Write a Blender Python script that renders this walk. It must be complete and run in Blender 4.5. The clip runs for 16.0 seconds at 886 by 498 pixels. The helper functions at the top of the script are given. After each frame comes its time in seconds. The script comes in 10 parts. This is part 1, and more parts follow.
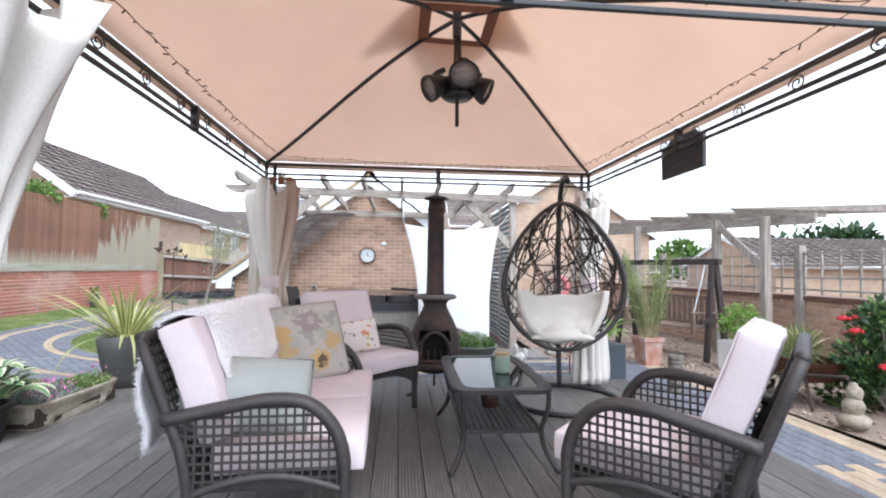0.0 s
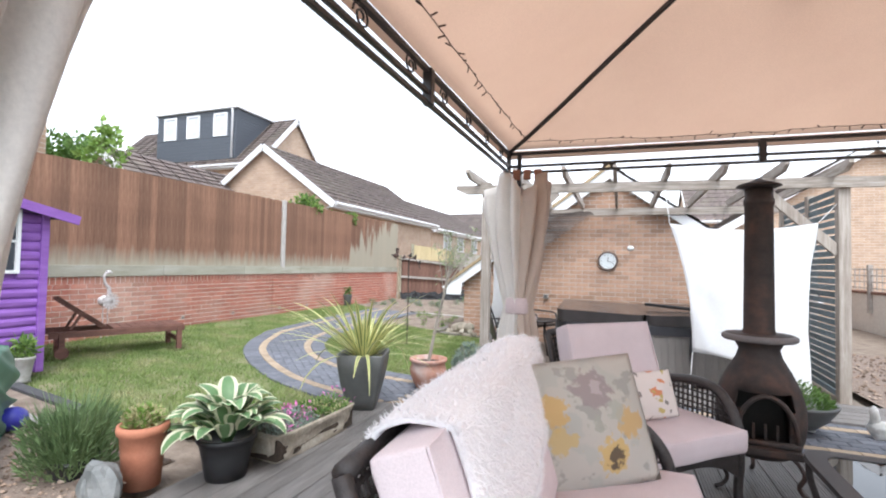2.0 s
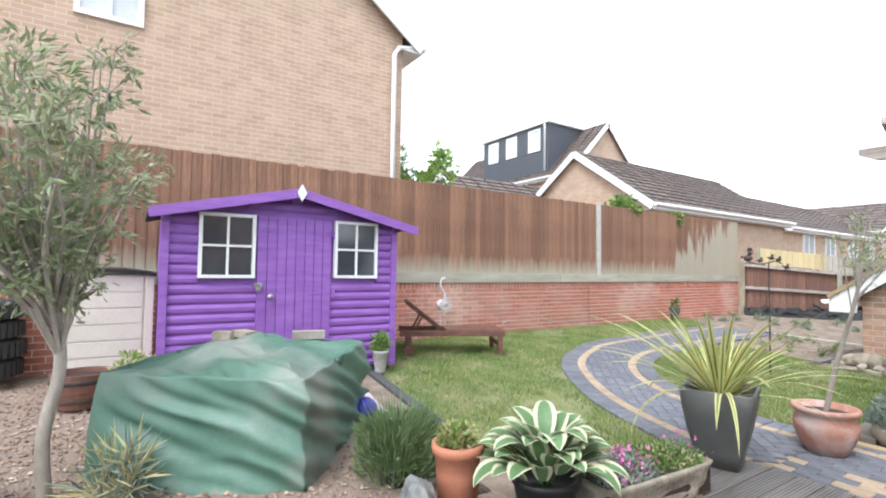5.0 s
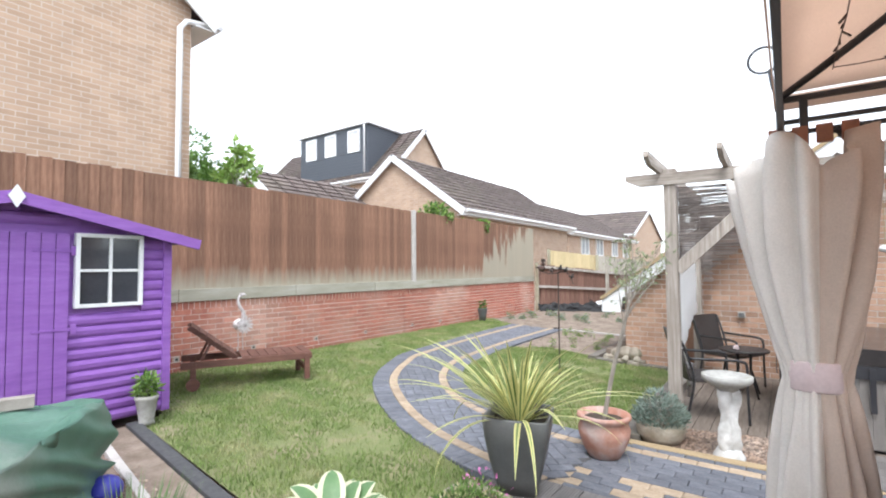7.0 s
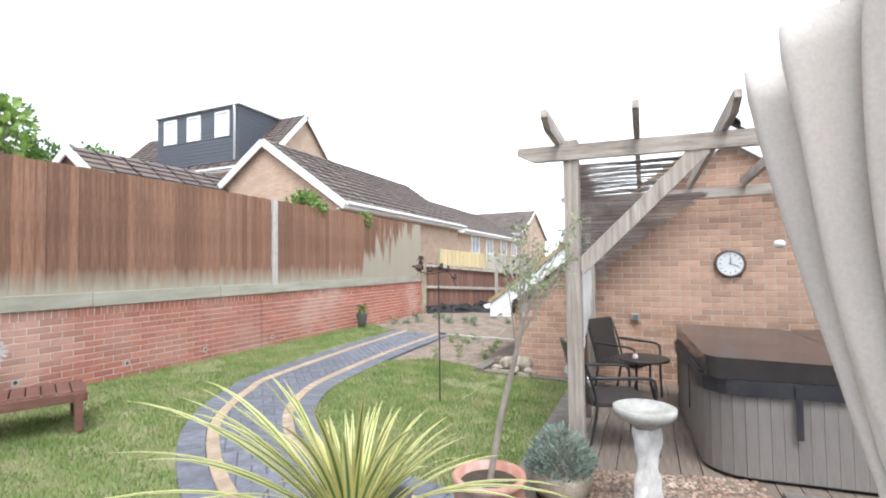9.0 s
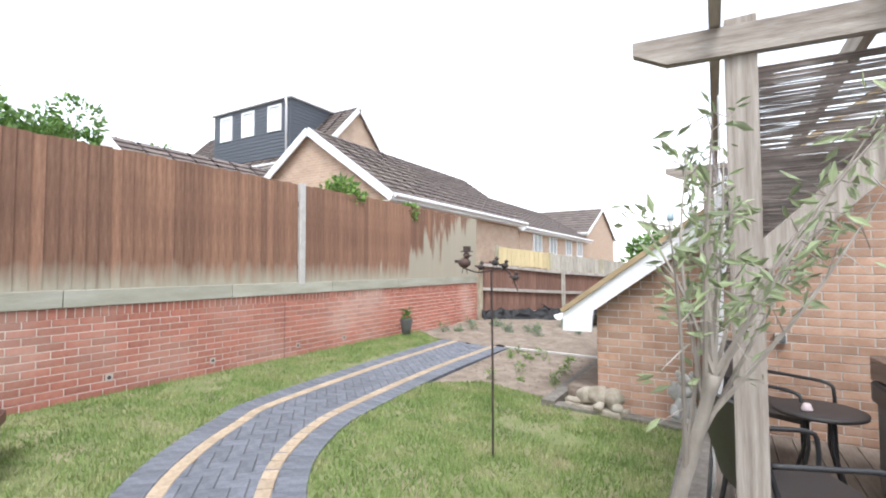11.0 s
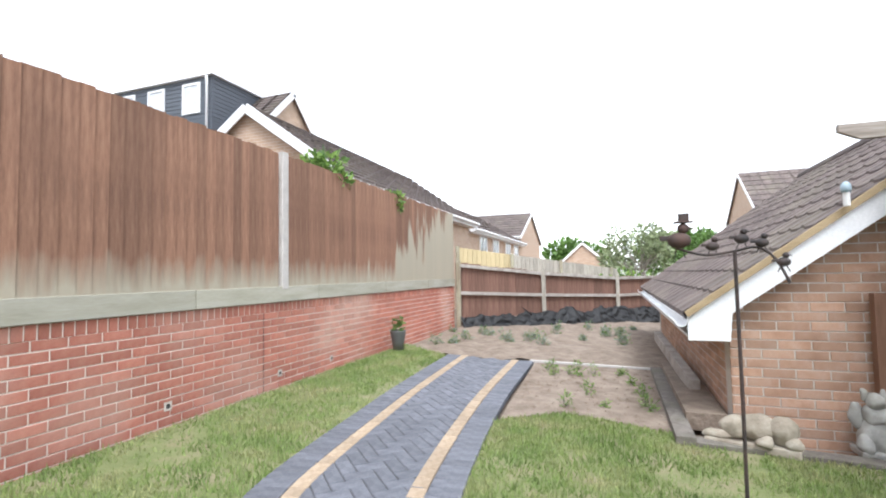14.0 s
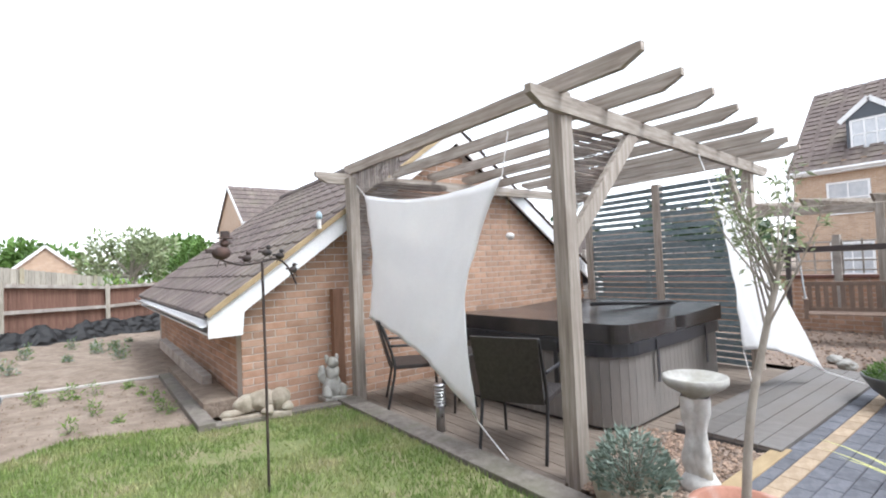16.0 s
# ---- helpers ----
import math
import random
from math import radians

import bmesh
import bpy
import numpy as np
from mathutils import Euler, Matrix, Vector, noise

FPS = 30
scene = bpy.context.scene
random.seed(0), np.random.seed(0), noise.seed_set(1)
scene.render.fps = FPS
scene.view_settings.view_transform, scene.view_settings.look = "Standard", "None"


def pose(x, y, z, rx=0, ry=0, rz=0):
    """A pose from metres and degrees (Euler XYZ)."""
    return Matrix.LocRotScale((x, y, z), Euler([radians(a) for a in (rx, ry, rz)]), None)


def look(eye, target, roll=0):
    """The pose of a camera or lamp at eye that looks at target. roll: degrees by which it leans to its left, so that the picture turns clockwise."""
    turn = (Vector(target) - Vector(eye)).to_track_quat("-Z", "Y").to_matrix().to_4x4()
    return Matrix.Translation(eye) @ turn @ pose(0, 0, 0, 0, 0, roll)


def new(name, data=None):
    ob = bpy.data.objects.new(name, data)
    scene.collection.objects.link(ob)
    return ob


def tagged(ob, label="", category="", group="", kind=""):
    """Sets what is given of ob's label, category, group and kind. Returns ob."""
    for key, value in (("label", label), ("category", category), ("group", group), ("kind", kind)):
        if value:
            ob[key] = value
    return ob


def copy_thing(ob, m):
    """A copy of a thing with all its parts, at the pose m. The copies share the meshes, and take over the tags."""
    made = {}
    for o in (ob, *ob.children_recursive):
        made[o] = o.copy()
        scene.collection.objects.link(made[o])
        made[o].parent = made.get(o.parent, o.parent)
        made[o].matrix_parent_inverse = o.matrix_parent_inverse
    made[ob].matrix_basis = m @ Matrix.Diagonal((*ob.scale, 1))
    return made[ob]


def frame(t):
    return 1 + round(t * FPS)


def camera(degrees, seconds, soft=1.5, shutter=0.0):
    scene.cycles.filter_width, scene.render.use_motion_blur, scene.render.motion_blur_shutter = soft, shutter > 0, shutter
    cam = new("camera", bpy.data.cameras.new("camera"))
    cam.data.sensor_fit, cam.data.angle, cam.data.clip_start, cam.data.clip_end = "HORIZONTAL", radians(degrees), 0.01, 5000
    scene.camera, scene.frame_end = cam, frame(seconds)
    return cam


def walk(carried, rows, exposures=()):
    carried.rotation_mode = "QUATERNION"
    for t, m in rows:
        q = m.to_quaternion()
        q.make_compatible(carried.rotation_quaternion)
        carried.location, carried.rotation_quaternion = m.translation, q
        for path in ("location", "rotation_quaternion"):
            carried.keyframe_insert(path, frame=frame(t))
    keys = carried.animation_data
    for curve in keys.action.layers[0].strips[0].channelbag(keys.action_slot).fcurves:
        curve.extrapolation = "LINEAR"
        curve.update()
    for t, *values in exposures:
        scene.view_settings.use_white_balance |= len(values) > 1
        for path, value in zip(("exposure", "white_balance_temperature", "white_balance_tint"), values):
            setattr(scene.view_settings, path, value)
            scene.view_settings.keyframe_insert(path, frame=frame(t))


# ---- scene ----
cam = camera(86.1, 16.0, soft=2.0)
PATH = [
    (0, (7.679, -9.974, 1.077), (7.861, -7.984, 1.162), 0.6),
    (0.5, (7.632, -9.69, 1.16), (7.785, -7.697, 1.235), 0.5),
    (1, (7.559, -9.393, 1.249), (7.494, -7.395, 1.312), 0.6),
    (1.5, (7.39, -9.097, 1.232), (7.011, -7.135, 1.299), 0.9),
    (2, (7.205, -8.866, 1.223), (6.507, -6.993, 1.289), 1.2),
    (2.5, (7.013, -8.602, 1.224), (5.935, -6.919, 1.289), 1.2),
    (3, (6.852, -8.446, 1.21), (5.485, -6.988, 1.276), 1.1),
    (3.5, (6.742, -8.361, 1.172), (5.211, -7.077, 1.246), 1.0),
    (4, (6.684, -8.327, 1.128), (5.038, -7.194, 1.212), 0.9),
    (4.2, (6.677, -8.321, 1.121), (4.997, -7.24, 1.208), 0.8),
    (6.3, (6.603, -8.074, 1.307), (5.018, -6.858, 1.389), 0.4),
    (6.5, (6.566, -8.015, 1.329), (5.103, -6.655, 1.412), 0.0),
    (7, (6.463, -7.856, 1.362), (5.292, -6.237, 1.444), -0.4),
    (7.5, (6.329, -7.633, 1.35), (5.409, -5.859, 1.432), -0.8),
    (8, (6.252, -7.358, 1.352), (5.451, -5.527, 1.428), -1.2),
    (8.2, (6.233, -7.235, 1.355), (5.444, -5.398, 1.431), -0.8),
    (10.3, (5.759, -5.528, 1.366), (4.969, -3.692, 1.438), -0.8),
    (10.5, (5.711, -5.434, 1.369), (4.901, -3.607, 1.443), -0.7),
    (11, (5.498, -5.11, 1.312), (4.484, -3.387, 1.394), -0.2),
    (11.5, (5.165, -4.884, 1.205), (3.912, -3.327, 1.292), 0.2),
    (12, (4.762, -4.696, 1.185), (3.36, -3.272, 1.277), 0.5),
    (12.5, (4.389, -4.61, 1.201), (2.984, -3.19, 1.293), 0.6),
    (13, (4.038, -4.55, 1.201), (2.727, -3.043, 1.303), 0.3),
    (13.5, (3.725, -4.408, 1.204), (2.648, -2.726, 1.309), -0.4),
    (14, (3.469, -4.363, 1.212), (2.791, -2.484, 1.319), -1.0),
    (14.5, (3.287, -4.415, 1.196), (3.011, -2.437, 1.301), -1.5),
    (15, (3.233, -4.54, 1.226), (3.4, -2.549, 1.318), -2.2),
    (15.5, (3.167, -4.777, 1.25), (3.866, -2.905, 1.328), -2.4),
    (16, (3.133, -4.833, 1.232), (4.335, -3.236, 1.297), -2.5),
]
walk(cam, [(t, look(eye, target, roll)) for t, eye, target, roll in PATH], exposures=[(0, 1.58, 5800, 9), (2, 1.62, 6050, 9), (4, 1.66, 6120, 9), (16, 1.66, 6100, 9)])

# ---- light: bright overcast day ----
SUN_EL, SUN_AZ = radians(60), radians(152)
world = bpy.data.worlds.new("overcast_sky")
scene.world = world
world.use_nodes = True
wn = world.node_tree
sky = wn.nodes.new("ShaderNodeTexSky")
sky.sky_type = "NISHITA"
sky.sun_disc = False
sky.sun_elevation, sky.sun_rotation = SUN_EL, SUN_AZ
sky.air_density, sky.dust_density, sky.ozone_density = 1.0, 1.0, 1.0
hsv = wn.nodes.new("ShaderNodeHueSaturation")
hsv.inputs["Saturation"].default_value = 0.18
wn.links.new(sky.outputs[0], hsv.inputs["Color"])
wn.links.new(hsv.outputs[0], wn.nodes["Background"].inputs["Color"])
wn.nodes["Background"].inputs["Strength"].default_value = 0.15
sun_data = bpy.data.lights.new("sun", "SUN")
sun_data.energy, sun_data.angle, sun_data.color = 1.0, radians(25), (1.0, 0.985, 0.965)
sun_ob = new("sun", sun_data)
sun_ob.matrix_world = look((math.sin(SUN_AZ) * math.cos(SUN_EL) * 40, math.cos(SUN_AZ) * math.cos(SUN_EL) * 40, math.sin(SUN_EL) * 40), (0, 0, 0))


# ---- materials ----
def material(name, colors, scale=6.0, stretch=(1, 1, 1), rough=0.7, metal=0.0, bump=0.2, fine=60.0, vary=0.0, island=0.0,
             stain=None, stain_scale=1.2, stain_amount=0.5, spec=0.5, translucent=0.0, bump_dist=0.004):
    """Noise between colours at two scales; vary: brightness by object, island: by loose piece."""
    m = bpy.data.materials.new(name)
    m.use_nodes = True
    nt = m.node_tree
    N, L = nt.nodes, nt.links
    bs = N["Principled BSDF"]
    tc = N.new("ShaderNodeTexCoord")
    mp = N.new("ShaderNodeMapping")
    mp.inputs["Scale"].default_value = stretch
    L.new(tc.outputs["Object"], mp.inputs["Vector"])
    n1 = N.new("ShaderNodeTexNoise")
    n1.inputs["Scale"].default_value, n1.inputs["Detail"].default_value, n1.inputs["Roughness"].default_value = scale, 6, 0.65
    L.new(mp.outputs[0], n1.inputs["Vector"])
    ramp = N.new("ShaderNodeValToRGB")
    el = ramp.color_ramp.elements
    while len(el) < len(colors):
        el.new(0.5)
    for i, c in enumerate(colors):
        el[i].position = 0.3 + 0.4 * i / max(1, len(colors) - 1)
        el[i].color = (*c, 1)
    L.new(n1.outputs["Fac"], ramp.inputs["Fac"])
    col = ramp.outputs["Color"]
    n2 = N.new("ShaderNodeTexNoise")
    n2.inputs["Scale"].default_value, n2.inputs["Detail"].default_value = fine, 4
    L.new(mp.outputs[0], n2.inputs["Vector"])
    if stain:
        n3 = N.new("ShaderNodeTexNoise")
        n3.inputs["Scale"].default_value, n3.inputs["Detail"].default_value = stain_scale, 5
        geo = N.new("ShaderNodeNewGeometry")
        L.new(geo.outputs["Position"], n3.inputs["Vector"])
        mr = N.new("ShaderNodeMapRange")
        mr.inputs["From Min"].default_value, mr.inputs["From Max"].default_value = 0.48, 0.68
        mr.inputs["To Max"].default_value = stain_amount
        L.new(n3.outputs["Fac"], mr.inputs["Value"])
        mx = N.new("ShaderNodeMixRGB")
        L.new(mr.outputs[0], mx.inputs["Fac"])
        L.new(col, mx.inputs["Color1"])
        mx.inputs["Color2"].default_value = (*stain, 1)
        col = mx.outputs["Color"]
    for amount, node, out in ((vary, "ShaderNodeObjectInfo", "Random"), (island, "ShaderNodeNewGeometry", "Random Per Island")):
        if amount:
            src = N.new(node)
            mr = N.new("ShaderNodeMapRange")
            mr.inputs["To Min"].default_value, mr.inputs["To Max"].default_value = 1 - amount, 1 + amount
            L.new(src.outputs[out], mr.inputs["Value"])
            hs = N.new("ShaderNodeHueSaturation")
            L.new(mr.outputs[0], hs.inputs["Value"])
            L.new(col, hs.inputs["Color"])
            col = hs.outputs["Color"]
    fineval = N.new("ShaderNodeMapRange")
    fineval.inputs["To Min"].default_value, fineval.inputs["To Max"].default_value = 0.86, 1.14
    L.new(n2.outputs["Fac"], fineval.inputs["Value"])
    h2 = N.new("ShaderNodeHueSaturation")
    L.new(fineval.outputs[0], h2.inputs["Value"])
    L.new(col, h2.inputs["Color"])
    L.new(h2.outputs["Color"], bs.inputs["Base Color"])
    rr = N.new("ShaderNodeMapRange")
    rr.inputs["To Min"].default_value, rr.inputs["To Max"].default_value = max(0.02, rough - 0.1), min(1, rough + 0.1)
    L.new(n1.outputs["Fac"], rr.inputs["Value"])
    L.new(rr.outputs[0], bs.inputs["Roughness"])
    bs.inputs["Metallic"].default_value = metal
    bs.inputs["Specular IOR Level"].default_value = spec
    if bump:
        bp = N.new("ShaderNodeBump")
        bp.inputs["Strength"].default_value, bp.inputs["Distance"].default_value = bump, bump_dist
        L.new(n2.outputs["Fac"], bp.inputs["Height"])
        L.new(bp.outputs[0], bs.inputs["Normal"])
    if translucent:
        tr = N.new("ShaderNodeBsdfTranslucent")
        L.new(h2.outputs["Color"], tr.inputs["Color"])
        ms = N.new("ShaderNodeMixShader")
        ms.inputs["Fac"].default_value = translucent
        L.new(bs.outputs[0], ms.inputs[1])
        L.new(tr.outputs[0], ms.inputs[2])
        L.new(ms.outputs[0], N["Material Output"].inputs["Surface"])
    return m


def brick_texture(name, c1, c2, mortar, scale=1.0, offset=0.5):
    """Brickwork for walls that stay far off, in metres along the wall."""
    m = bpy.data.materials.new(name)
    m.use_nodes = True
    N, L = m.node_tree.nodes, m.node_tree.links
    bs = N["Principled BSDF"]
    tc, sep, comb, add = N.new("ShaderNodeTexCoord"), N.new("ShaderNodeSeparateXYZ"), N.new("ShaderNodeCombineXYZ"), N.new("ShaderNodeMath")
    L.new(tc.outputs["Object"], sep.inputs[0])
    L.new(sep.outputs["X"], add.inputs[0])
    L.new(sep.outputs["Y"], add.inputs[1])
    L.new(add.outputs[0], comb.inputs["X"])
    L.new(sep.outputs["Z"], comb.inputs["Y"])
    br = N.new("ShaderNodeTexBrick")
    br.inputs["Scale"].default_value = scale
    br.inputs["Brick Width"].default_value, br.inputs["Row Height"].default_value, br.inputs["Mortar Size"].default_value = 0.225, 0.075, 0.006
    br.inputs["Color1"].default_value, br.inputs["Color2"].default_value, br.inputs["Mortar"].default_value = (*c1, 1), (*c2, 1), (*mortar, 1)
    L.new(comb.outputs[0], br.inputs["Vector"])
    ns = N.new("ShaderNodeTexNoise")
    ns.inputs["Scale"].default_value, ns.inputs["Detail"].default_value = 3, 6
    L.new(tc.outputs["Object"], ns.inputs["Vector"])
    mr = N.new("ShaderNodeMapRange")
    mr.inputs["To Min"].default_value, mr.inputs["To Max"].default_value = 0.8, 1.2
    L.new(ns.outputs["Fac"], mr.inputs["Value"])
    hs = N.new("ShaderNodeHueSaturation")
    L.new(mr.outputs[0], hs.inputs["Value"])
    L.new(br.outputs["Color"], hs.inputs["Color"])
    L.new(hs.outputs[0], bs.inputs["Base Color"])
    bs.inputs["Roughness"].default_value = 0.85
    bp = N.new("ShaderNodeBump")
    bp.inputs["Strength"].default_value, bp.inputs["Distance"].default_value = 0.5, 0.006
    bp.invert = True
    L.new(br.outputs["Fac"], bp.inputs["Height"])
    L.new(bp.outputs[0], bs.inputs["Normal"])
    return m


def glass_material(name, tint, rough=0.03):
    m = bpy.data.materials.new(name)
    m.use_nodes = True
    bs = m.node_tree.nodes["Principled BSDF"]
    bs.inputs["Base Color"].default_value = (*tint, 1)
    bs.inputs["Roughness"].default_value = rough
    bs.inputs["Transmission Weight"].default_value = 1.0
    bs.inputs["IOR"].default_value = 1.45
    return m


M = {
    "brick_red": material("red_brick", [(0.30, 0.105, 0.07), (0.40, 0.15, 0.105), (0.47, 0.21, 0.15)], 9, rough=0.9, vary=0.16, island=0.16, stain=(0.52, 0.40, 0.33), stain_scale=0.9, stain_amount=0.45),
    "brick_buff": material("buff_brick", [(0.36, 0.205, 0.13), (0.46, 0.285, 0.195), (0.52, 0.36, 0.27)], 7, rough=0.9, vary=0.2, island=0.2),
    "mortar": material("mortar", [(0.48, 0.43, 0.38), (0.58, 0.53, 0.47)], 12, rough=0.95, bump=0.5),
    "mortar_red": material("mortar_red", [(0.66, 0.57, 0.49), (0.78, 0.70, 0.62)], 12, rough=0.95, bump=0.5),
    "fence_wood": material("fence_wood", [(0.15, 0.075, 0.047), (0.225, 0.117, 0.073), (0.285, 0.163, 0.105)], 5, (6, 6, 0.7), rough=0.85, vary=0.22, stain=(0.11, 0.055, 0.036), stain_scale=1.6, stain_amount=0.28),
    "fence_green": material("algae_wood", [(0.28, 0.25, 0.17), (0.36, 0.34, 0.25), (0.44, 0.41, 0.32)], 5, (5, 5, 1), rough=0.9, vary=0.12, stain=(0.20, 0.13, 0.085), stain_scale=1.6, stain_amount=0.55),
    "fence_grey": material("grey_fence_wood", [(0.24, 0.22, 0.18), (0.36, 0.33, 0.28), (0.42, 0.39, 0.33)], 5, (6, 6, 0.8), rough=0.9, vary=0.15),
    "concrete": material("concrete", [(0.42, 0.39, 0.36), (0.54, 0.51, 0.48)], 8, rough=0.95, bump=0.5),
    "gravelboard": material("gravel_board", [(0.30, 0.29, 0.22), (0.38, 0.36, 0.29), (0.44, 0.42, 0.36)], 4, (1, 0.3, 2), rough=0.95, vary=0.08),
    "grey_timber": material("weathered_timber", [(0.24, 0.21, 0.185), (0.36, 0.325, 0.29), (0.46, 0.42, 0.38)], 6, (1, 1, 1), rough=0.85, bump=0.35, stain=(0.17, 0.14, 0.12), stain_scale=2.5, stain_amount=0.4),
    "sleeper": material("dark_sleeper", [(0.11, 0.095, 0.08), (0.17, 0.15, 0.13), (0.24, 0.215, 0.19)], 5, (3, 3, 3), rough=0.95, bump=0.6, stain=(0.14, 0.14, 0.09), stain_scale=3, stain_amount=0.5),
    "deck": material("deck_timber", [(0.105, 0.096, 0.089), (0.155, 0.143, 0.135), (0.21, 0.197, 0.188)], 4, (8, 0.8, 8), rough=0.5, vary=0.13, stain=(0.12, 0.10, 0.085), stain_scale=1.1, stain_amount=0.4),
    "paver": material("charcoal_paver", [(0.085, 0.09, 0.105), (0.125, 0.13, 0.15), (0.165, 0.17, 0.19)], 14, rough=0.85, vary=0.14, island=0.14, bump=0.4),
    "paver_gold": material("buff_paver", [(0.28, 0.21, 0.14), (0.36, 0.275, 0.19), (0.42, 0.335, 0.245)], 14, rough=0.85, vary=0.12, island=0.12, bump=0.4),
    "bedding": material("jointing_sand", [(0.06, 0.06, 0.065), (0.10, 0.10, 0.10)], 30, rough=1.0),
    "soil": material("dry_soil", [(0.15, 0.11, 0.08), (0.225, 0.175, 0.135), (0.30, 0.245, 0.195)], 5, rough=1.0, bump=0.8, fine=35, bump_dist=0.02),
    "lawn_soil": material("lawn_base", [(0.12, 0.155, 0.05), (0.18, 0.20, 0.08), (0.28, 0.235, 0.15)], 3.0, rough=1.0, bump=0.8, fine=50, bump_dist=0.02),
    "grass": material("grass_blades", [(0.125, 0.20, 0.05), (0.22, 0.295, 0.09), (0.40, 0.37, 0.20)], 2.2, rough=0.7, island=0.3, bump=0, translucent=0.25),
    "gravel": material("gravel_stones", [(0.15, 0.095, 0.065), (0.27, 0.19, 0.14), (0.42, 0.34, 0.28)], 2, rough=0.85, island=0.5, bump=0.2),
    "gravel_bed": material("gravel_base", [(0.19, 0.14, 0.11), (0.31, 0.24, 0.195)], 40, rough=1.0, bump=0.9, fine=60, bump_dist=0.02),
    "roof_tile": material("brown_roof_tile", [(0.085, 0.065, 0.06), (0.135, 0.105, 0.095), (0.18, 0.145, 0.13)], 5, rough=0.85, island=0.15, vary=0.1, stain=(0.20, 0.18, 0.13), stain_scale=1.0, stain_amount=0.35),
    "white_paint": material("white_upvc", [(0.74, 0.74, 0.75), (0.80, 0.80, 0.80)], 3, rough=0.4, bump=0.05),
    "slate_clad": material("slate_cladding", [(0.075, 0.085, 0.10), (0.095, 0.105, 0.125)], 4, (0.3, 1, 6), rough=0.6),
    "house_brick": brick_texture("house_brick", (0.42, 0.29, 0.20), (0.50, 0.355, 0.255), (0.54, 0.46, 0.39)),
    "glass_dark": material("window_glass", [(0.03, 0.035, 0.045), (0.06, 0.065, 0.08)], 1.5, rough=0.06, bump=0, spec=1.0),
    # pale panes: the sky's reflection is put into the base colour
    "glass_sky": material("sky_window_glass", [(0.42, 0.44, 0.48), (0.60, 0.61, 0.63)], 3, rough=0.1, bump=0, spec=1.0),
    "purple": material("purple_paint", [(0.205, 0.08, 0.35), (0.26, 0.108, 0.42), (0.31, 0.145, 0.48)], 6, (1, 0.4, 3), rough=0.6, vary=0.05, bump=0.25),
    "felt": material("roof_felt", [(0.05, 0.05, 0.055), (0.09, 0.09, 0.09)], 20, rough=0.95),
    "black_metal": material("black_metal", [(0.018, 0.018, 0.02), (0.035, 0.034, 0.036)], 8, rough=0.45, metal=0.0, bump=0.1),
    "rusty_iron": material("rusty_iron", [(0.022, 0.02, 0.02), (0.05, 0.038, 0.034), (0.105, 0.058, 0.045)], 5, rough=0.7, metal=0.2, bump=0.4),
    "canopy": material("canopy_fabric", [(0.70, 0.565, 0.475), (0.75, 0.61, 0.515)], 2, rough=0.9, translucent=0.75, bump=0.1, fine=200),
    "cream_fabric": material("cream_curtain", [(0.70, 0.66, 0.61), (0.79, 0.75, 0.70)], 3, rough=0.95, translucent=0.18, bump=0.2, fine=150),
    "tan_fabric": material("tan_curtain", [(0.50, 0.40, 0.33), (0.60, 0.49, 0.41)], 3, rough=0.95, translucent=0.18, bump=0.2, fine=150),
    "sail": material("white_sail_cloth", [(0.90, 0.90, 0.90), (0.94, 0.94, 0.94)], 2, rough=0.85, translucent=0.55, bump=0.1, fine=120),
    "rattan": material("dark_rattan", [(0.022, 0.018, 0.017), (0.05, 0.042, 0.04)], 40, rough=0.5, bump=0.5, fine=200),
    "cushion": material("lilac_grey_cushion", [(0.60, 0.515, 0.53), (0.68, 0.59, 0.605)], 3, rough=0.95, bump=0.25, fine=220),
    "fur": material("white_throw", [(0.80, 0.78, 0.79), (0.87, 0.855, 0.86)], 5, rough=1.0, bump=0.4, fine=90, bump_dist=0.01),
    "pebble_white": material("painted_white", [(0.66, 0.65, 0.63), (0.76, 0.75, 0.73)], 5, rough=0.7),
}


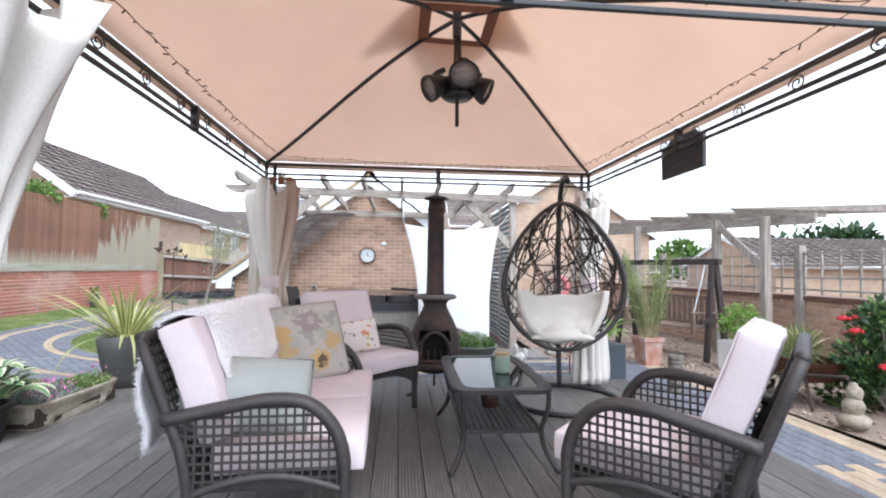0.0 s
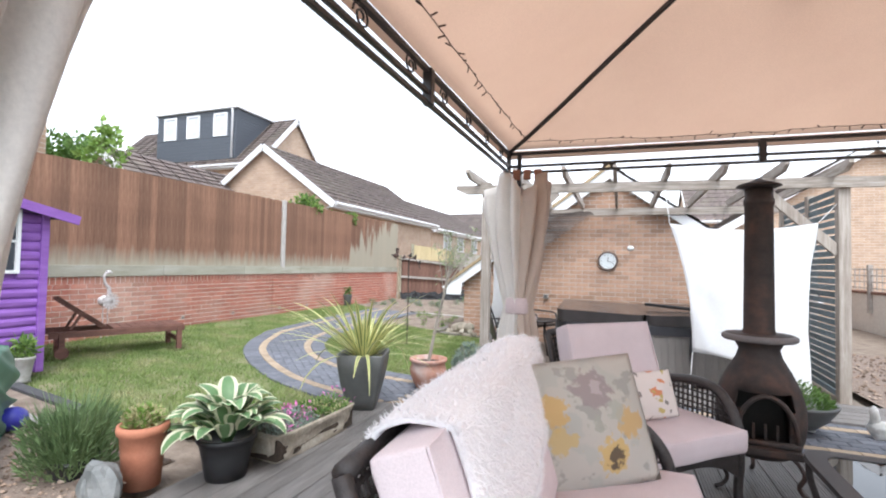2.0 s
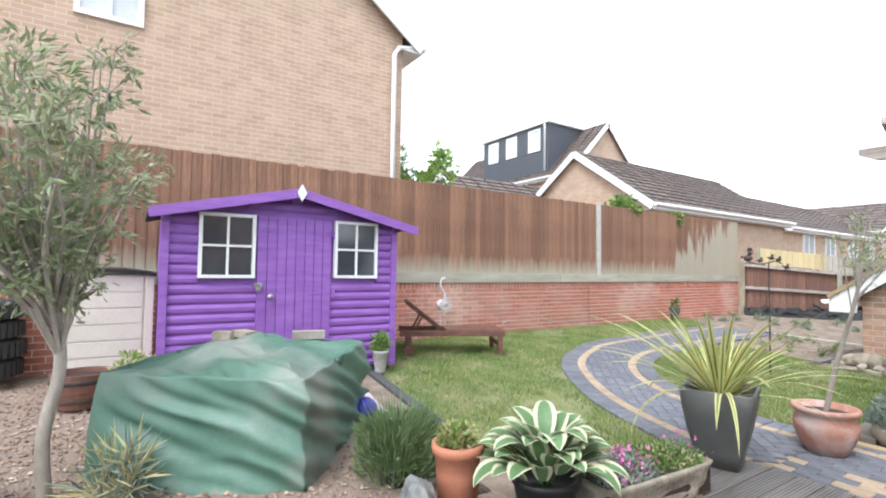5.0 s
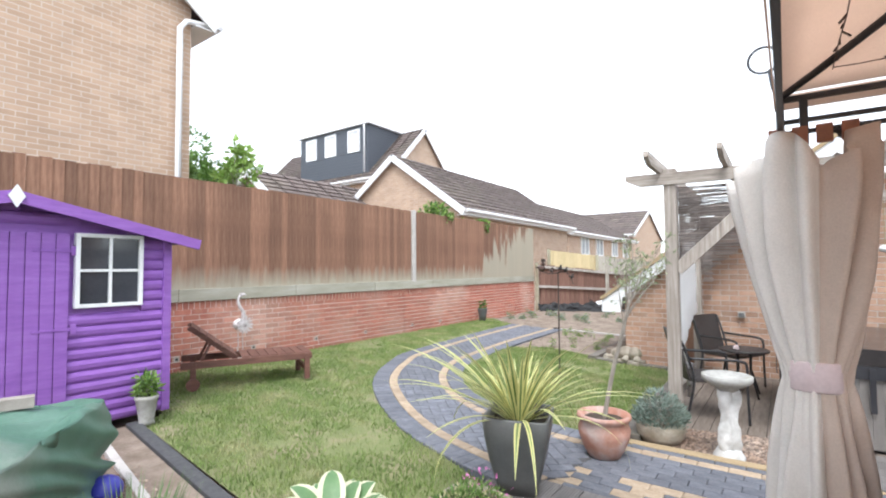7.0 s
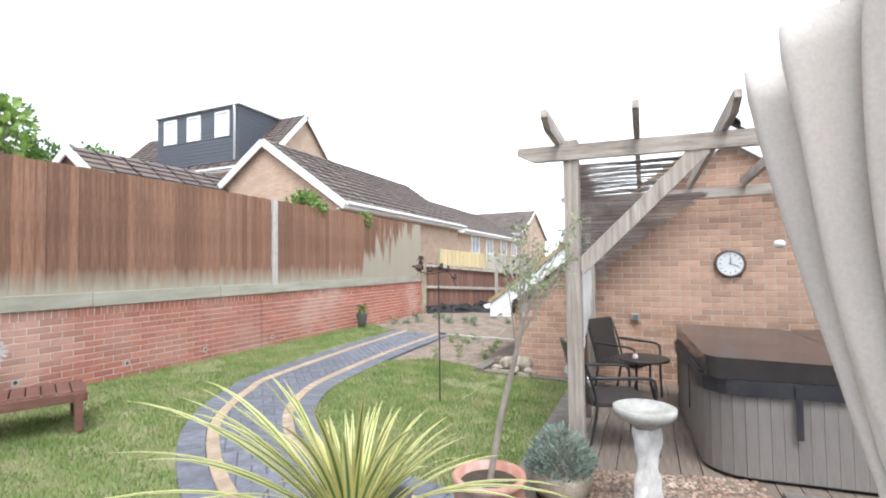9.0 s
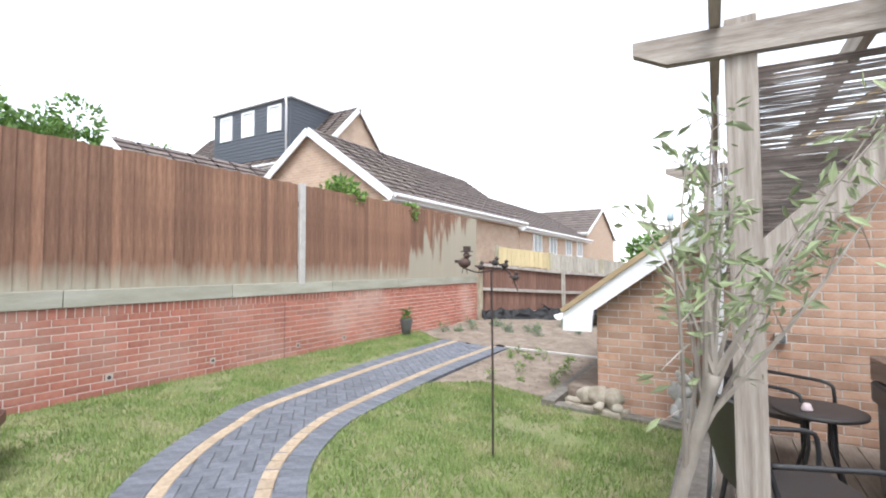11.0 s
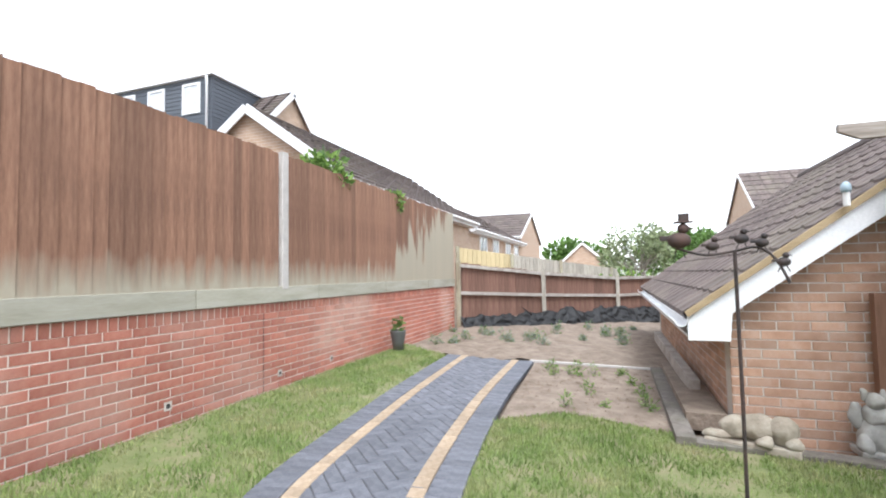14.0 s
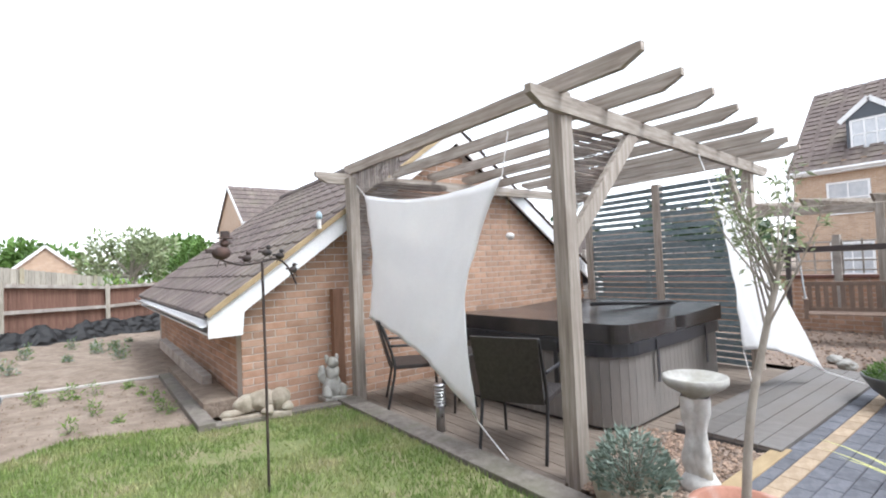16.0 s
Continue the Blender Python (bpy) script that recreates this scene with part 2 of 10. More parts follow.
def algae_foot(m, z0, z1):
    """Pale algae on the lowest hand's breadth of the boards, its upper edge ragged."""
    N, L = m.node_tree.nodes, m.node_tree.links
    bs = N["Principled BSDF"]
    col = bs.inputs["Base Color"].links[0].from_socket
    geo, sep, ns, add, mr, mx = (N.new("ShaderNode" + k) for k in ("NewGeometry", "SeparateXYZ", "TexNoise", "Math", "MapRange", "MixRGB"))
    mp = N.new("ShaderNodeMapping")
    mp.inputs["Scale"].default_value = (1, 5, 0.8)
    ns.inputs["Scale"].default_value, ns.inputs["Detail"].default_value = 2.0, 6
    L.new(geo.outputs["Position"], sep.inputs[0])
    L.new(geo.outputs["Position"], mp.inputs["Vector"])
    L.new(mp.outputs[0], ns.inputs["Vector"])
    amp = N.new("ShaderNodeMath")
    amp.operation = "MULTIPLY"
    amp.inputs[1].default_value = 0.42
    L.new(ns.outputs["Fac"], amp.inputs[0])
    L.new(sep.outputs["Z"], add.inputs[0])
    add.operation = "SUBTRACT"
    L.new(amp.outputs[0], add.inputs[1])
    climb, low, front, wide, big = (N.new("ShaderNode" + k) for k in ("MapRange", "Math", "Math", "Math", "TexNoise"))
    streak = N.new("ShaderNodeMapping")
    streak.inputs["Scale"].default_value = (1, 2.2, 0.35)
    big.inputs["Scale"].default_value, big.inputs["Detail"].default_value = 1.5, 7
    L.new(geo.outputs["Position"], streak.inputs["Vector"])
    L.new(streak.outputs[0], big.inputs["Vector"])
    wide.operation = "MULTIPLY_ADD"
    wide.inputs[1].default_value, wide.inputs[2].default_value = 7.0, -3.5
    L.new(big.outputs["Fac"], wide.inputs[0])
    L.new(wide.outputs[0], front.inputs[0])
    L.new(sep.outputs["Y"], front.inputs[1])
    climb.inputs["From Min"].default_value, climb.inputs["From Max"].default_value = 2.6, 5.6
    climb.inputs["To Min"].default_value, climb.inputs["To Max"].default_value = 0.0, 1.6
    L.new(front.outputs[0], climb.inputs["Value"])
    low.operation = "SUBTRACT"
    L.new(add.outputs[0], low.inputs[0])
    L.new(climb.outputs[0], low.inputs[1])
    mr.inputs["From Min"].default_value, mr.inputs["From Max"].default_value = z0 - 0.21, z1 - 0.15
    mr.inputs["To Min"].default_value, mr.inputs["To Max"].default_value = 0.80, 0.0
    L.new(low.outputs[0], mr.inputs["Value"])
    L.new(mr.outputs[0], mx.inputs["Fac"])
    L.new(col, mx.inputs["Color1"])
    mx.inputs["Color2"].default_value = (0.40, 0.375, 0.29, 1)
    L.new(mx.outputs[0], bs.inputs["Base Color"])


M["fence_low"] = material("end_fence_wood", [(0.115, 0.058, 0.042), (0.17, 0.09, 0.065), (0.22, 0.125, 0.09)], 5, (6, 6, 0.7), rough=0.85, vary=0.2)
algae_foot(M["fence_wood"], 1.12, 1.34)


# ---- building blocks ----
def part(name, bm, mat, parent=None, label="", smooth=False):
    me = bpy.data.meshes.new(name)
    bm.to_mesh(me)
    bm.free()
    me.materials.append(mat if not isinstance(mat, str) else M[mat])
    if smooth:
        me.polygons.foreach_set("use_smooth", [True] * len(me.polygons))
    ob = new(name, me)
    if parent:
        ob.parent = parent
    if label:
        ob["label"] = label
    return ob


def share(name, mesh, parent, m):
    """One more object on a mesh that others use too."""
    ob = new(name, mesh)
    ob.parent = parent
    ob.matrix_basis = m
    return ob


def thing(name, label, category, m=None, group="", kind=""):
    ob = new(name)
    ob.empty_display_size = 0.1
    if m is not None:
        ob.matrix_basis = m
    return tagged(ob, label, category, group, kind)


def stuff(name, verts, faces, mat, label="", parent=None, kind="stuff", category=""):
    me = bpy.data.meshes.new(name)
    me.from_pydata(verts, [], faces)
    me.materials.append(M[mat] if isinstance(mat, str) else mat)
    ob = new(name, me)
    if parent:
        ob.parent = parent
    return tagged(ob, label, category, "", kind)


def box(bm, x0, x1, y0, y1, z0, z1, bevel=0.0, m=None):
    r = bmesh.ops.create_cube(bm, size=1.0)
    mat = Matrix.Translation(((x0 + x1) / 2, (y0 + y1) / 2, (z0 + z1) / 2)) @ Matrix.Diagonal((abs(x1 - x0), abs(y1 - y0), abs(z1 - z0), 1))
    if m is not None:
        mat = m @ mat
    bmesh.ops.transform(bm, matrix=mat, verts=r["verts"])
    if bevel:
        edges = {e for v in r["verts"] for e in v.link_edges}
        bmesh.ops.bevel(bm, geom=list(edges), offset=bevel, segments=2, affect="EDGES", profile=0.7)
    return bm


def beam(bm, a, b, w, h, bevel=0.006, roll=0.0):
    """A bar of section w x h from a to b (w level, h upright)."""
    a, b = Vector(a), Vector(b)
    d = b - a
    q = d.to_track_quat("Y", "Z")
    m = Matrix.Translation((a + b) / 2) @ q.to_matrix().to_4x4() @ Matrix.Rotation(roll, 4, "Y")
    box(bm, -w / 2, w / 2, -d.length / 2, d.length / 2, -h / 2, h / 2, bevel, m)
    return bm


def tube(bm, pts, r, sides=8, closed=False, caps=True):
    """A round bar along pts; r a number or one per point."""
    pts = [Vector(p) for p in pts]
    n = len(pts)
    rs = r if isinstance(r, (list, tuple)) else [r] * n
    rings, side = [], None
    for i, p in enumerate(pts):
        d = (pts[(i + 1) % n] - pts[i - 1]) if closed else (pts[min(i + 1, n - 1)] - pts[max(i - 1, 0)])
        d = d.normalized() if d.length > 1e-9 else Vector((0, 0, 1))
        if side is None:
            side = d.orthogonal().normalized()
        side = (side - d * side.dot(d))
        side = side.normalized() if side.length > 1e-6 else d.orthogonal().normalized()
        up = d.cross(side)
        rings.append([bm.verts.new(p + rs[i] * (math.cos(a) * side + math.sin(a) * up)) for a in (2 * math.pi * k / sides for k in range(sides))])
    for i in range(n if closed else n - 1):
        u, v = rings[i], rings[(i + 1) % n]
        for k in range(sides):
            bm.faces.new((u[k], u[(k + 1) % sides], v[(k + 1) % sides], v[k]))
    if caps and not closed:
        bm.faces.new(rings[0][::-1])
        bm.faces.new(rings[-1])
    return bm


def lathe(bm, profile, sides=28, cx=0.0, cy=0.0, wobble=0.0):
    """A turned body from (radius, z) pairs."""
    rings = []
    for r, z in profile:
        rings.append([bm.verts.new((cx + r * math.cos(a) * (1 + wobble * math.sin(3 * a + 9 * z)), cy + r * math.sin(a) * (1 + wobble * math.cos(2 * a + 7 * z)), z)) for a in (2 * math.pi * k / sides for k in range(sides))])
    for u, v in zip(rings, rings[1:]):
        for k in range(sides):
            bm.faces.new((u[k], u[(k + 1) % sides], v[(k + 1) % sides], v[k]))
    bm.faces.new(rings[0][::-1])
    bm.faces.new(rings[-1])
    return bm


def sheet(bm, f, nu, nv, thick=0.0):
    """A surface f(u, v), u and v from 0 to 1, with a thickness downwards along its normal."""
    grid = [[bm.verts.new(f(i / nu, j / nv)) for j in range(nv + 1)] for i in range(nu + 1)]
    faces = [bm.faces.new((grid[i][j], grid[i + 1][j], grid[i + 1][j + 1], grid[i][j + 1])) for i in range(nu) for j in range(nv)]
    if thick:
        bm.normal_update()
        bmesh.ops.solidify(bm, geom=faces, thickness=thick)
    return bm


def pillow(bm, w, d, h, m, n=10, crown=0.5, wave=0.0, seed=0.0):
    """A soft cushion: w x d with rounded thickness h."""
    def side(s):
        def f(u, v):
            a, b = 2 * u - 1, 2 * v - 1
            e = max(0.0, 1 - abs(a) ** 6) ** 0.4 * max(0.0, 1 - abs(b) ** 6) ** 0.4
            t = h / 2 * e * (1 - crown + crown * (1 - a * a) * (1 - b * b))
            t += wave * noise.noise((a * 2.2 + seed, b * 2.2, s * 3.0)) * e
            return m @ Vector((a * w / 2, b * d / 2, s * t))
        return f
    sheet(bm, side(1), n, n)
    k = len(bm.verts)
    sheet(bm, side(-1), n, n)
    bmesh.ops.remove_doubles(bm, verts=bm.verts[:], dist=0.0015)
    bmesh.ops.recalc_face_normals(bm, faces=bm.faces[:])
    return bm


def gz(x):
    """Height of the ground, which falls gently away from the long fence."""
    return 0.065 - 0.0375 * min(max(x, 0.0), 5.5)


PATIO = -0.141
DECK = -0.115
for axis, grain in (("x", (0.5, 9, 9)), ("y", (9, 0.5, 9)), ("z", (9, 9, 0.5))):
    M["timber_" + axis] = material("weathered_timber_" + axis, [(0.21, 0.175, 0.145), (0.36, 0.315, 0.27), (0.50, 0.45, 0.40)], 4, grain, rough=0.88, bump=0.4, fine=30, vary=0.12, stain=(0.19, 0.145, 0.115), stain_scale=3, stain_amount=0.3)

# ---- ground ----
def ground():
    xs = [-160, -60, -20, -6, -1, 0, 1.4, 2.75, 4.1, 5.5, 8, 12, 20, 60, 160]
    ys = [-160, -60, -20, -12, -8, -4, 0, 4, 8, 16, 40, 160]
    verts = [(x, y, gz(x) - 0.09) for x in xs for y in ys]
    k = len(ys)
    faces = [(i * k + j, (i + 1) * k + j, (i + 1) * k + j + 1, i * k + j + 1) for i in range(len(xs) - 1) for j in range(k - 1)]
    stuff("ground", verts, faces, "soil", "bare brown earth under the garden", kind="structure", category="ground")


ground()

# path edges, from the far end round the bend to the patio: (x, y) of the outer and of the inner side
OUTER = [(1.10, 2.30), (1.19, 0.6), (1.28, -0.5), (1.45, -2.0), (1.66, -2.55), (1.95, -3.12), (2.35, -3.65), (3.0, -4.2), (3.7, -4.62), (4.4, -4.85), (5.0, -4.95)]
INNER = [(2.36, 2.30), (2.40, 0.6), (2.47, -0.45), (2.58, -1.5), (2.68, -2.0), (2.9, -2.5), (3.15, -2.85), (3.5, -3.18), (4.0, -3.45), (4.6, -3.58), (5.3, -3.6)]


def smooth_line(pts, n):
    """n + 1 points along a Catmull-Rom curve, at even steps of its parameter."""
    out = []
    for i in range(n + 1):
        s = i / n * (len(pts) - 1)
        k = min(int(s), len(pts) - 2)
        t = s - k
        p = [Vector(pts[min(max(k + o, 0), len(pts) - 1)]) for o in (-1, 0, 1, 2)]
        out.append(0.5 * ((2 * p[1]) + (p[2] - p[0]) * t + (2 * p[0] - 5 * p[1] + 4 * p[2] - p[3]) * t * t + (3 * p[1] - p[0] - 3 * p[2] + p[3]) * t ** 3))
    return out


PN = 200
OUT_L, IN_L = smooth_line(OUTER, PN), smooth_line(INNER, PN)


def on_path(s, u):
    """Place on the path: s along from 0 to 1, u across from 0 (outer) to 1."""
    k = min(int(s * PN), PN - 1)
    t = s * PN - k
    a, b = OUT_L[k].lerp(OUT_L[k + 1], t), IN_L[k].lerp(IN_L[k + 1], t)
    return a.lerp(b, u)


def inside(p, poly):
    c = False
    for (x0, y0), (x1, y1) in zip(poly, poly[1:] + poly[:1]):
        if (y0 > p[1]) != (y1 > p[1]) and p[0] < (x1 - x0) * (p[1] - y0) / (y1 - y0) + x0:
            c = not c
    return c


PATH_POLY = [tuple(p) for p in OUT_L] + [tuple(p) for p in reversed(IN_L)]
SOIL_POLY = [(2.38, 2.32), (3.9, 2.45), (3.88, -0.1), (3.0, 0.1), (2.5, -0.3)]
LAWN_A = [(0.12, 3.0), (1.1, 2.3)] + [tuple(p) for p in OUT_L[::8]][1:-3] + [(4.72, -5.0), (4.72, -6.05), (3.75, -6.15), (1.75, -5.95), (1.6, -5.7), (0.12, -5.7)]
LAWN_B = [(2.5, -0.3)] + [tuple(p) for p in IN_L if p.y < -0.3][::6] + [(5.15, -3.45), (5.2, -0.35), (3.95, -0.35), (3.88, -0.1), (3.0, 0.1)]


def flat_poly(name, poly, lift, mat, label, category, kind="structure"):
    bm = bmesh.new()
    f = bm.faces.new([bm.verts.new((x, y, gz(x) + lift)) for x, y in poly])
    bmesh.ops.triangulate(bm, faces=[f])
    bmesh.ops.recalc_face_normals(bm, faces=bm.faces[:])
    for fc in bm.faces:
        if fc.normal.z < 0:
            fc.normal_flip()
    return tagged(part(name, bm, mat), label, category, "", kind)


flat_poly("lawn", LAWN_A, -0.012, "lawn_soil", "mown patchy green lawn beside the block path", "lawn")
flat_poly("lawn", LAWN_B, -0.012, "lawn_soil", "mown patchy green lawn before the garage", "lawn")
flat_poly("soil_bed", SOIL_POLY, -0.006, "soil", "bare dry soil bed with a few weeds", "soil bed")


def grass():
    rng = np.random.default_rng(3)
    vs, fs = [], []
    for poly, count in ((LAWN_A, 52000), (LAWN_B, 34000)):
        xs, ys = [p[0] for p in poly], [p[1] for p in poly]
        made = 0
        while made < count:
            x, y = rng.uniform(min(xs), max(xs)), rng.uniform(min(ys), max(ys))
            if not inside((x, y), poly):
                continue
            made += 1
            patch = noise.noise((x * 1.1, y * 1.1, 0.0)) + 0.5 * noise.noise((x * 3.1, y * 3.1, 4.0))
            if patch < -0.42 and rng.random() < 0.75:
                continue
            a = rng.uniform(0, 6.283)
            h = rng.uniform(0.02, 0.05) * (1 + 0.4 * patch)
            w = rng.uniform(0.003, 0.006)
            lean = rng.uniform(0.0, 0.03)
            b = rng.uniform(0, 6.283)
            z = gz(x) - 0.014
            k = len(vs)
            vs += [(x - w * math.cos(a), y - w * math.sin(a), z), (x + w * math.cos(a), y + w * math.sin(a), z), (x + lean * math.cos(b), y + lean * math.sin(b), z + h)]
            fs.append((k, k + 1, k + 2))
    stuff("grass", vs, fs, "grass", "short green grass with straw-coloured patches", category="grass")


grass()


def gravel(name, poly, count, z, seed, size=(0.008, 0.02)):
    rng = np.random.default_rng(seed)
    xs, ys = [p[0] for p in poly], [p[1] for p in poly]
    vs, fs = [], []
    made = 0
    while made < count:
        x, y = rng.uniform(min(xs), max(xs)), rng.uniform(min(ys), max(ys))
        if not inside((x, y), poly):
            continue
        made += 1
        r = rng.uniform(*size)
        a = rng.uniform(0, 6.283)
        zz = (z if z is not None else gz(x)) + r * 0.25
        k = len(vs)
        for i in range(4):
            rr = r * rng.uniform(0.75, 1.25)
            vs.append((x + rr * math.cos(a + i * 1.571), y + rr * math.sin(a + i * 1.571), zz + rng.uniform(-0.2, 0.2) * r))
        vs += [(x, y, zz + r * 0.6), (x, y, zz - r * 0.6)]
        for i in range(4):
            fs.append((k + i, k + (i + 1) % 4, k + 4))
            fs.append((k + (i + 1) % 4, k + i, k + 5))
    stuff(name, vs, fs, "gravel", "loose brown and buff pebbles", category="gravel")
    bm = bmesh.new()
    f = bm.faces.new([bm.verts.new((x, y, (z if z is not None else gz(x)) - 0.003)) for x, y in poly])
    bmesh.ops.triangulate(bm, faces=[f])
    for fc in bm.faces:
        fc.normal_update()
        if fc.normal.z < 0:
            fc.normal_flip()
    tagged(part("gravel_ground", bm, "gravel_bed"), "brown gravel bed", "gravel", "", "structure")


gravel("gravel", [(5.55, -2.85), (5.45, -3.5), (6.9, -3.5), (6.75, -2.6)], 2600, PATIO - 0.03, 5)
gravel("gravel", [(1.75, -6.15), (3.5, -6.5), (4.6, -6.6), (4.6, -10.5), (0.2, -10.5), (0.2, -8.9), (1.6, -8.3)], 7000, -0.045, 6)
gravel("gravel", [(9.75, -3.5), (10.6, -3.55), (11.1, -4.6), (11.1, -6.3), (11.3, -8.5), (19, -8.5), (19, 1.1), (9.75, 1.1)], 9000, PATIO - 0.004, 7, (0.012, 0.03))

# ---- long boundary: brick plinth, gravel board and board fence ----
FENCE_Y0, FENCE_Y1 = -14.0, 5.95
brick_mesh_cache = {}


def brick_mesh(l, h, d, mat):
    """A single brick, its face towards +x, slightly rounded at the face."""
    key = (round(l, 3), round(h, 3), round(d, 3), mat)
    if key not in brick_mesh_cache:
        e = 0.0025
        vs = [(0, 0, 0), (0, l, 0), (0, l, h), (0, 0, h), (d - e, 0, 0), (d - e, l, 0), (d - e, l, h), (d - e, 0, h), (d, e, e), (d, l - e, e), (d, l - e, h - e), (d, e, h - e)]
        fs = [(4, 5, 9, 8), (5, 6, 10, 9), (6, 7, 11, 10), (7, 4, 8, 11), (8, 9, 10, 11), (0, 1, 5, 4), (1, 2, 6, 5), (2, 3, 7, 6), (3, 0, 4, 7)]
        me = bpy.data.meshes.new("brick")
        me.from_pydata(vs, [], fs)
        me.materials.append(M[mat])
        brick_mesh_cache[key] = me
    return brick_mesh_cache[key]


def brick_field(wall, m, cells, mat, near, label):
    """Bricks (u, z, length, height) on a wall whose face frame is m: local y along the wall, z up, x outwards.
    near(u, z) picks those that are parts; the rest is joined."""
    vs, fs, made = [], [], 0
    rng = random.Random(11)
    for u, z, l, h in cells:
        d = 0.012 + rng.uniform(-0.0015, 0.0015)
        if made < 300 and near(u, z):
            made += 1
            share("brick", brick_mesh(l, h, 0.012, mat), wall, m @ Matrix.Translation((rng.uniform(-0.0015, 0.0015) - 0.006, u, z)))
        else:
            me = brick_mesh(l, h, 0.012, mat)
            k = len(vs)
            vs += [tuple(m @ (v.co + Vector((d - 0.018, u, z)))) for v in me.vertices]
            fs += [tuple(k + i for i in p.vertices) for p in me.polygons]
    if vs:
        stuff("bricks", vs, fs, mat, label, wall)


def stretcher(u0, u1, z0, rows, keep=lambda u, z: True, l=0.215, h=0.065, joint=0.010, start=0):
    cells = []
    for r in range(rows):
        z = z0 + r * (h + joint)
        u = u0 - (0.1125 if (r + start) % 2 else 0.0)
        while u < u1:
            a, b = max(u, u0), min(u + l, u1)
            if b - a > 0.03 and keep((a + b) / 2, z + h / 2):
                cells.append((a, z, b - a, h))
            u += l + joint
    return cells


def long_wall():
    bm = bmesh.new()
    box(bm, -0.215, -0.008, FENCE_Y0, FENCE_Y1, -0.3, 0.94)
    wall = tagged(part("wall_west", bm, "mortar_red"), "low red brick boundary wall under the board fence", "wall", "", "structure")
    cells = stretcher(FENCE_Y0, -0.31, -0.055, 12) + stretcher(-0.30, FENCE_Y1, -0.055, 12, start=1)
    cells = [c for c in cells if c[1] + 0.065 < 0.84]
    y = FENCE_Y0
    while y < FENCE_Y1 - 0.07:
        cells.append((y, 0.838, 0.065, 0.10))
        y += 0.075
    m = Matrix.Translation((-0.009, 0, 0))
    brick_field(wall, m, cells, "brick_red", lambda u, z: -3.6 < u < 0.6, "red stretcher-bond bricks")
    holes = thing("weep_hole", "small black round weep hole in the brick wall", "vent", Matrix.Translation((-0.002, -2.59, 0.195)), "weep holes", "")
    bm = bmesh.new()
    tube(bm, [(0, 0, 0), (0.004, 0, 0)], 0.02, 12)
    part("hole", bm, "black_metal", holes)
    bm = bmesh.new()
    box(bm, -0.002, 0.002, -0.036, 0.036, -0.036, 0.036, 0.001)
    part("mortar_patch", bm, "mortar", holes, "pale mortar patch")
    for y, z in ((-1.43, 0.175), (-3.75, 0.21), (-0.05, 0.17), (0.95, 0.16), (-4.85, 0.2)):
        copy_thing(holes, Matrix.Translation((-0.002, y, z)))
    bm = bmesh.new()
    box(bm, -0.009, -0.0045, -0.309, -0.301, -0.05, 0.838)
    part("movement_joint", bm, "black_metal", wall, "dark movement joint between the brick panels")


long_wall()


def feather_board(w, h, t=0.016):
    """A tapered vertical board with a sawn top."""
    vs = [(0, 0, 0), (0, w, 0), (0, w, h), (0, 0, h), (t * 0.45, 0, 0), (t, w - 0.003, 0), (t, w - 0.003, h), (t * 0.45, 0, h)]
    fs = [(0, 3, 2, 1), (4, 5, 6, 7), (0, 1, 5, 4), (1, 2, 6, 5), (2, 3, 7, 6), (3, 0, 4, 7)]
    me = bpy.data.meshes.new("board")
    me.from_pydata(vs, [], fs)
    return me


def long_fence():
    fence = thing("board_fence", "brown vertical-board garden fence, green with algae along its foot", "fence", kind="structure")
    rng = random.Random(5)
    meshes = [feather_board(0.112 + 0.01 * k, 1.5) for k in range(2)]
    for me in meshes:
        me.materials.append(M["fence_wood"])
    y = FENCE_Y0
    while y < FENCE_Y1 - 0.05:
        k = rng.randrange(2)
        if not -0.06 < y + 0.05 < 0.06:
            h = (2.6 + rng.uniform(-0.012, 0.006) - 1.11) / 1.5
            m = Matrix.Translation((0.0, y, 1.105)) @ Matrix.Rotation(rng.uniform(-0.004, 0.004), 4, "X") @ Matrix.Diagonal((1, 1, h, 1))
            share("board", meshes[k], fence, m)
        y += 0.105 + 0.01 * k
    bm = bmesh.new()
    box(bm, -0.05, 0.035, -0.05, 0.05, 1.08, 2.615, 0.01)
    part("concrete_post", bm, "concrete", fence, "pale grey concrete fence post")
    y = FENCE_Y0
    while y < FENCE_Y1:
        b = min(y + 1.83, FENCE_Y1)
        bm = bmesh.new()
        box(bm, -0.035, 0.028, y + 0.004, b - 0.004, 0.945, 1.112, 0.006)
        part("gravel_board", bm, "gravelboard", fence, "pale algae-stained gravel board")
        y = b
    bm = bmesh.new()
    box(bm, -0.06, -0.02, FENCE_Y0, FENCE_Y1, 1.3, 1.38)
    box(bm, -0.06, -0.02, FENCE_Y0, FENCE_Y1, 2.25, 2.33)
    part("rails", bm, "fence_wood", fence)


long_fence()


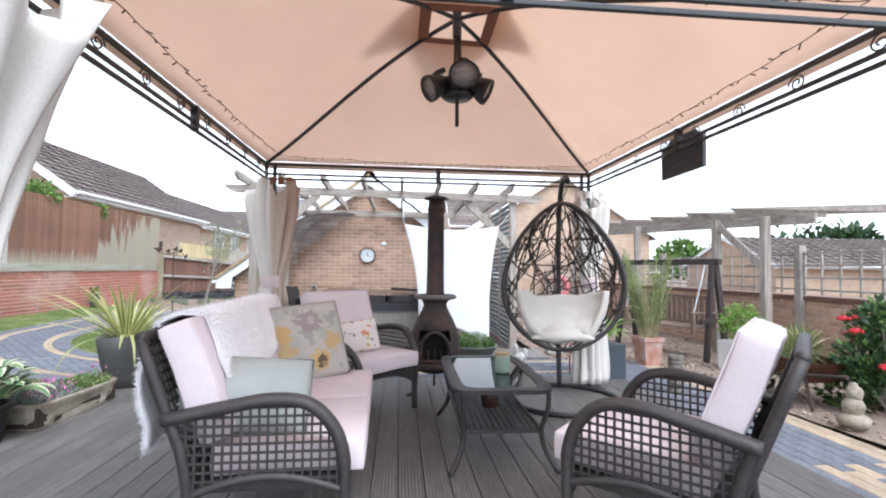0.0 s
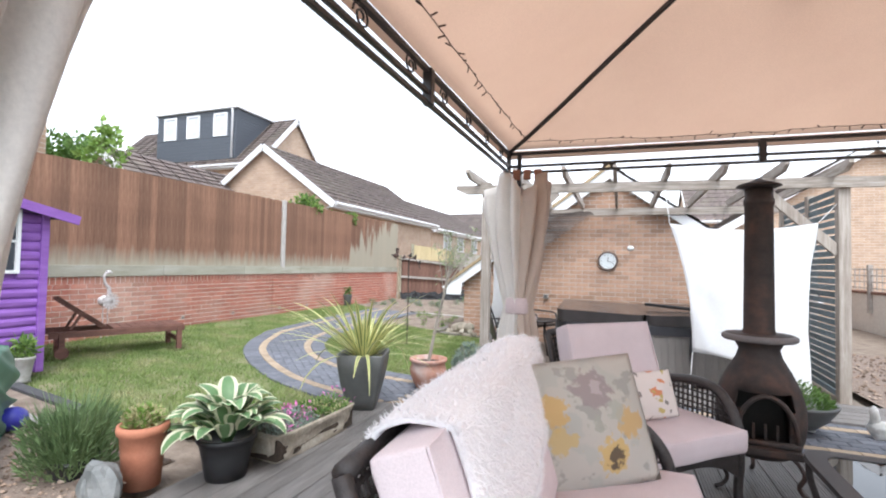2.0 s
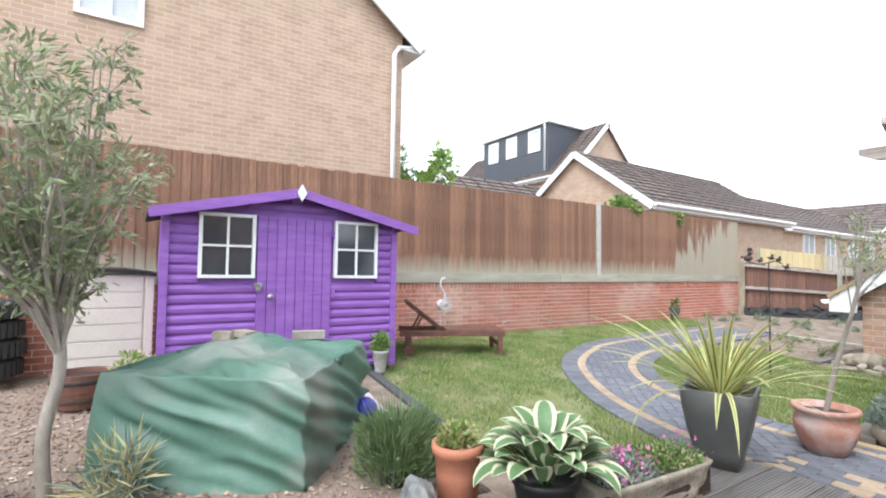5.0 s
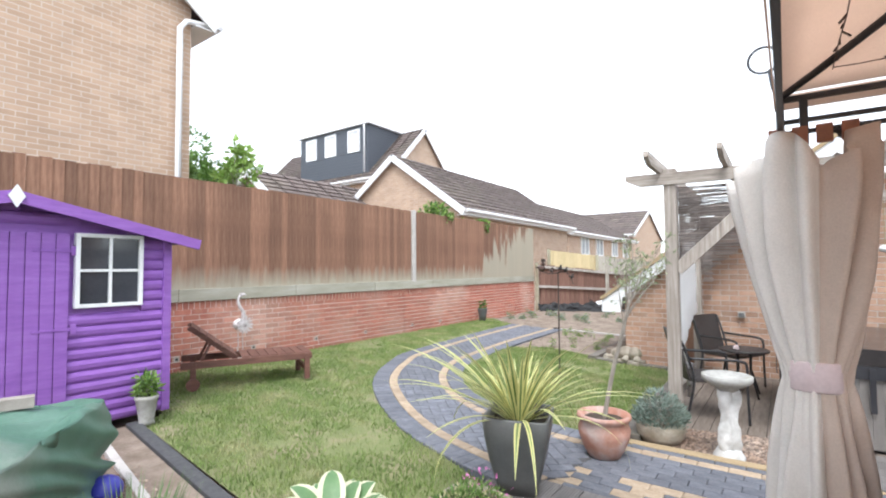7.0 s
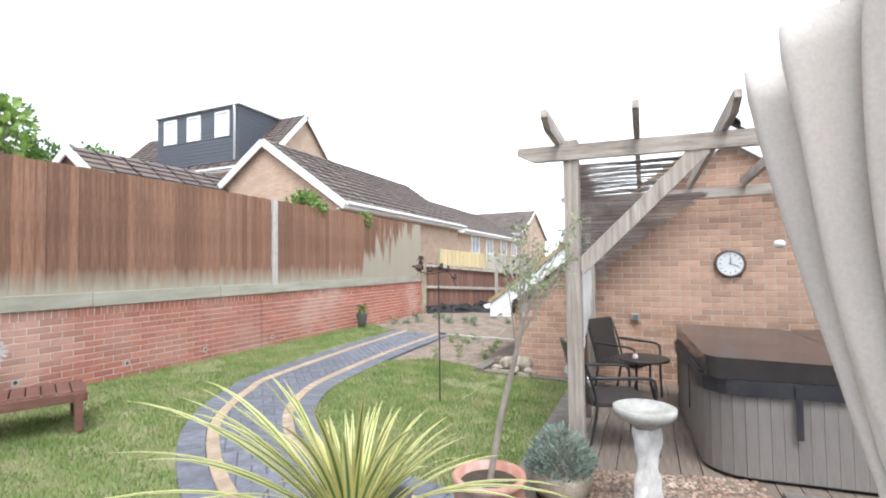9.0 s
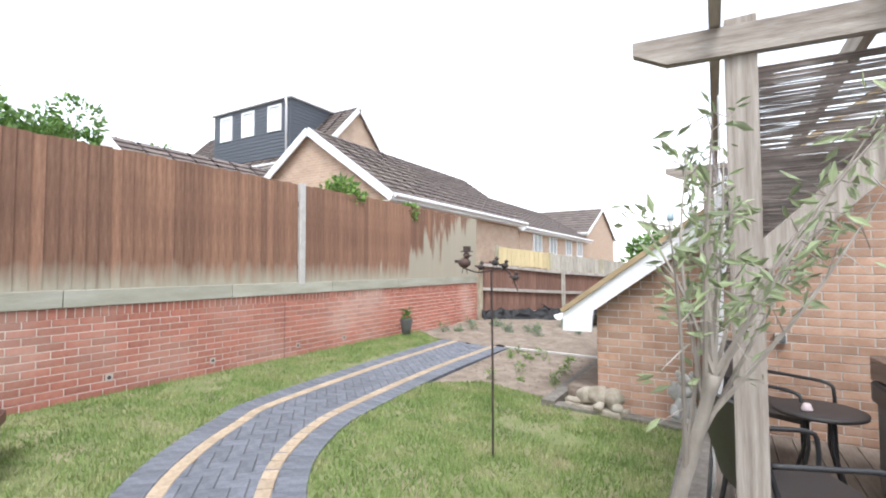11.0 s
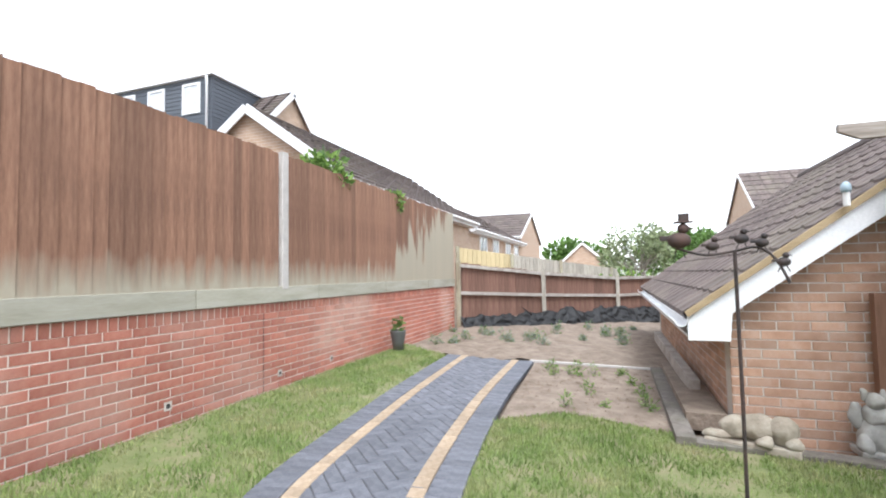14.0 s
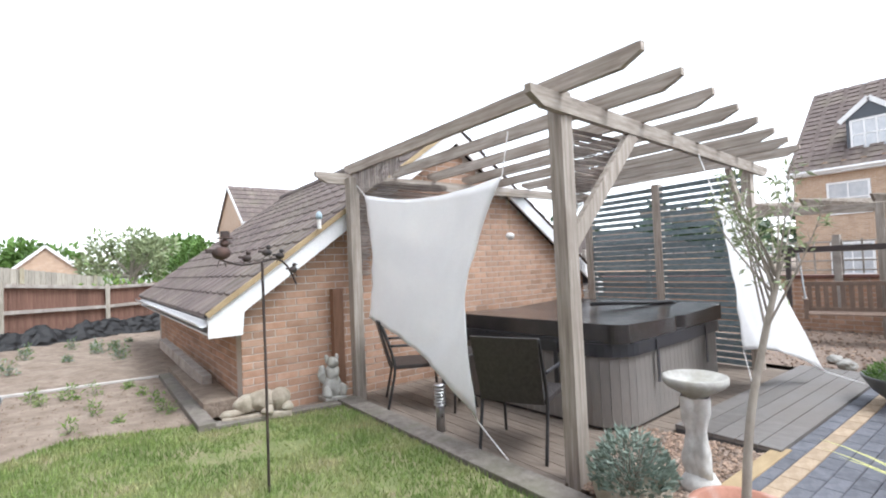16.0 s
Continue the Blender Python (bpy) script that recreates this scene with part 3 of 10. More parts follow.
def end_fence():
    """The lower fence across the far end: dropping panels between posts, rails towards the garden."""
    fence = thing("end_fence", "low brown board fence with sagging grey rails at the garden's end", "fence", kind="structure")
    a, b = Vector((0.03, 6.0)), Vector((5.6, 11.2))
    n = 48
    rng = random.Random(8)
    me = feather_board(0.17, 1.0)
    me.materials.append(M["fence_low"])
    d = (b - a).normalized()
    ang = math.atan2(d.y, d.x) - math.pi / 2

    def top(s):
        return 1.47 - 0.40 * min(1, s * 1.9) + 0.012 * math.sin(s * 40)
    for i in range(n):
        s = i / n
        p = a.lerp(b, s)
        h = top(s) + 0.15 + rng.uniform(-0.01, 0.01)
        share("board", me, fence, Matrix.Translation((p.x, p.y, -0.15)) @ Matrix.Rotation(ang, 4, "Z") @ Matrix.Diagonal((-1, 1, h, 1)))
    for zf in (0.10, 0.52, 0.95):
        for s0, s1 in ((0.0, 0.31), (0.31, 0.62), (0.62, 1.0)):
            bm = bmesh.new()
            p, q = a.lerp(b, s0), a.lerp(b, s1)
            beam(bm, (p.x + 0.04, p.y - 0.04, top(s0) * zf + 0.02), (q.x + 0.04, q.y - 0.04, top(s1) * zf + 0.02), 0.05, 0.075)
            part("rail", bm, "grey_timber", fence)
    for s in (0.005, 0.31, 0.62, 0.97):
        p = a.lerp(b, s)
        bm = bmesh.new()
        box(bm, p.x + 0.0, p.x + 0.09, p.y - 0.1, p.y - 0.01, -0.3, top(s) + 0.05, 0.008)
        part("post", bm, "fence_green" if s < 0.1 else "fence_grey", fence)
    # black membrane slumped at its foot
    bm = bmesh.new()

    def f(u, v):
        p = a.lerp(b, u)
        z = 0.26 + 0.16 * noise.noise((u * 14, 0, 1)) - 0.42 * v + 0.07 * noise.noise((u * 50, v * 5, 2))
        off = 0.10 + 0.28 * v + 0.09 * noise.noise((u * 45, v * 5, 5))
        return (p.x + 0.05 + off * d.y, p.y - off * d.x, z)
    sheet(bm, f, 220, 14, 0.004)
    tagged(part("weed_membrane", bm, M["membrane"], smooth=True), "crumpled black plastic membrane along the fence foot", "plastic sheet")


M["membrane"] = material("black_plastic", [(0.006, 0.006, 0.007), (0.015, 0.015, 0.016)], 6, rough=0.65, bump=0.6)
M["roof_dark"] = M["felt"]
end_fence()


# ---- deck and paving ----
DX0, DX1, DY0, DY1 = 4.75, 10.15, -12.6, -4.72


def deck():
    bm = bmesh.new()
    box(bm, DX0 + 0.02, DX1 - 0.02, DY0, DY1 - 0.02, -0.3, DECK - 0.035)
    d = tagged(part("deck", bm, "bedding"), "weathered grey grooved timber deck", "deck", "", "structure")
    w, l = 0.14, DY1 - DY0
    vs, fs = [], []
    grooves = 7
    prof = [(0, -0.03), (0, -0.003), (0.003, 0)]
    for g in range(grooves):
        c = 0.014 + g * (w - 0.028) / (grooves - 1)
        prof += [(c - 0.004, 0), (c - 0.002, -0.004), (c + 0.002, -0.004), (c + 0.004, 0)]
    prof += [(w - 0.003, 0), (w, -0.003), (w, -0.03)]
    k = len(prof)
    for y in (0, l):
        vs += [(x, y, z) for x, z in prof]
    fs = [(i, i + 1, k + i + 1, k + i) for i in range(k - 1)] + [tuple(range(k))[::-1], tuple(range(k, 2 * k))]
    me = bpy.data.meshes.new("deck_board")
    me.from_pydata(vs, [], fs)
    me.materials.append(M["deck"])
    x = DX0
    rng = random.Random(2)
    while x < DX1 - 0.1:
        share("deck_board", me, d, Matrix.Translation((x, DY0 + rng.uniform(-0.004, 0.004), DECK + rng.uniform(-0.0015, 0.0015))))
        x += w + 0.007
    bm = bmesh.new()
    box(bm, DX0 - 0.03, DX0 - 0.004, DY0, DY1, -0.3, DECK - 0.004, 0.004)
    part("fascia", bm, "deck", d)


deck()


def block_mesh(l, w, mat):
    e = 0.005
    h = 0.05
    vs = [(-l / 2, -w / 2, -h), (l / 2, -w / 2, -h), (l / 2, w / 2, -h), (-l / 2, w / 2, -h),
          (-l / 2, -w / 2, -e), (l / 2, -w / 2, -e), (l / 2, w / 2, -e), (-l / 2, w / 2, -e),
          (-l / 2 + e, -w / 2 + e, 0), (l / 2 - e, -w / 2 + e, 0), (l / 2 - e, w / 2 - e, 0), (-l / 2 + e, w / 2 - e, 0)]
    fs = [(0, 1, 5, 4), (1, 2, 6, 5), (2, 3, 7, 6), (3, 0, 4, 7), (4, 5, 9, 8), (5, 6, 10, 9), (6, 7, 11, 10), (7, 4, 8, 11), (8, 9, 10, 11)]
    me = bpy.data.meshes.new("paver")
    me.from_pydata(vs, [], fs)
    me.materials.append(M[mat])
    return me


def lay(parent, mesh, spots, near, limit, mat, label):
    """Blocks at (x, y, z, turn); the first that near() picks are parts, the others are joined."""
    vs, fs, made = [], [], 0
    for x, y, z, a in spots:
        tilt = math.atan(0.0375) if x < 5.5 else 0.0
        m = Matrix.Translation((x, y, z)) @ Matrix.Rotation(tilt, 4, "Y") @ Matrix.Rotation(a, 4, "Z")
        if made < limit and near(x, y):
            made += 1
            share("paver", mesh, parent, m)
        else:
            k = len(vs)
            vs += [tuple(m @ v.co) for v in mesh.vertices]
            fs += [tuple(k + i for i in p.vertices) for p in mesh.polygons]
    if vs:
        stuff("pavers", vs, fs, mat, label, parent)


def garden_path():
    bm = bmesh.new()
    sheet(bm, lambda u, v: (on_path(u, v).x, on_path(u, v).y, gz(on_path(u, v).x) - 0.006), 80, 6)
    path = tagged(part("garden_path", bm, "bedding"), "curved charcoal block-paved path with two buff lines", "path", "", "structure")
    rng = random.Random(4)
    lengths = [0.0]
    for i in range(PN):
        lengths.append(lengths[-1] + ((OUT_L[i + 1] - OUT_L[i]).length + (IN_L[i + 1] - IN_L[i]).length) / 2)

    def row(edge, mesh_len, mesh_wid, offset, across):
        """Blocks along one edge, offset inwards; across: laid as soldiers."""
        pts = OUT_L if edge == 0 else IN_L
        oth = IN_L if edge == 0 else OUT_L
        spots, need = [], 0.0
        step = (mesh_wid if across else mesh_len) + 0.004
        for i in range(PN):
            p, q = pts[i], pts[i + 1]
            seg = (q - p).length
            while need < seg:
                c = p.lerp(q, need / seg)
                t = (q - p).normalized()
                nrm = Vector((-t.y, t.x))
                if nrm.dot(oth[i] - p) < 0:
                    nrm = -nrm
                c = c + nrm * offset
                a = math.atan2(t.y, t.x) + (math.pi / 2 if across else 0)
                spots.append((c.x, c.y, gz(c.x) + 0.006 + rng.uniform(-0.001, 0.001), a))
                need += step
            need -= seg
        return spots
    dark, gold = block_mesh(0.2, 0.1, "paver"), block_mesh(0.2, 0.1, "paver_gold")
    small = block_mesh(0.12, 0.1, "paver_gold")
    lay(path, dark, row(0, 0.2, 0.1, 0.10, True) + row(1, 0.2, 0.1, 0.10, True), lambda x, y: -3.6 < y < -0.5, 110, "paver", "charcoal border blocks")
    lay(path, small, row(0, 0.12, 0.1, 0.256, False) + row(1, 0.12, 0.1, 0.256, False), lambda x, y: -3.6 < y < -0.5, 110, "paver_gold", "buff line blocks")
    # herringbone between the lines
    out = []
    ca, sa = math.cos(0.785), math.sin(0.785)
    for n in range(-60, 60):
        for k in range(-60, 60):
            # horizontal block at (n + 2m) steps, vertical beside it
            bx, by = (k * 0.4 + n * 0.1), n * 0.1
            for cx, cy, a in ((bx + 0.1, by + 0.05, 0.0), (bx + 0.25, by + 0.0, math.pi / 2)):
                x, y = 2.2 + cx * ca - cy * sa, -1.0 + cx * sa + cy * ca
                if -5.2 < y < 2.4 and inside((x, y), PATH_POLY):
                    out.append((x, y, a + 0.785))
    keep = []
    for x, y, a in out:
        p = Vector((x, y))
        d0 = min((p - q).length for q in OUT_L[::4])
        d1 = min((p - q).length for q in IN_L[::4])
        if min(d0, d1) > 0.245:
            keep.append((x, y, gz(x) + 0.001, a))
    me = block_mesh(0.194, 0.094, "paver")
    lay(path, me, keep, lambda x, y: -3.4 < y < -0.3, 170, "paver", "charcoal herringbone blocks")


garden_path()


def patio():
    bm = bmesh.new()
    for a in ((4.75, 10.2, -4.72, -3.62), (10.2, 11.05, -12.6, -3.62)):
        r = bmesh.ops.create_grid(bm, x_segments=1, y_segments=1, size=0.5)
        bmesh.ops.transform(bm, matrix=Matrix.Translation(((a[0] + a[1]) / 2, (a[2] + a[3]) / 2, PATIO - 0.012)) @ Matrix.Diagonal((a[1] - a[0], a[3] - a[2], 1, 1)), verts=r["verts"])
    pv = tagged(part("patio", bm, "bedding"), "charcoal block paving with buff inlaid lines beside the deck", "paving", "", "structure")
    gold, dark = [], []
    rng = random.Random(9)

    def add(x, y, turned):
        z = PATIO + 0.004 + rng.uniform(-0.001, 0.001) + (0.02 if x < 5.2 else 0.0) * 0
        on = False
        if y > -4.75 and x < 10.3:
            on = abs(y + 3.72) < 0.05 or (abs(y + 4.4) < 0.05 and x > 5.75) or (abs(x - 5.62) < 0.11 and -4.72 < y < -4.3) or (abs(x - 5.15) < 0.1 and y < -4.3)
        else:
            on = abs(x - 10.92) < 0.06 or (abs(x - 10.40) < 0.06 and y < -7.2) or (abs(y + 7.22) < 0.06 and x < 10.95)
        (gold if on else dark).append((x, y, z, math.pi / 2 if turned else 0.0))
    y = -4.67
    r = 0
    while y < -3.62:
        x = 4.85 + (0.1 if r % 2 else 0.0)
        while x < 10.15:
            add(x, y, False)
            x += 0.204
        y += 0.104
        r += 1
    x = 10.25
    r = 0
    while x < 11.02:
        y = -10.2 + (0.1 if r % 2 else 0)
        while y < -3.7:
            add(x, y, True)
            y += 0.204
        x += 0.104
        r += 1
    lay(pv, block_mesh(0.2, 0.1, "paver"), dark, lambda x, y: (x < 6.6 and y > -4.8) or (y < -5.8 and y > -7.6), 180, "paver", "charcoal blocks")
    lay(pv, block_mesh(0.2, 0.1, "paver_gold"), gold, lambda x, y: True, 120, "paver_gold", "buff blocks")


patio()


def edging(name, a, b, w, h, mat, label, top):
    bm = bmesh.new()
    beam(bm, (a[0], a[1], top(a[0]) - h / 2), (b[0], b[1], top(b[0]) - h / 2), w, h, 0.008)
    tagged(part(name, bm, mat), label, "edging", "", "structure")


M["oak_timber"] = material("tan_sleeper", [(0.30, 0.22, 0.12), (0.42, 0.32, 0.19)], 5, (1, 3, 3), rough=0.85, bump=0.4)
edging("timber_edging", (5.2, -3.56), (6.95, -3.56), 0.10, 0.2, "oak_timber", "pale tan timber edging beside the gravel", lambda x: PATIO + 0.012)
edging("sleeper", (5.28, -3.45), (5.28, -0.2), 0.20, 0.25, "sleeper", "dark weathered timber sleeper edging the lawn", lambda x: PATIO + 0.035)
edging("sleeper", (3.98, -0.28), (5.15, -0.28), 0.15, 0.2, "sleeper", "dark grey stone edging before the garage wall", lambda x: gz(x) + 0.02)
edging("sleeper", (3.93, -0.35), (3.93, 2.4), 0.14, 0.25, "sleeper", "dark weathered timber edging of the soil bed", lambda x: gz(x) + 0.05)
edging("sleeper", (2.3, 2.38), (3.95, 2.5), 0.07, 0.12, "concrete", "thin grey edging of the soil bed", lambda x: gz(x) + 0.015)
edging("lawn_edging", (1.72, -6.02), (3.75, -6.25), 0.10, 0.14, "felt", "dark block lawn edging", lambda x: gz(x) + 0.02)
edging("lawn_edging", (1.75, -6.30), (3.9, -6.62), 0.06, 0.12, "concrete", "pale concrete gravel edging", lambda x: gz(x) + 0.015)
flat_poly("soil_strip", [(1.72, -6.08), (3.75, -6.31), (3.88, -6.58), (1.74, -6.26)], -0.003, "soil", "bare soil strip between edgings", "soil bed")

# ---- garage ----
GX0, GX1, GY, GRX, GRZ = 4.33, 9.73, 0.1, 7.03, 2.98
SLOPE = 0.72


def verge(x):
    return GRZ - SLOPE * abs(x - GRX)


def garage():
    g = thing("garage", "small brick garage with a brown tiled roof and white bargeboards", "garage")
    bm = bmesh.new()
    for y0, y1 in ((GY + 0.008, GY + 0.2), (6.4, 6.6)):
        vs = [(GX0, -0.4), (GX1, -0.4), (GX1, verge(GX1) - 0.1), (GRX, GRZ - 0.1), (GX0, verge(GX0) - 0.1)]
        f = [bm.verts.new((x, y0, z)) for x, z in vs]
        b = [bm.verts.new((x, y1, z)) for x, z in vs]
        bm.faces.new(f)
        bm.faces.new(b[::-1])
        for i in range(5):
            bm.faces.new((f[i], b[i], b[(i + 1) % 5], f[(i + 1) % 5]))
    box(bm, GX0 + 0.008, GX0 + 0.2, GY + 0.2, 6.4, -0.4, verge(GX0) - 0.12)
    box(bm, GX1 - 0.2, GX1 - 0.008, GY + 0.2, 6.4, -0.4, verge(GX1) - 0.12)
    wall = part("wall", bm, "mortar", g, "buff brick gable wall")
    front = Matrix.Translation((0, GY + 0.009, 0)) @ Matrix.Rotation(-math.pi / 2, 4, "Z")
    cells = stretcher(GX0, GX1, -0.4, 45, lambda u, z: z < verge(u) - 0.13)
    brick_field(wall, front, cells, "brick_buff", lambda u, z: 5.4 < u < 8.4 and 0.7 < z < 2.1, "buff stretcher-bond bricks")
    side = Matrix.Translation((GX0 + 0.009, 6.6, 0)) @ Matrix.Rotation(math.pi, 4, "Z")
    brick_field(wall, side, stretcher(0.0, 6.5, -0.4, 18, lambda u, z: z < verge(GX0) - 0.16), "brick_buff", lambda u, z: False, "buff bricks")
    # roof: courses of flat interlocking tiles on both slopes
    for s in (-1, 1):
        vs, fs = [], []
        run = (GRX - GX0) + 0.32
        rows = 13
        th = math.atan(SLOPE)
        cols = 22
        for r in range(rows):
            for c in range(cols):
                d0 = r * run / rows - 0.02
                d1 = (r + 1) * run / rows + 0.03
                y0 = -0.06 + c * 6.8 / cols + 0.004
                y1 = -0.06 + (c + 1) * 6.8 / cols - 0.004
                zt = 0.055
                k = len(vs)
                for d, lift in ((d0, 0.01), (d1, 0.035)):
                    for y, e in ((y0, 0.008), (y0 + 0.03, 0.0), (y1 - 0.07, 0.0), (y1 - 0.045, 0.016), (y1, 0.016)):
                        vs.append((GRX + s * d, y, GRZ - SLOPE * d + lift + e + zt))
                for d in (d1,):
                    for y in (y0, y0 + 0.03, y1 - 0.07, y1 - 0.045, y1):
                        vs.append((GRX + s * d, y, GRZ - SLOPE * d + zt))
                for i in range(4):
                    q = (k + i, k + 5 + i, k + 6 + i, k + 1 + i)
                    fs.append(q if s < 0 else q[::-1])
                    q = (k + 5 + i, k + 10 + i, k + 11 + i, k + 6 + i)
                    fs.append(q if s < 0 else q[::-1])
        stuff("roof_tiles", vs, fs, "roof_tile", "brown concrete roof tiles", g)
        bm = bmesh.new()
        x1 = GRX + s * run
        beam(bm, (GRX, 3.35, GRZ + 0.015), (x1, 3.35, GRZ - SLOPE * run + 0.015), 6.76, 0.05, 0)
        part("roof_deck", bm, "felt", g)
        bm = bmesh.new()
        # bargeboard with a boxed foot at the eave
        for y0, y1 in ((-0.055, -0.025),):
            pts = [(GRX, GRZ + 0.03), (x1, GRZ - SLOPE * run + 0.03), (x1, GRZ - SLOPE * run - 0.16), (x1 - s * 0.30, GRZ - SLOPE * run - 0.16), (x1 - s * 0.32, GRZ - SLOPE * (run - 0.32) - 0.17), (GRX, GRZ - 0.17)]
            f = [bm.verts.new((x, y0, z)) for x, z in pts]
            b = [bm.verts.new((x, y1, z)) for x, z in pts]
            bm.faces.new(f)
            bm.faces.new(b[::-1])
            for i in range(6):
                bm.faces.new((f[i], f[(i + 1) % 6], b[(i + 1) % 6], b[i]))
        bmesh.ops.recalc_face_normals(bm, faces=bm.faces[:])
        part("bargeboard", bm, "white_paint", g, "white bargeboard")
        bm = bmesh.new()
        box(bm, min(x1 - s * 0.28, x1), max(x1 - s * 0.28, x1), -0.02, 6.7, GRZ - SLOPE * run - 0.14, GRZ - SLOPE * run - 0.12)
        part("soffit", bm, "white_paint", g)
        bm = bmesh.new()

        def gut(u, v, x1=x1, s=s, run=run):
            a = math.pi * v
            return (x1 + s * (0.045 - 0.05 * math.cos(a)), -0.05 + 6.7 * u, GRZ - SLOPE * run + 0.0 - 0.05 * math.sin(a))
        sheet(bm, gut, 2, 8, 0.004)
        part("gutter", bm, "white_paint", g, "white half-round gutter", smooth=True)
    bm = bmesh.new()

    def ridge(u, v):
        a = math.pi * v
        return (GRX - 0.12 * math.cos(a), -0.08 + 6.8 * u, GRZ + 0.01 + 0.11 * math.sin(a))
    sheet(bm, ridge, 20, 6, 0.012)
    part("ridge_tiles", bm, "roof_tile", g)
    bm = bmesh.new()
    beam(bm, (4.0, -0.062, verge(4.0) + 0.055), (GRX, -0.062, GRZ + 0.055), 0.05, 0.05, 0.004)
    part("verge_mortar", bm, "oak_timber", g, "mossy tan verge strip")


garage()


def window(parent, name, x0, x1, z0, z1, m, bars=(1, 1), frame_w=0.055, glass="glass_dark"):
    """A white framed window in the local plane y = 0 of m, facing -y."""
    w = thing(name, "white framed window", "window")
    w.parent = parent
    w.matrix_basis = m
    del w["category"]
    bm = bmesh.new()
    for a in ((x0 - frame_w, x0, z0 - frame_w, z1 + frame_w), (x1, x1 + frame_w, z0 - frame_w, z1 + frame_w), (x0, x1, z0 - frame_w, z0), (x0, x1, z1, z1 + frame_w)):
        box(bm, a[0], a[1], -0.035, 0.03, a[2], a[3], 0.004)
    for i in range(1, bars[0] + 1):
        c = x0 + (x1 - x0) * i / (bars[0] + 1)
        box(bm, c - frame_w * 0.35, c + frame_w * 0.35, -0.028, 0.02, z0, z1, 0.003)
    for i in range(1, bars[1] + 1):
        c = z0 + (z1 - z0) * i / (bars[1] + 1)
        box(bm, x0, x1, -0.025, 0.02, c - frame_w * 0.35, c + frame_w * 0.35, 0.003)
    part("window_frame", bm, "white_paint", w)
    bm = bmesh.new()
    box(bm, x0, x1, -0.004, 0.004, z0, z1)
    part("pane", bm, glass, w)
    return w


def tiled_slope(parent, a, b, c, d, courses, mat="roof_tile", label=""):
    """A roof slope with stepped courses; a, b along the ridge and d, c along the eave below them."""
    a, b, c, d = (Vector(p) for p in (a, b, c, d))
    bm = bmesh.new()
    n = (b - a).cross(d - a).normalized()
    if n.z < 0:
        n = -n
    cols = max(4, int((b - a).length / 0.6))
    prev = None
    for r in range(courses):
        t0, t1 = r / courses, (r + 1) / courses
        for k in range(cols):
            s0, s1 = k / cols, (k + 1) / cols - 0.012
            p = [a.lerp(d, t0).lerp(b.lerp(c, t0), s0), a.lerp(d, t0).lerp(b.lerp(c, t0), s1), a.lerp(d, t1).lerp(b.lerp(c, t1), s1), a.lerp(d, t1).lerp(b.lerp(c, t1), s0)]
            up = [p[0] + n * 0.01, p[1] + n * 0.01, p[2] + n * 0.05, p[3] + n * 0.05]
            v = [bm.verts.new(q) for q in up]
            lo = [bm.verts.new(p[2] - n * 0.01), bm.verts.new(p[3] - n * 0.01)]
            bm.faces.new(v)
            bm.faces.new((v[3], v[2], lo[0], lo[1]))
    v = [bm.verts.new(p - n * 0.03) for p in (a, b, c, d)]
    bm.faces.new(v)
    bmesh.ops.recalc_face_normals(bm, faces=bm.faces[:])
    return part("roof", bm, mat, parent, label)


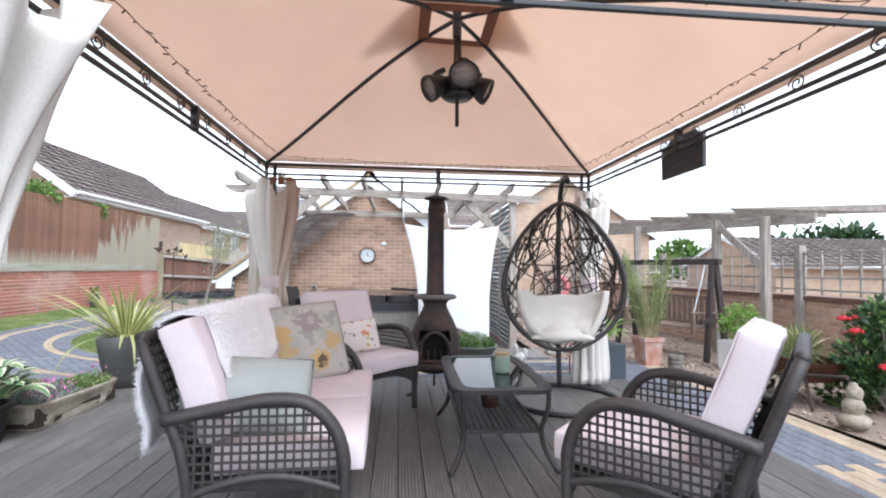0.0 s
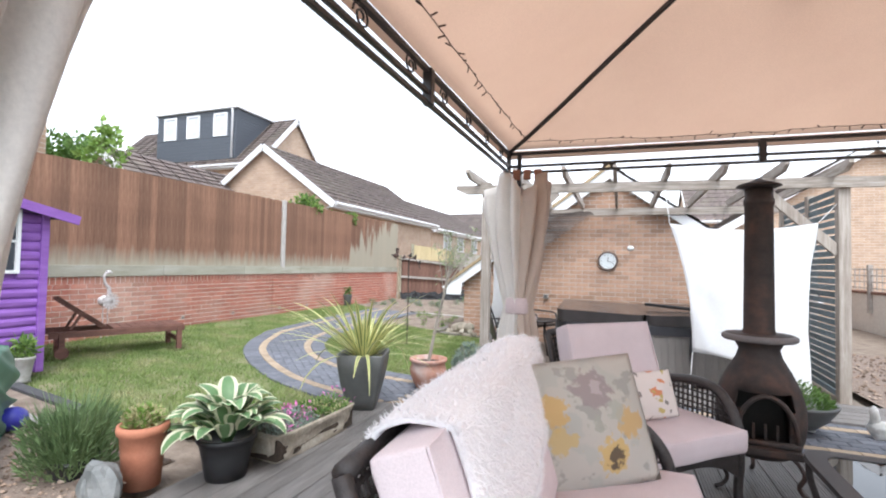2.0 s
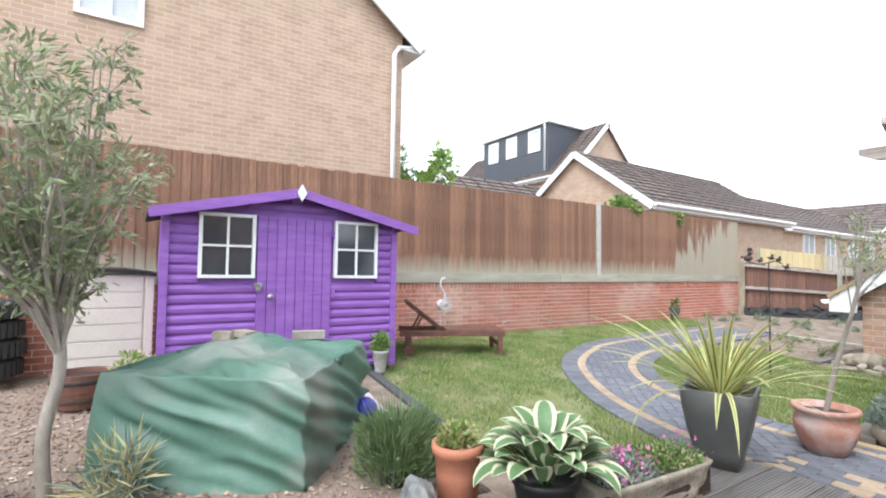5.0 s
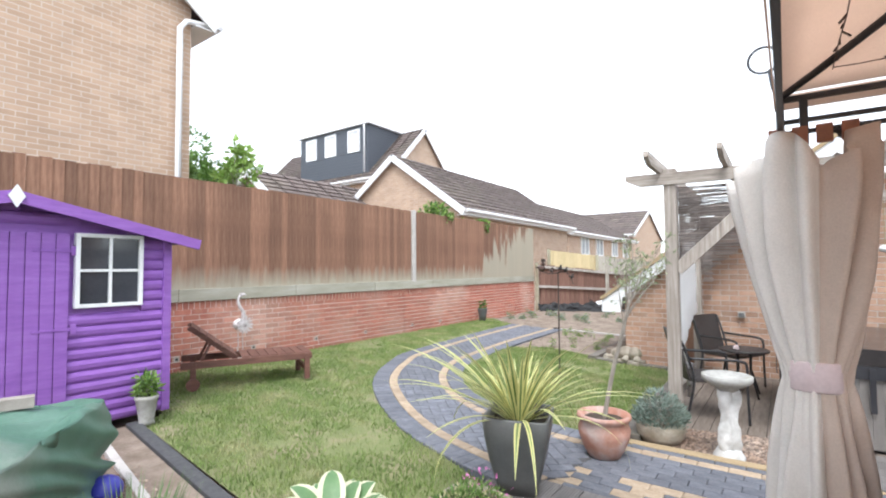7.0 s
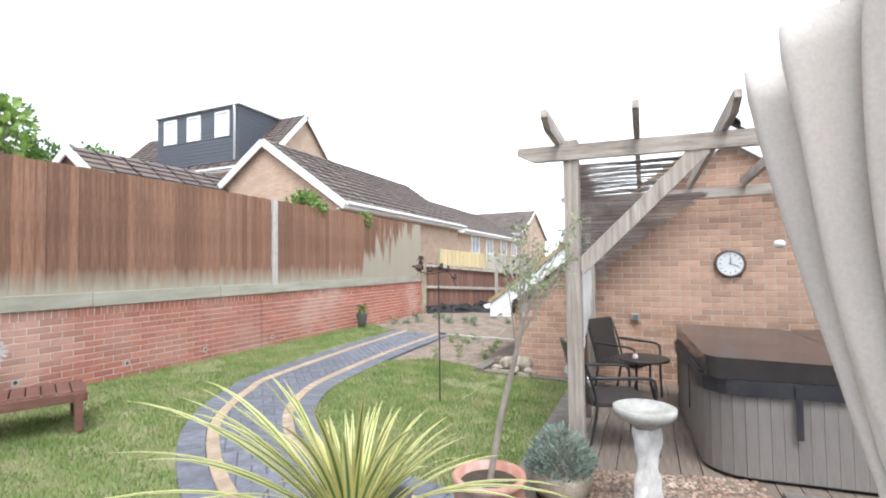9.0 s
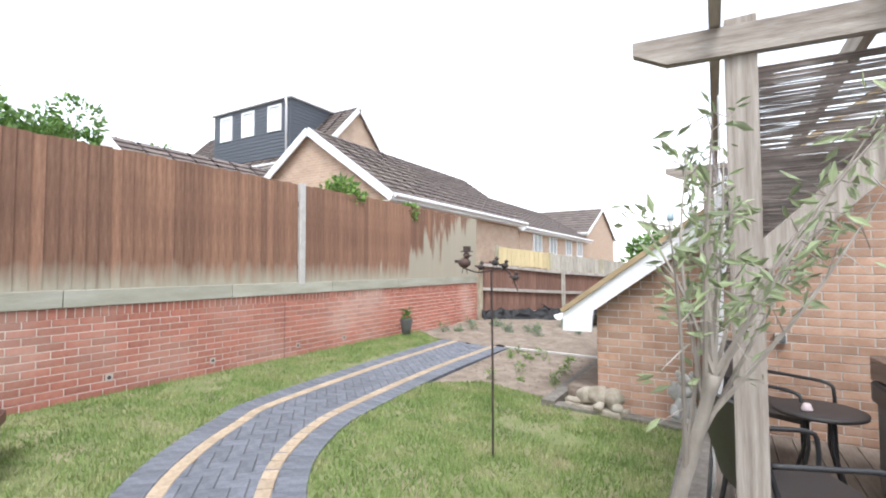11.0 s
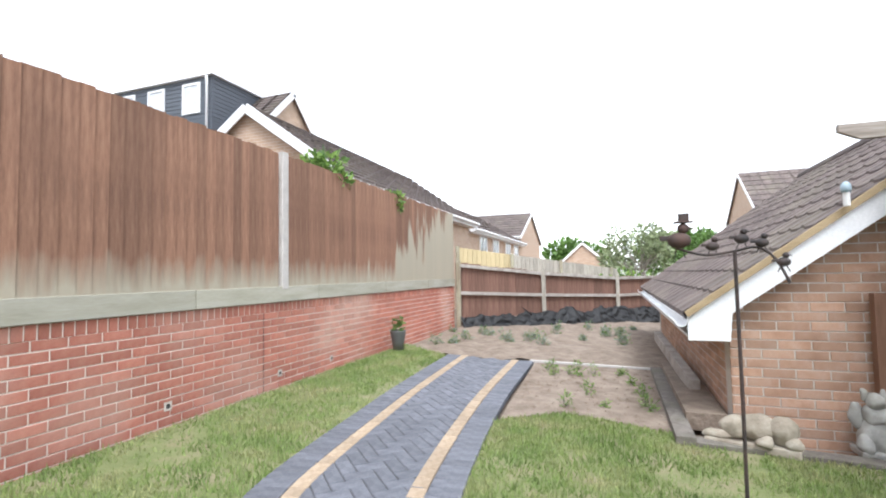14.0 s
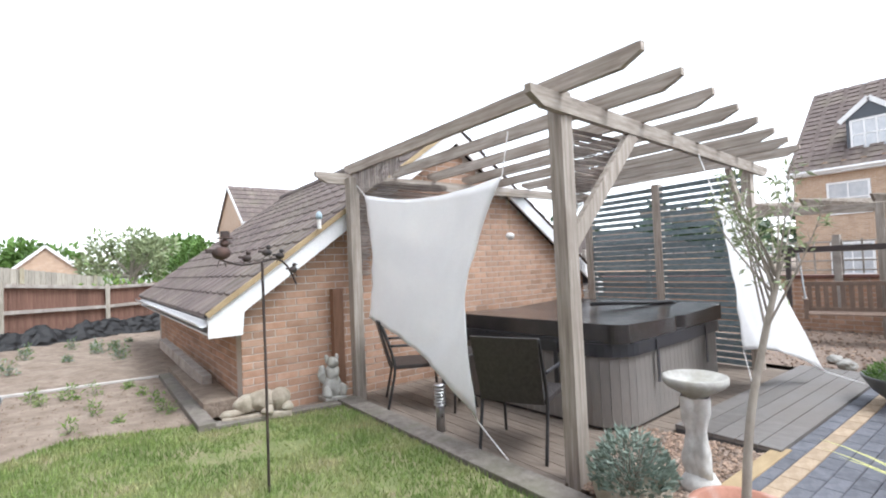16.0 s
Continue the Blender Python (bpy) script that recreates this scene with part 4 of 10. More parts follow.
def gable_house(label, x0, x1, y0, y1, eave, ridge_z, along, overhang=0.3, base=-0.4, brick="house_brick", white_gable=True, courses=16):
    """A brick house with a pitched roof; along: the axis of its ridge."""
    h = thing("house", label, "house")
    bm = bmesh.new()
    box(bm, x0, x1, y0, y1, base, eave)
    xm, ym = (x0 + x1) / 2, (y0 + y1) / 2
    if along == "y":
        for y in (y0, y1):
            bm.faces.new([bm.verts.new(p) for p in ((x0, y, eave), (x1, y, eave), (xm, y, ridge_z - 0.05))])
    else:
        for x in (x0, x1):
            bm.faces.new([bm.verts.new(p) for p in ((x, y0, eave), (x, y1, eave), (x, ym, ridge_z - 0.05))])
    part("wall", bm, brick, h, "buff brick wall")
    o = overhang
    if along == "y":
        k = (ridge_z - eave) / ((x1 - x0) / 2)
        for s, xe in ((-1, x0 - o), (1, x1 + o)):
            e = eave - k * o
            tiled_slope(h, (xm, y0 - 0.15, ridge_z), (xm, y1 + 0.15, ridge_z), (xe, y1 + 0.15, e), (xe, y0 - 0.15, e), courses)
            bm = bmesh.new()
            beam(bm, (xm, y0 - 0.17, ridge_z - 0.1), (xe, y0 - 0.17, e - 0.1), 0.04, 0.22, 0)
            part("bargeboard", bm, "white_paint", h)
            bm = bmesh.new()
            box(bm, min(xe, xe - s * 0.05), max(xe, xe - s * 0.05), y0 - 0.15, y1 + 0.15, e - 0.17, e - 0.0)
            part("fascia", bm, "white_paint", h)
            bm = bmesh.new()
            tube(bm, [(xe + s * 0.06, y0 - 0.15, e - 0.04), (xe + s * 0.06, y1 + 0.15, e - 0.04)], 0.06, 8)
            part("gutter", bm, "white_paint", h)
            bm = bmesh.new()
            box(bm, min(xe, xe - s * o), max(xe, xe - s * o), y0 - 0.15, y1 + 0.15, e - 0.18, e - 0.16)
            part("soffit", bm, "white_paint", h)
    else:
        k = (ridge_z - eave) / ((y1 - y0) / 2)
        for s, ye in ((-1, y0 - o), (1, y1 + o)):
            e = eave - k * o
            tiled_slope(h, (x0 - 0.15, ym, ridge_z), (x1 + 0.15, ym, ridge_z), (x1 + 0.15, ye, e), (x0 - 0.15, ye, e), courses)
            for xb in (x0 - 0.17, x1 + 0.17):
                bm = bmesh.new()
                beam(bm, (xb, ym, ridge_z - 0.1), (xb, ye, e - 0.1), 0.04, 0.22, 0)
                part("bargeboard", bm, "white_paint", h)
            bm = bmesh.new()
            box(bm, x0 - 0.15, x1 + 0.15, min(ye, ye - s * 0.05), max(ye, ye - s * 0.05), e - 0.17, e)
            part("fascia", bm, "white_paint", h)
            bm = bmesh.new()
            tube(bm, [(x0 - 0.15, ye + s * 0.06, e - 0.04), (x1 + 0.15, ye + s * 0.06, e - 0.04)], 0.06, 8)
            part("gutter", bm, "white_paint", h)
            bm = bmesh.new()
            box(bm, x0 - 0.15, x1 + 0.15, min(ye, ye - s * o), max(ye, ye - s * o), e - 0.18, e - 0.16)
            part("soffit", bm, "white_paint", h)
    return h


EAST = Matrix.Rotation(math.pi / 2, 4, "Z")


def downpipe(h, pts, r=0.045):
    bm = bmesh.new()
    tube(bm, pts, r, 10)
    part("downpipe", bm, "white_paint", h, "white plastic downpipe", smooth=True)


def houses():
    # the tall house close behind the fence: gable end towards the garden
    h = gable_house("tall buff brick house whose gable end stands behind the fence", -9.0, -1.3, -12.6, -4.1, 5.75, 8.9, "x", overhang=0.35, courses=20)
    downpipe(h, [(-1.22, -3.68, 5.52), (-1.2, -3.95, 5.40), (-1.2, -4.22, 5.34), (-1.2, -4.32, 5.2), (-1.2, -4.32, 0.0)])
    window(h, "window", -9.02, -8.36, 4.62, 5.75, Matrix.Translation((-1.29, 0, 0)) @ EAST, (1, 1), 0.07, "glass_sky")
    # house with the slate-clad dormer
    h = gable_house("buff brick house with a wide slate-clad dormer", -18.5, -8.2, 8.3, 13.2, 5.95, 8.42, "x", overhang=0.3)
    bm = bmesh.new()
    box(bm, -14.6, -9.6, 8.28, 10.6, 5.98, 8.34)
    dm = part("dormer", bm, "slate_clad", h, "slate-grey clad dormer")
    z = 5.98
    while z < 8.3:
        bm = bmesh.new()
        box(bm, -14.62, -9.58, 8.25, 10.6, z, z + 0.13, 0)
        part("cladding_board", bm, "slate_clad", dm)
        z += 0.15
    bm = bmesh.new()
    box(bm, -14.75, -9.45, 8.12, 10.75, 8.34, 8.47, 0.01)
    part("dormer_roof", bm, "white_paint", dm)
    for x in (-14.2, -12.7, -11.0):
        window(h, "window", x + 0.14, x + 0.81, 7.15, 8.1, Matrix.Translation((0, 8.24, 0)), (0, 0), 0.08, "glass_sky")
    downpipe(h, [(-9.7, 8.1, 8.3), (-9.75, 8.18, 8.1), (-9.75, 8.18, 6.0)])
    window(h, "window", -12.6, -12.0, 4.2, 5.3, Matrix.Translation((0, 8.27, 0)), (1, 1), 0.07)
    # gable house beside it, ridge running away
    h = gable_house("buff brick house with a brown tiled gable roof behind the fence", -7.5, -2.0, 4.75, 14.0, 3.45, 5.4, "y", overhang=0.3, courses=12)
    # row further along
    h = gable_house("buff brick terraced house with white windows", -8.6, -2.4, 15.2, 27.5, 3.35, 5.2, "y", overhang=0.3, courses=10)
    for y in (17.0, 19.5, 22.5, 25.0):
        window(h, "window", y, y + 1.1, 2.1, 3.1, Matrix.Translation((-2.38, 0, 0)) @ EAST, (1, 0), 0.08, "glass_sky")
    h = gable_house("far buff brick house with a hipped brown roof", -11.0, -3.0, 30.0, 40.0, 4.0, 6.2, "x", overhang=0.3, courses=10)
    h = gable_house("small brown-roofed garage between the houses", -9.2, -5.4, 0.75, 7.0, 3.2, 4.56, "y", overhang=0.2, courses=9)
    h = gable_house("distant buff brick house beyond the garden's end", -1.5, 2.5, 45.0, 52.0, 2.4, 4.2, "y", overhang=0.3, courses=8)
    h = gable_house("distant brown-roofed house behind the garage", 12.0, 22.0, 30.0, 38.0, 5.0, 8.0, "x", overhang=0.3, courses=8)


houses()

# ---- pergola over the hot tub ----
P1, P2, P3, P4 = (5.58, -2.89), (5.42, -0.22), (9.48, -2.52), (9.58, -0.2)
FLOOR = PATIO - 0.03


def pergola():
    pg = thing("pergola", "weathered grey timber pergola over the hot tub", "pergola")

    def post(p, top, name="post"):
        bm = bmesh.new()
        box(bm, p[0] - 0.055, p[0] + 0.055, p[1] - 0.055, p[1] + 0.055, -0.3, top, 0.008)
        part(name, bm, "timber_z", pg)
    post(P1, 2.30)
    post(P2, 2.20)
    post(P3, 2.28)
    post((9.56, -1.35), 2.22)
    post(P4, 2.22)

    def wood(name, a, b, w, h):
        """A beam with slanting ends."""
        bm = bmesh.new()
        a, b = Vector(a), Vector(b)
        d = (b - a).normalized()
        s = Vector((-d.y, d.x, 0)) * w / 2
        up = Vector((0, 0, h))
        cut = 0.13
        rows = [a + up * 0.0 + d * cut, b - d * cut, b + up * 0.55, b + up, a + up, a + up * 0.55]
        f = [bm.verts.new(p + s) for p in rows]
        g = [bm.verts.new(p - s) for p in rows]
        bm.faces.new(f)
        bm.faces.new(g[::-1])
        for i in range(6):
            bm.faces.new((f[i], g[i], g[(i + 1) % 6], f[(i + 1) % 6]))
        bmesh.ops.recalc_face_normals(bm, faces=bm.faces[:])
        part(name, bm, "timber_x" if abs(d.x) > 0.7 else "timber_y", pg)
    zb = 2.145
    wood("beam", (5.19, -2.98, zb), (9.95, -2.56, zb), 0.045, 0.115)
    wood("beam", (5.05, -0.12, zb), (9.9, -0.08, zb), 0.045, 0.115)
    n = 8
    for i in range(n):
        t = i / (n - 1)
        x0, x1 = 5.46 + 3.95 * t, 5.50 + 3.85 * t
        y1 = -3.52 + 0.42 * t
        wood("rafter", (x0, -0.0, zb + 0.117), (x1, y1, zb + 0.117), 0.042, 0.105)
    for a, b in (((5.62, -2.90, 1.33), (6.47, -2.86, 2.16)), ((9.44, -2.52, 1.45), (8.7, -2.62, 2.16))):
        bm = bmesh.new()
        beam(bm, a, b, 0.045, 0.11, 0.006)
        part("brace", bm, "timber_z", pg)
    # slatted blue-grey side screen with gaps
    rng = random.Random(3)
    z = -0.12
    i = 0
    while z < 2.2:
        bm = bmesh.new()
        h = 0.062
        beam(bm, (9.49, -2.46, z + rng.uniform(-0.004, 0.004)), (9.57, -0.25, z + rng.uniform(-0.004, 0.004)), 0.016, h, 0.003)
        part("slat", bm, M["slat_blue"], pg)
        z += 0.078 + (0.01 if z > 1.4 else 0)
        i += 1
    return pg


M["slat_blue"] = material("blue_grey_slats", [(0.10, 0.145, 0.165), (0.17, 0.22, 0.24), (0.26, 0.28, 0.28)], 6, (2, 2, 8), rough=0.85, vary=0.2, bump=0.3)
M["reed"] = material("brushwood_reeds", [(0.30, 0.26, 0.235), (0.46, 0.41, 0.38), (0.62, 0.57, 0.54)], 4, rough=0.9, island=0.35, bump=0.2, translucent=0.4)
pergola()


def reeds(name, label, spot, thick, n, seed):
    """Many thin sticks: spot(t) gives the two ends of the stick at t."""
    rng = random.Random(seed)
    th = thing(name, label, "reed screen")
    vs, fs = [], []
    for i in range(n):
        a, b = spot((i + rng.uniform(-0.3, 0.3)) / n, rng)
        a, b = Vector(a), Vector(b)
        r = rng.uniform(0.003, 0.0055) * thick
        d = (b - a).normalized()
        s = d.orthogonal().normalized()
        u = d.cross(s)
        mid = a.lerp(b, rng.uniform(0.3, 0.7)) + Vector((rng.uniform(-1, 1), rng.uniform(-1, 1), rng.uniform(-1, 1))) * 0.008
        k = len(vs)
        for p in (a, mid, b):
            for q in range(3):
                ang = q * 2.094
                vs.append(tuple(p + r * (math.cos(ang) * s + math.sin(ang) * u)))
        for seg in range(2):
            for q in range(3):
                fs.append((k + seg * 3 + q, k + seg * 3 + (q + 1) % 3, k + seg * 3 + 3 + (q + 1) % 3, k + seg * 3 + 3 + q))
    stuff("reeds", vs, fs, "reed", "", th)
    return th


def gable_reeds(t, rng):
    z = 1.30 + 0.92 * t
    x1 = 5.42 + max(0.12, (z - 1.22) / 0.74 + rng.uniform(-0.03, 0.05))
    return (5.40, -0.145 + rng.uniform(-0.012, 0.0), z), (x1, -0.145 + rng.uniform(-0.012, 0.0), z + rng.uniform(-0.01, 0.01))


reeds("reed_screen", "brown brushwood screen hung before the garage bargeboard", gable_reeds, 1.0, 140, 1)


def brace_reeds(t, rng):
    z = 1.42 + 0.72 * t
    x1 = 5.63 + (z - 1.33) * 1.0 + rng.uniform(-0.03, 0.04)
    return (5.63, -2.80 + rng.uniform(-0.008, 0.008), z), (x1, -2.78 + rng.uniform(-0.008, 0.008), z + rng.uniform(-0.012, 0.012))


reeds("reed_screen", "brushwood screen filling the corner above the pergola brace", brace_reeds, 0.85, 170, 2)


def side_reeds(t, rng):
    y = -0.18 - 0.95 * t
    return (5.46, y, 2.265), (5.46, y + rng.uniform(-0.01, 0.01), 2.02 + 0.1 * t + rng.uniform(-0.03, 0.02))


reeds("reed_screen", "short brushwood strip under the pergola beam", side_reeds, 1.0, 80, 3)


def post_reeds(t, rng):
    z = 1.15 + 0.9 * t
    return (5.50, -0.20, z), (5.60 + rng.uniform(0, 0.03), -0.17, z)


reeds("reed_screen", "narrow brushwood strip beside the pergola post", post_reeds, 1.0, 90, 4)


def pergola_floor():
    bm = bmesh.new()
    box(bm, 5.38, 9.6, -2.85, 0.1, -0.35, FLOOR - 0.03)
    fl = tagged(part("pergola_floor", bm, "bedding"), "weathered brown deck under the pergola", "deck", "", "structure")
    me = bpy.data.meshes.new("deck_board")
    b2 = bmesh.new()
    box(b2, 0, 0.14, 0, 2.9, -0.03, 0, 0.004)
    b2.to_mesh(me)
    b2.free()
    me.materials.append(M["deck_brown"])
    x = 5.4
    while x < 9.5:
        share("deck_board", me, fl, Matrix.Translation((x, -2.85, FLOOR)))
        x += 0.146
    # raised walk behind the gravel bed
    bm = bmesh.new()
    box(bm, 6.85, 9.75, -3.56, -2.86, -0.3, DECK - 0.03)
    st = tagged(part("raised_deck", bm, "bedding"), "grey timber walkway one step above the hot tub floor", "deck", "", "structure")
    me = bpy.data.meshes.new("deck_board")
    b2 = bmesh.new()
    box(b2, 0, 2.9, 0, 0.14, -0.03, 0, 0.004)
    b2.to_mesh(me)
    b2.free()
    me.materials.append(M["deck"])
    y = -3.58
    while y < -2.9:
        share("deck_board", me, st, Matrix.Translation((6.85, y, DECK)))
        y += 0.146


M["deck_brown"] = material("brown_deck", [(0.115, 0.09, 0.07), (0.175, 0.14, 0.112), (0.235, 0.195, 0.16)], 4, (8, 1, 8), rough=0.8, vary=0.12)
pergola_floor()

# ---- gazebo ----
AX0, AX1, AY0, AY1 = 6.46, 9.52, -8.60, -5.55
HUB = (8.03, -6.98, 2.70)
CORNER = (9.63, -5.22)  # the corner beside the egg chair stands further out


def gazebo():
    gb = thing("gazebo", "black metal gazebo with a tan fabric canopy and tied curtains", "gazebo")
    def up(c):
        return 0.06 if c == CORNER else 0.0
    for x, y in ((AX0, AY0), (AX0, AY1), (AX1, AY0), CORNER):
        for dx, dy in ((0, 0), (0.075 if x == AX0 else -0.075, 0)) if y > AY0 else ((0, 0),):
            bm = bmesh.new()
            box(bm, x + dx - 0.014, x + dx + 0.014, y + dy - 0.014, y + dy + 0.014, DECK, 2.02 + up((x, y)), 0.003)
            part("post", bm, "black_metal", gb)
    for z, w in ((2.02, 0.022), (1.93, 0.018), (1.885, 0.018)):
        for a, b in (((AX0, AY0), (AX1, AY0)), ((AX1, AY0), CORNER), (CORNER, (AX0, AY1)), ((AX0, AY1), (AX0, AY0))):
            bm = bmesh.new()
            beam(bm, (*a, z + up(a)), (*b, z + up(b)), w, w, 0.003)
            part("rail", bm, "black_metal", gb)
    mids = [((AX0 + AX1) / 2, AY0, 0), ((AX0 + CORNER[0]) / 2, (AY1 + CORNER[1]) / 2, 0.03), (AX0, (AY0 + AY1) / 2, 0), ((AX1 + CORNER[0]) / 2, (AY0 + CORNER[1]) / 2, 0.03)]
    for x, y, lift in mids:
        bm = bmesh.new()
        box(bm, x - 0.02, x + 0.02, y - 0.02, y + 0.02, 1.88 + lift, 2.03 + lift, 0.004)
        part("bracket", bm, "black_metal", gb)
    # scrolls between the rails of the long sides

    def scroll(x, y, along, flip):
        bm = bmesh.new()
        pts = []
        for i in range(26):
            a = i * 0.42
            r = 0.05 - 0.0016 * i
            u, v = flip * (r * math.cos(a)), r * math.sin(a)
            pts.append((x, y + u, 1.975 + v * 0.85) if along == "y" else (x + u, y, 1.975 + v * 0.85))
        tube(bm, pts, 0.004, 5)
        part("scroll", bm, "black_metal", gb)
    for x0, x1, y1 in ((AX0, AX0, AY1), (AX1, CORNER[0], CORNER[1])):
        for k in range(8):
            t = 0.08 + 0.84 * k / 7
            scroll(x0 + (x1 - x0) * t, AY0 + (y1 - AY0) * t, "y", 1 if k % 2 else -1)
    bm = bmesh.new()
    tube(bm, [(AX0 - 0.05 + 0.056 * math.cos(a), AY1 + 0.11, 2.24 + 0.056 * math.sin(a)) for a in (2 * math.pi * k / 24 for k in range(24))], 0.005, 6, closed=True)
    tube(bm, [(AX0, AY1, 2.02), (AX0 - 0.02, AY1 + 0.05, 2.10), (AX0 - 0.03, AY1 + 0.11, 2.19)], 0.009, 6)
    part("corner_scroll", bm, "black_metal", gb, smooth=True)
    # ribs
    corners = [(AX0, AY0), (AX1, AY0), CORNER, (AX0, AY1)]

    def rib(c, t):
        p = Vector((c[0], c[1], 2.03 + up(c))).lerp(Vector(HUB), t)
        p.z += 0.45 * t * (1 - t) * (t - 0.12)
        return p
    for c in corners:
        bm = bmesh.new()
        tube(bm, [rib(c, i / 14) for i in range(15)], 0.014, 8)
        part("rib", bm, "black_metal", gb)
    bm = bmesh.new()
    tube(bm, [(HUB[0], HUB[1], HUB[2] - 0.12), (HUB[0], HUB[1], HUB[2] + 0.06)], 0.03, 10)
    part("hub", bm, "black_metal", gb)
    # canopy: four panels sagging between the ribs, with a vent opening round the hub
    for i in range(4):
        a, b = corners[i], corners[(i + 1) % 4]

        def f(u, v):
            p, q = rib(a, v * 0.86), rib(b, v * 0.86)
            r = p.lerp(q, u)
            r.z += 0.018 - 0.05 * math.sin(math.pi * u) * math.sin(math.pi * min(1, v * 1.1)) + 0.006 * noise.noise((u * 7 + i, v * 6, i))
            return r
        bm = bmesh.new()
        sheet(bm, f, 20, 16, 0.003)
        part("canopy", bm, "canopy", gb, "tan fabric canopy panel", smooth=True)
        # small valance over the rail
        bm = bmesh.new()

        def g(u, v):
            p = Vector((a[0], a[1], 2.045 + up(a))).lerp(Vector((b[0], b[1], 2.045 + up(b))), u)
            out = Vector((p.x - HUB[0], p.y - HUB[1], 0)).normalized() * 0.02
            return p + out - Vector((0, 0, 0.06 * v))
        sheet(bm, g, 20, 2, 0.003)
        part("valance", bm, "canopy", gb)

    def vent(u, v):
        a = 2 * math.pi * u
        r = 0.55 - 0.5 * v
        s = 1 / max(abs(math.cos(a + math.pi / 4)), abs(math.sin(a + math.pi / 4))) * 0.75
        return (HUB[0] + r * s * math.cos(a), HUB[1] + r * s * math.sin(a), HUB[2] + 0.02 + 0.14 * v)
    bm = bmesh.new()
    sheet(bm, vent, 32, 5, 0.003)
    part("vent_canopy", bm, "canopy", gb, smooth=True)
    bm = bmesh.new()
    k = rib(corners[0], 0.86)
    m = Vector((k.x - HUB[0], k.y - HUB[1], 0)).length
    for i in range(4):
        p, q = rib(corners[i], 0.865), rib(corners[(i + 1) % 4], 0.865)
        beam(bm, p + Vector((0, 0, 0.0)), q + Vector((0, 0, 0.0)), 0.07, 0.006, 0)
    part("vent_border", bm, M["rust_fabric"], gb, "rust-brown vent border")
    # fairy lights strung along the canopy's inner edge
    rng = random.Random(12)
    for i in range(4):
        a, b = corners[i], corners[(i + 1) % 4]
        pts = []
        for k in range(40):
            u = k / 39
            p, q = rib(a, 0.10), rib(b, 0.10)
            r = p.lerp(q, u)
            r.z += -0.03 - 0.03 * math.sin(math.pi * u) + rng.uniform(-0.006, 0.006)
            pts.append(r)
        bm = bmesh.new()
        tube(bm, pts, 0.0022, 4)
        for k in range(2, 38):
            d = Vector((rng.uniform(-1, 1), rng.uniform(-1, 1), rng.uniform(-1.0, 0.2))).normalized() * 0.028
            tube(bm, [pts[k], pts[k] + d], [0.003, 0.0035], 4)
        part("light_string", bm, M["dark_wire"], gb, "dark string of unlit fairy lights")


M["rust_fabric"] = material("rust_fabric", [(0.30, 0.13, 0.08), (0.37, 0.17, 0.11)], 3, rough=0.95, translucent=0.2, bump=0.1)
M["dark_wire"] = material("dark_wire", [(0.05, 0.03, 0.025), (0.08, 0.05, 0.04)], 8, rough=0.7, bump=0)
gazebo()


def curtain(x, y, label, seed, phase, lean=(0, 0), tan=True, top_w=0.22, tie=0.95, low_w=None, deep_y=0.6, flare=0.8):
    """A curtain gathered at the waist by a tie, hung from the gazebo rail."""
    cu = thing("curtain", label, "curtain", Matrix.Translation((x, y, 0)))

    def width(z):
        t = abs(z - tie)
        wide = low_w if low_w and z < tie else top_w
        return 0.075 + (wide - 0.075) * min(1, t / (0.75 if z > tie else 0.95)) ** flare

    def make(a0, a1, mat, nm, lb):
        bm = bmesh.new()

        def f(u, v):
            a = a0 + (a1 - a0) * u
            top = 1.87 - 0.16 * abs(math.sin(a * 1.35 + phase + 0.5)) ** 1.5 - 0.04 * noise.noise((a * 3, 0, seed + 3))
            z = top - (top - (DECK + 0.06)) * v
            w = width(z)
            deep = min(1, abs(z - tie) / 0.35)
            fold = 1 + (0.10 + 0.14 * deep) * math.sin(a * 11 + phase + 0.8 * math.sin(z * 1.6)) + 0.07 * math.sin(a * 19 + 1.2 * z) + 0.30 * noise.noise((math.cos(a) * 1.2, math.sin(a) * 1.2 + z * 1.6, seed))
            return (w * fold * math.cos(a) + lean[0] * (z - tie), w * deep_y * fold * math.sin(a) + lean[1] * (z - tie), z)
        sheet(bm, f, 90, 34, 0.004)
        part(nm, bm, mat, cu, lb, smooth=True)
    if tan:
        make(1.7, 4.88, "cream_fabric", "drape", "cream fabric drape")
        make(-1.42, 1.72, "tan_fabric", "drape", "tan fabric drape")
    else:
        make(0, 6.283, "cream_fabric", "drape", "cream fabric drape")
    bm = bmesh.new()
    lathe(bm, [(0.084, tie - 0.055), (0.088, tie - 0.05), (0.086, tie + 0.0), (0.088, tie + 0.05), (0.084, tie + 0.055)], 20)
    bmesh.ops.transform(bm, matrix=Matrix.Diagonal((1.0, 0.75, 1, 1)), verts=bm.verts[:])
    part("tie", bm, M["tie"], cu, "pale pink tie band", smooth=True)
    bm = bmesh.new()
    for k in range(4):
        box(bm, -0.12 + k * 0.075, -0.07 + k * 0.075, -0.012, 0.012, 1.83, 1.90, 0.003)
    part("hanging_loop", bm, "rust_fabric" if tan else "cream_fabric", cu)


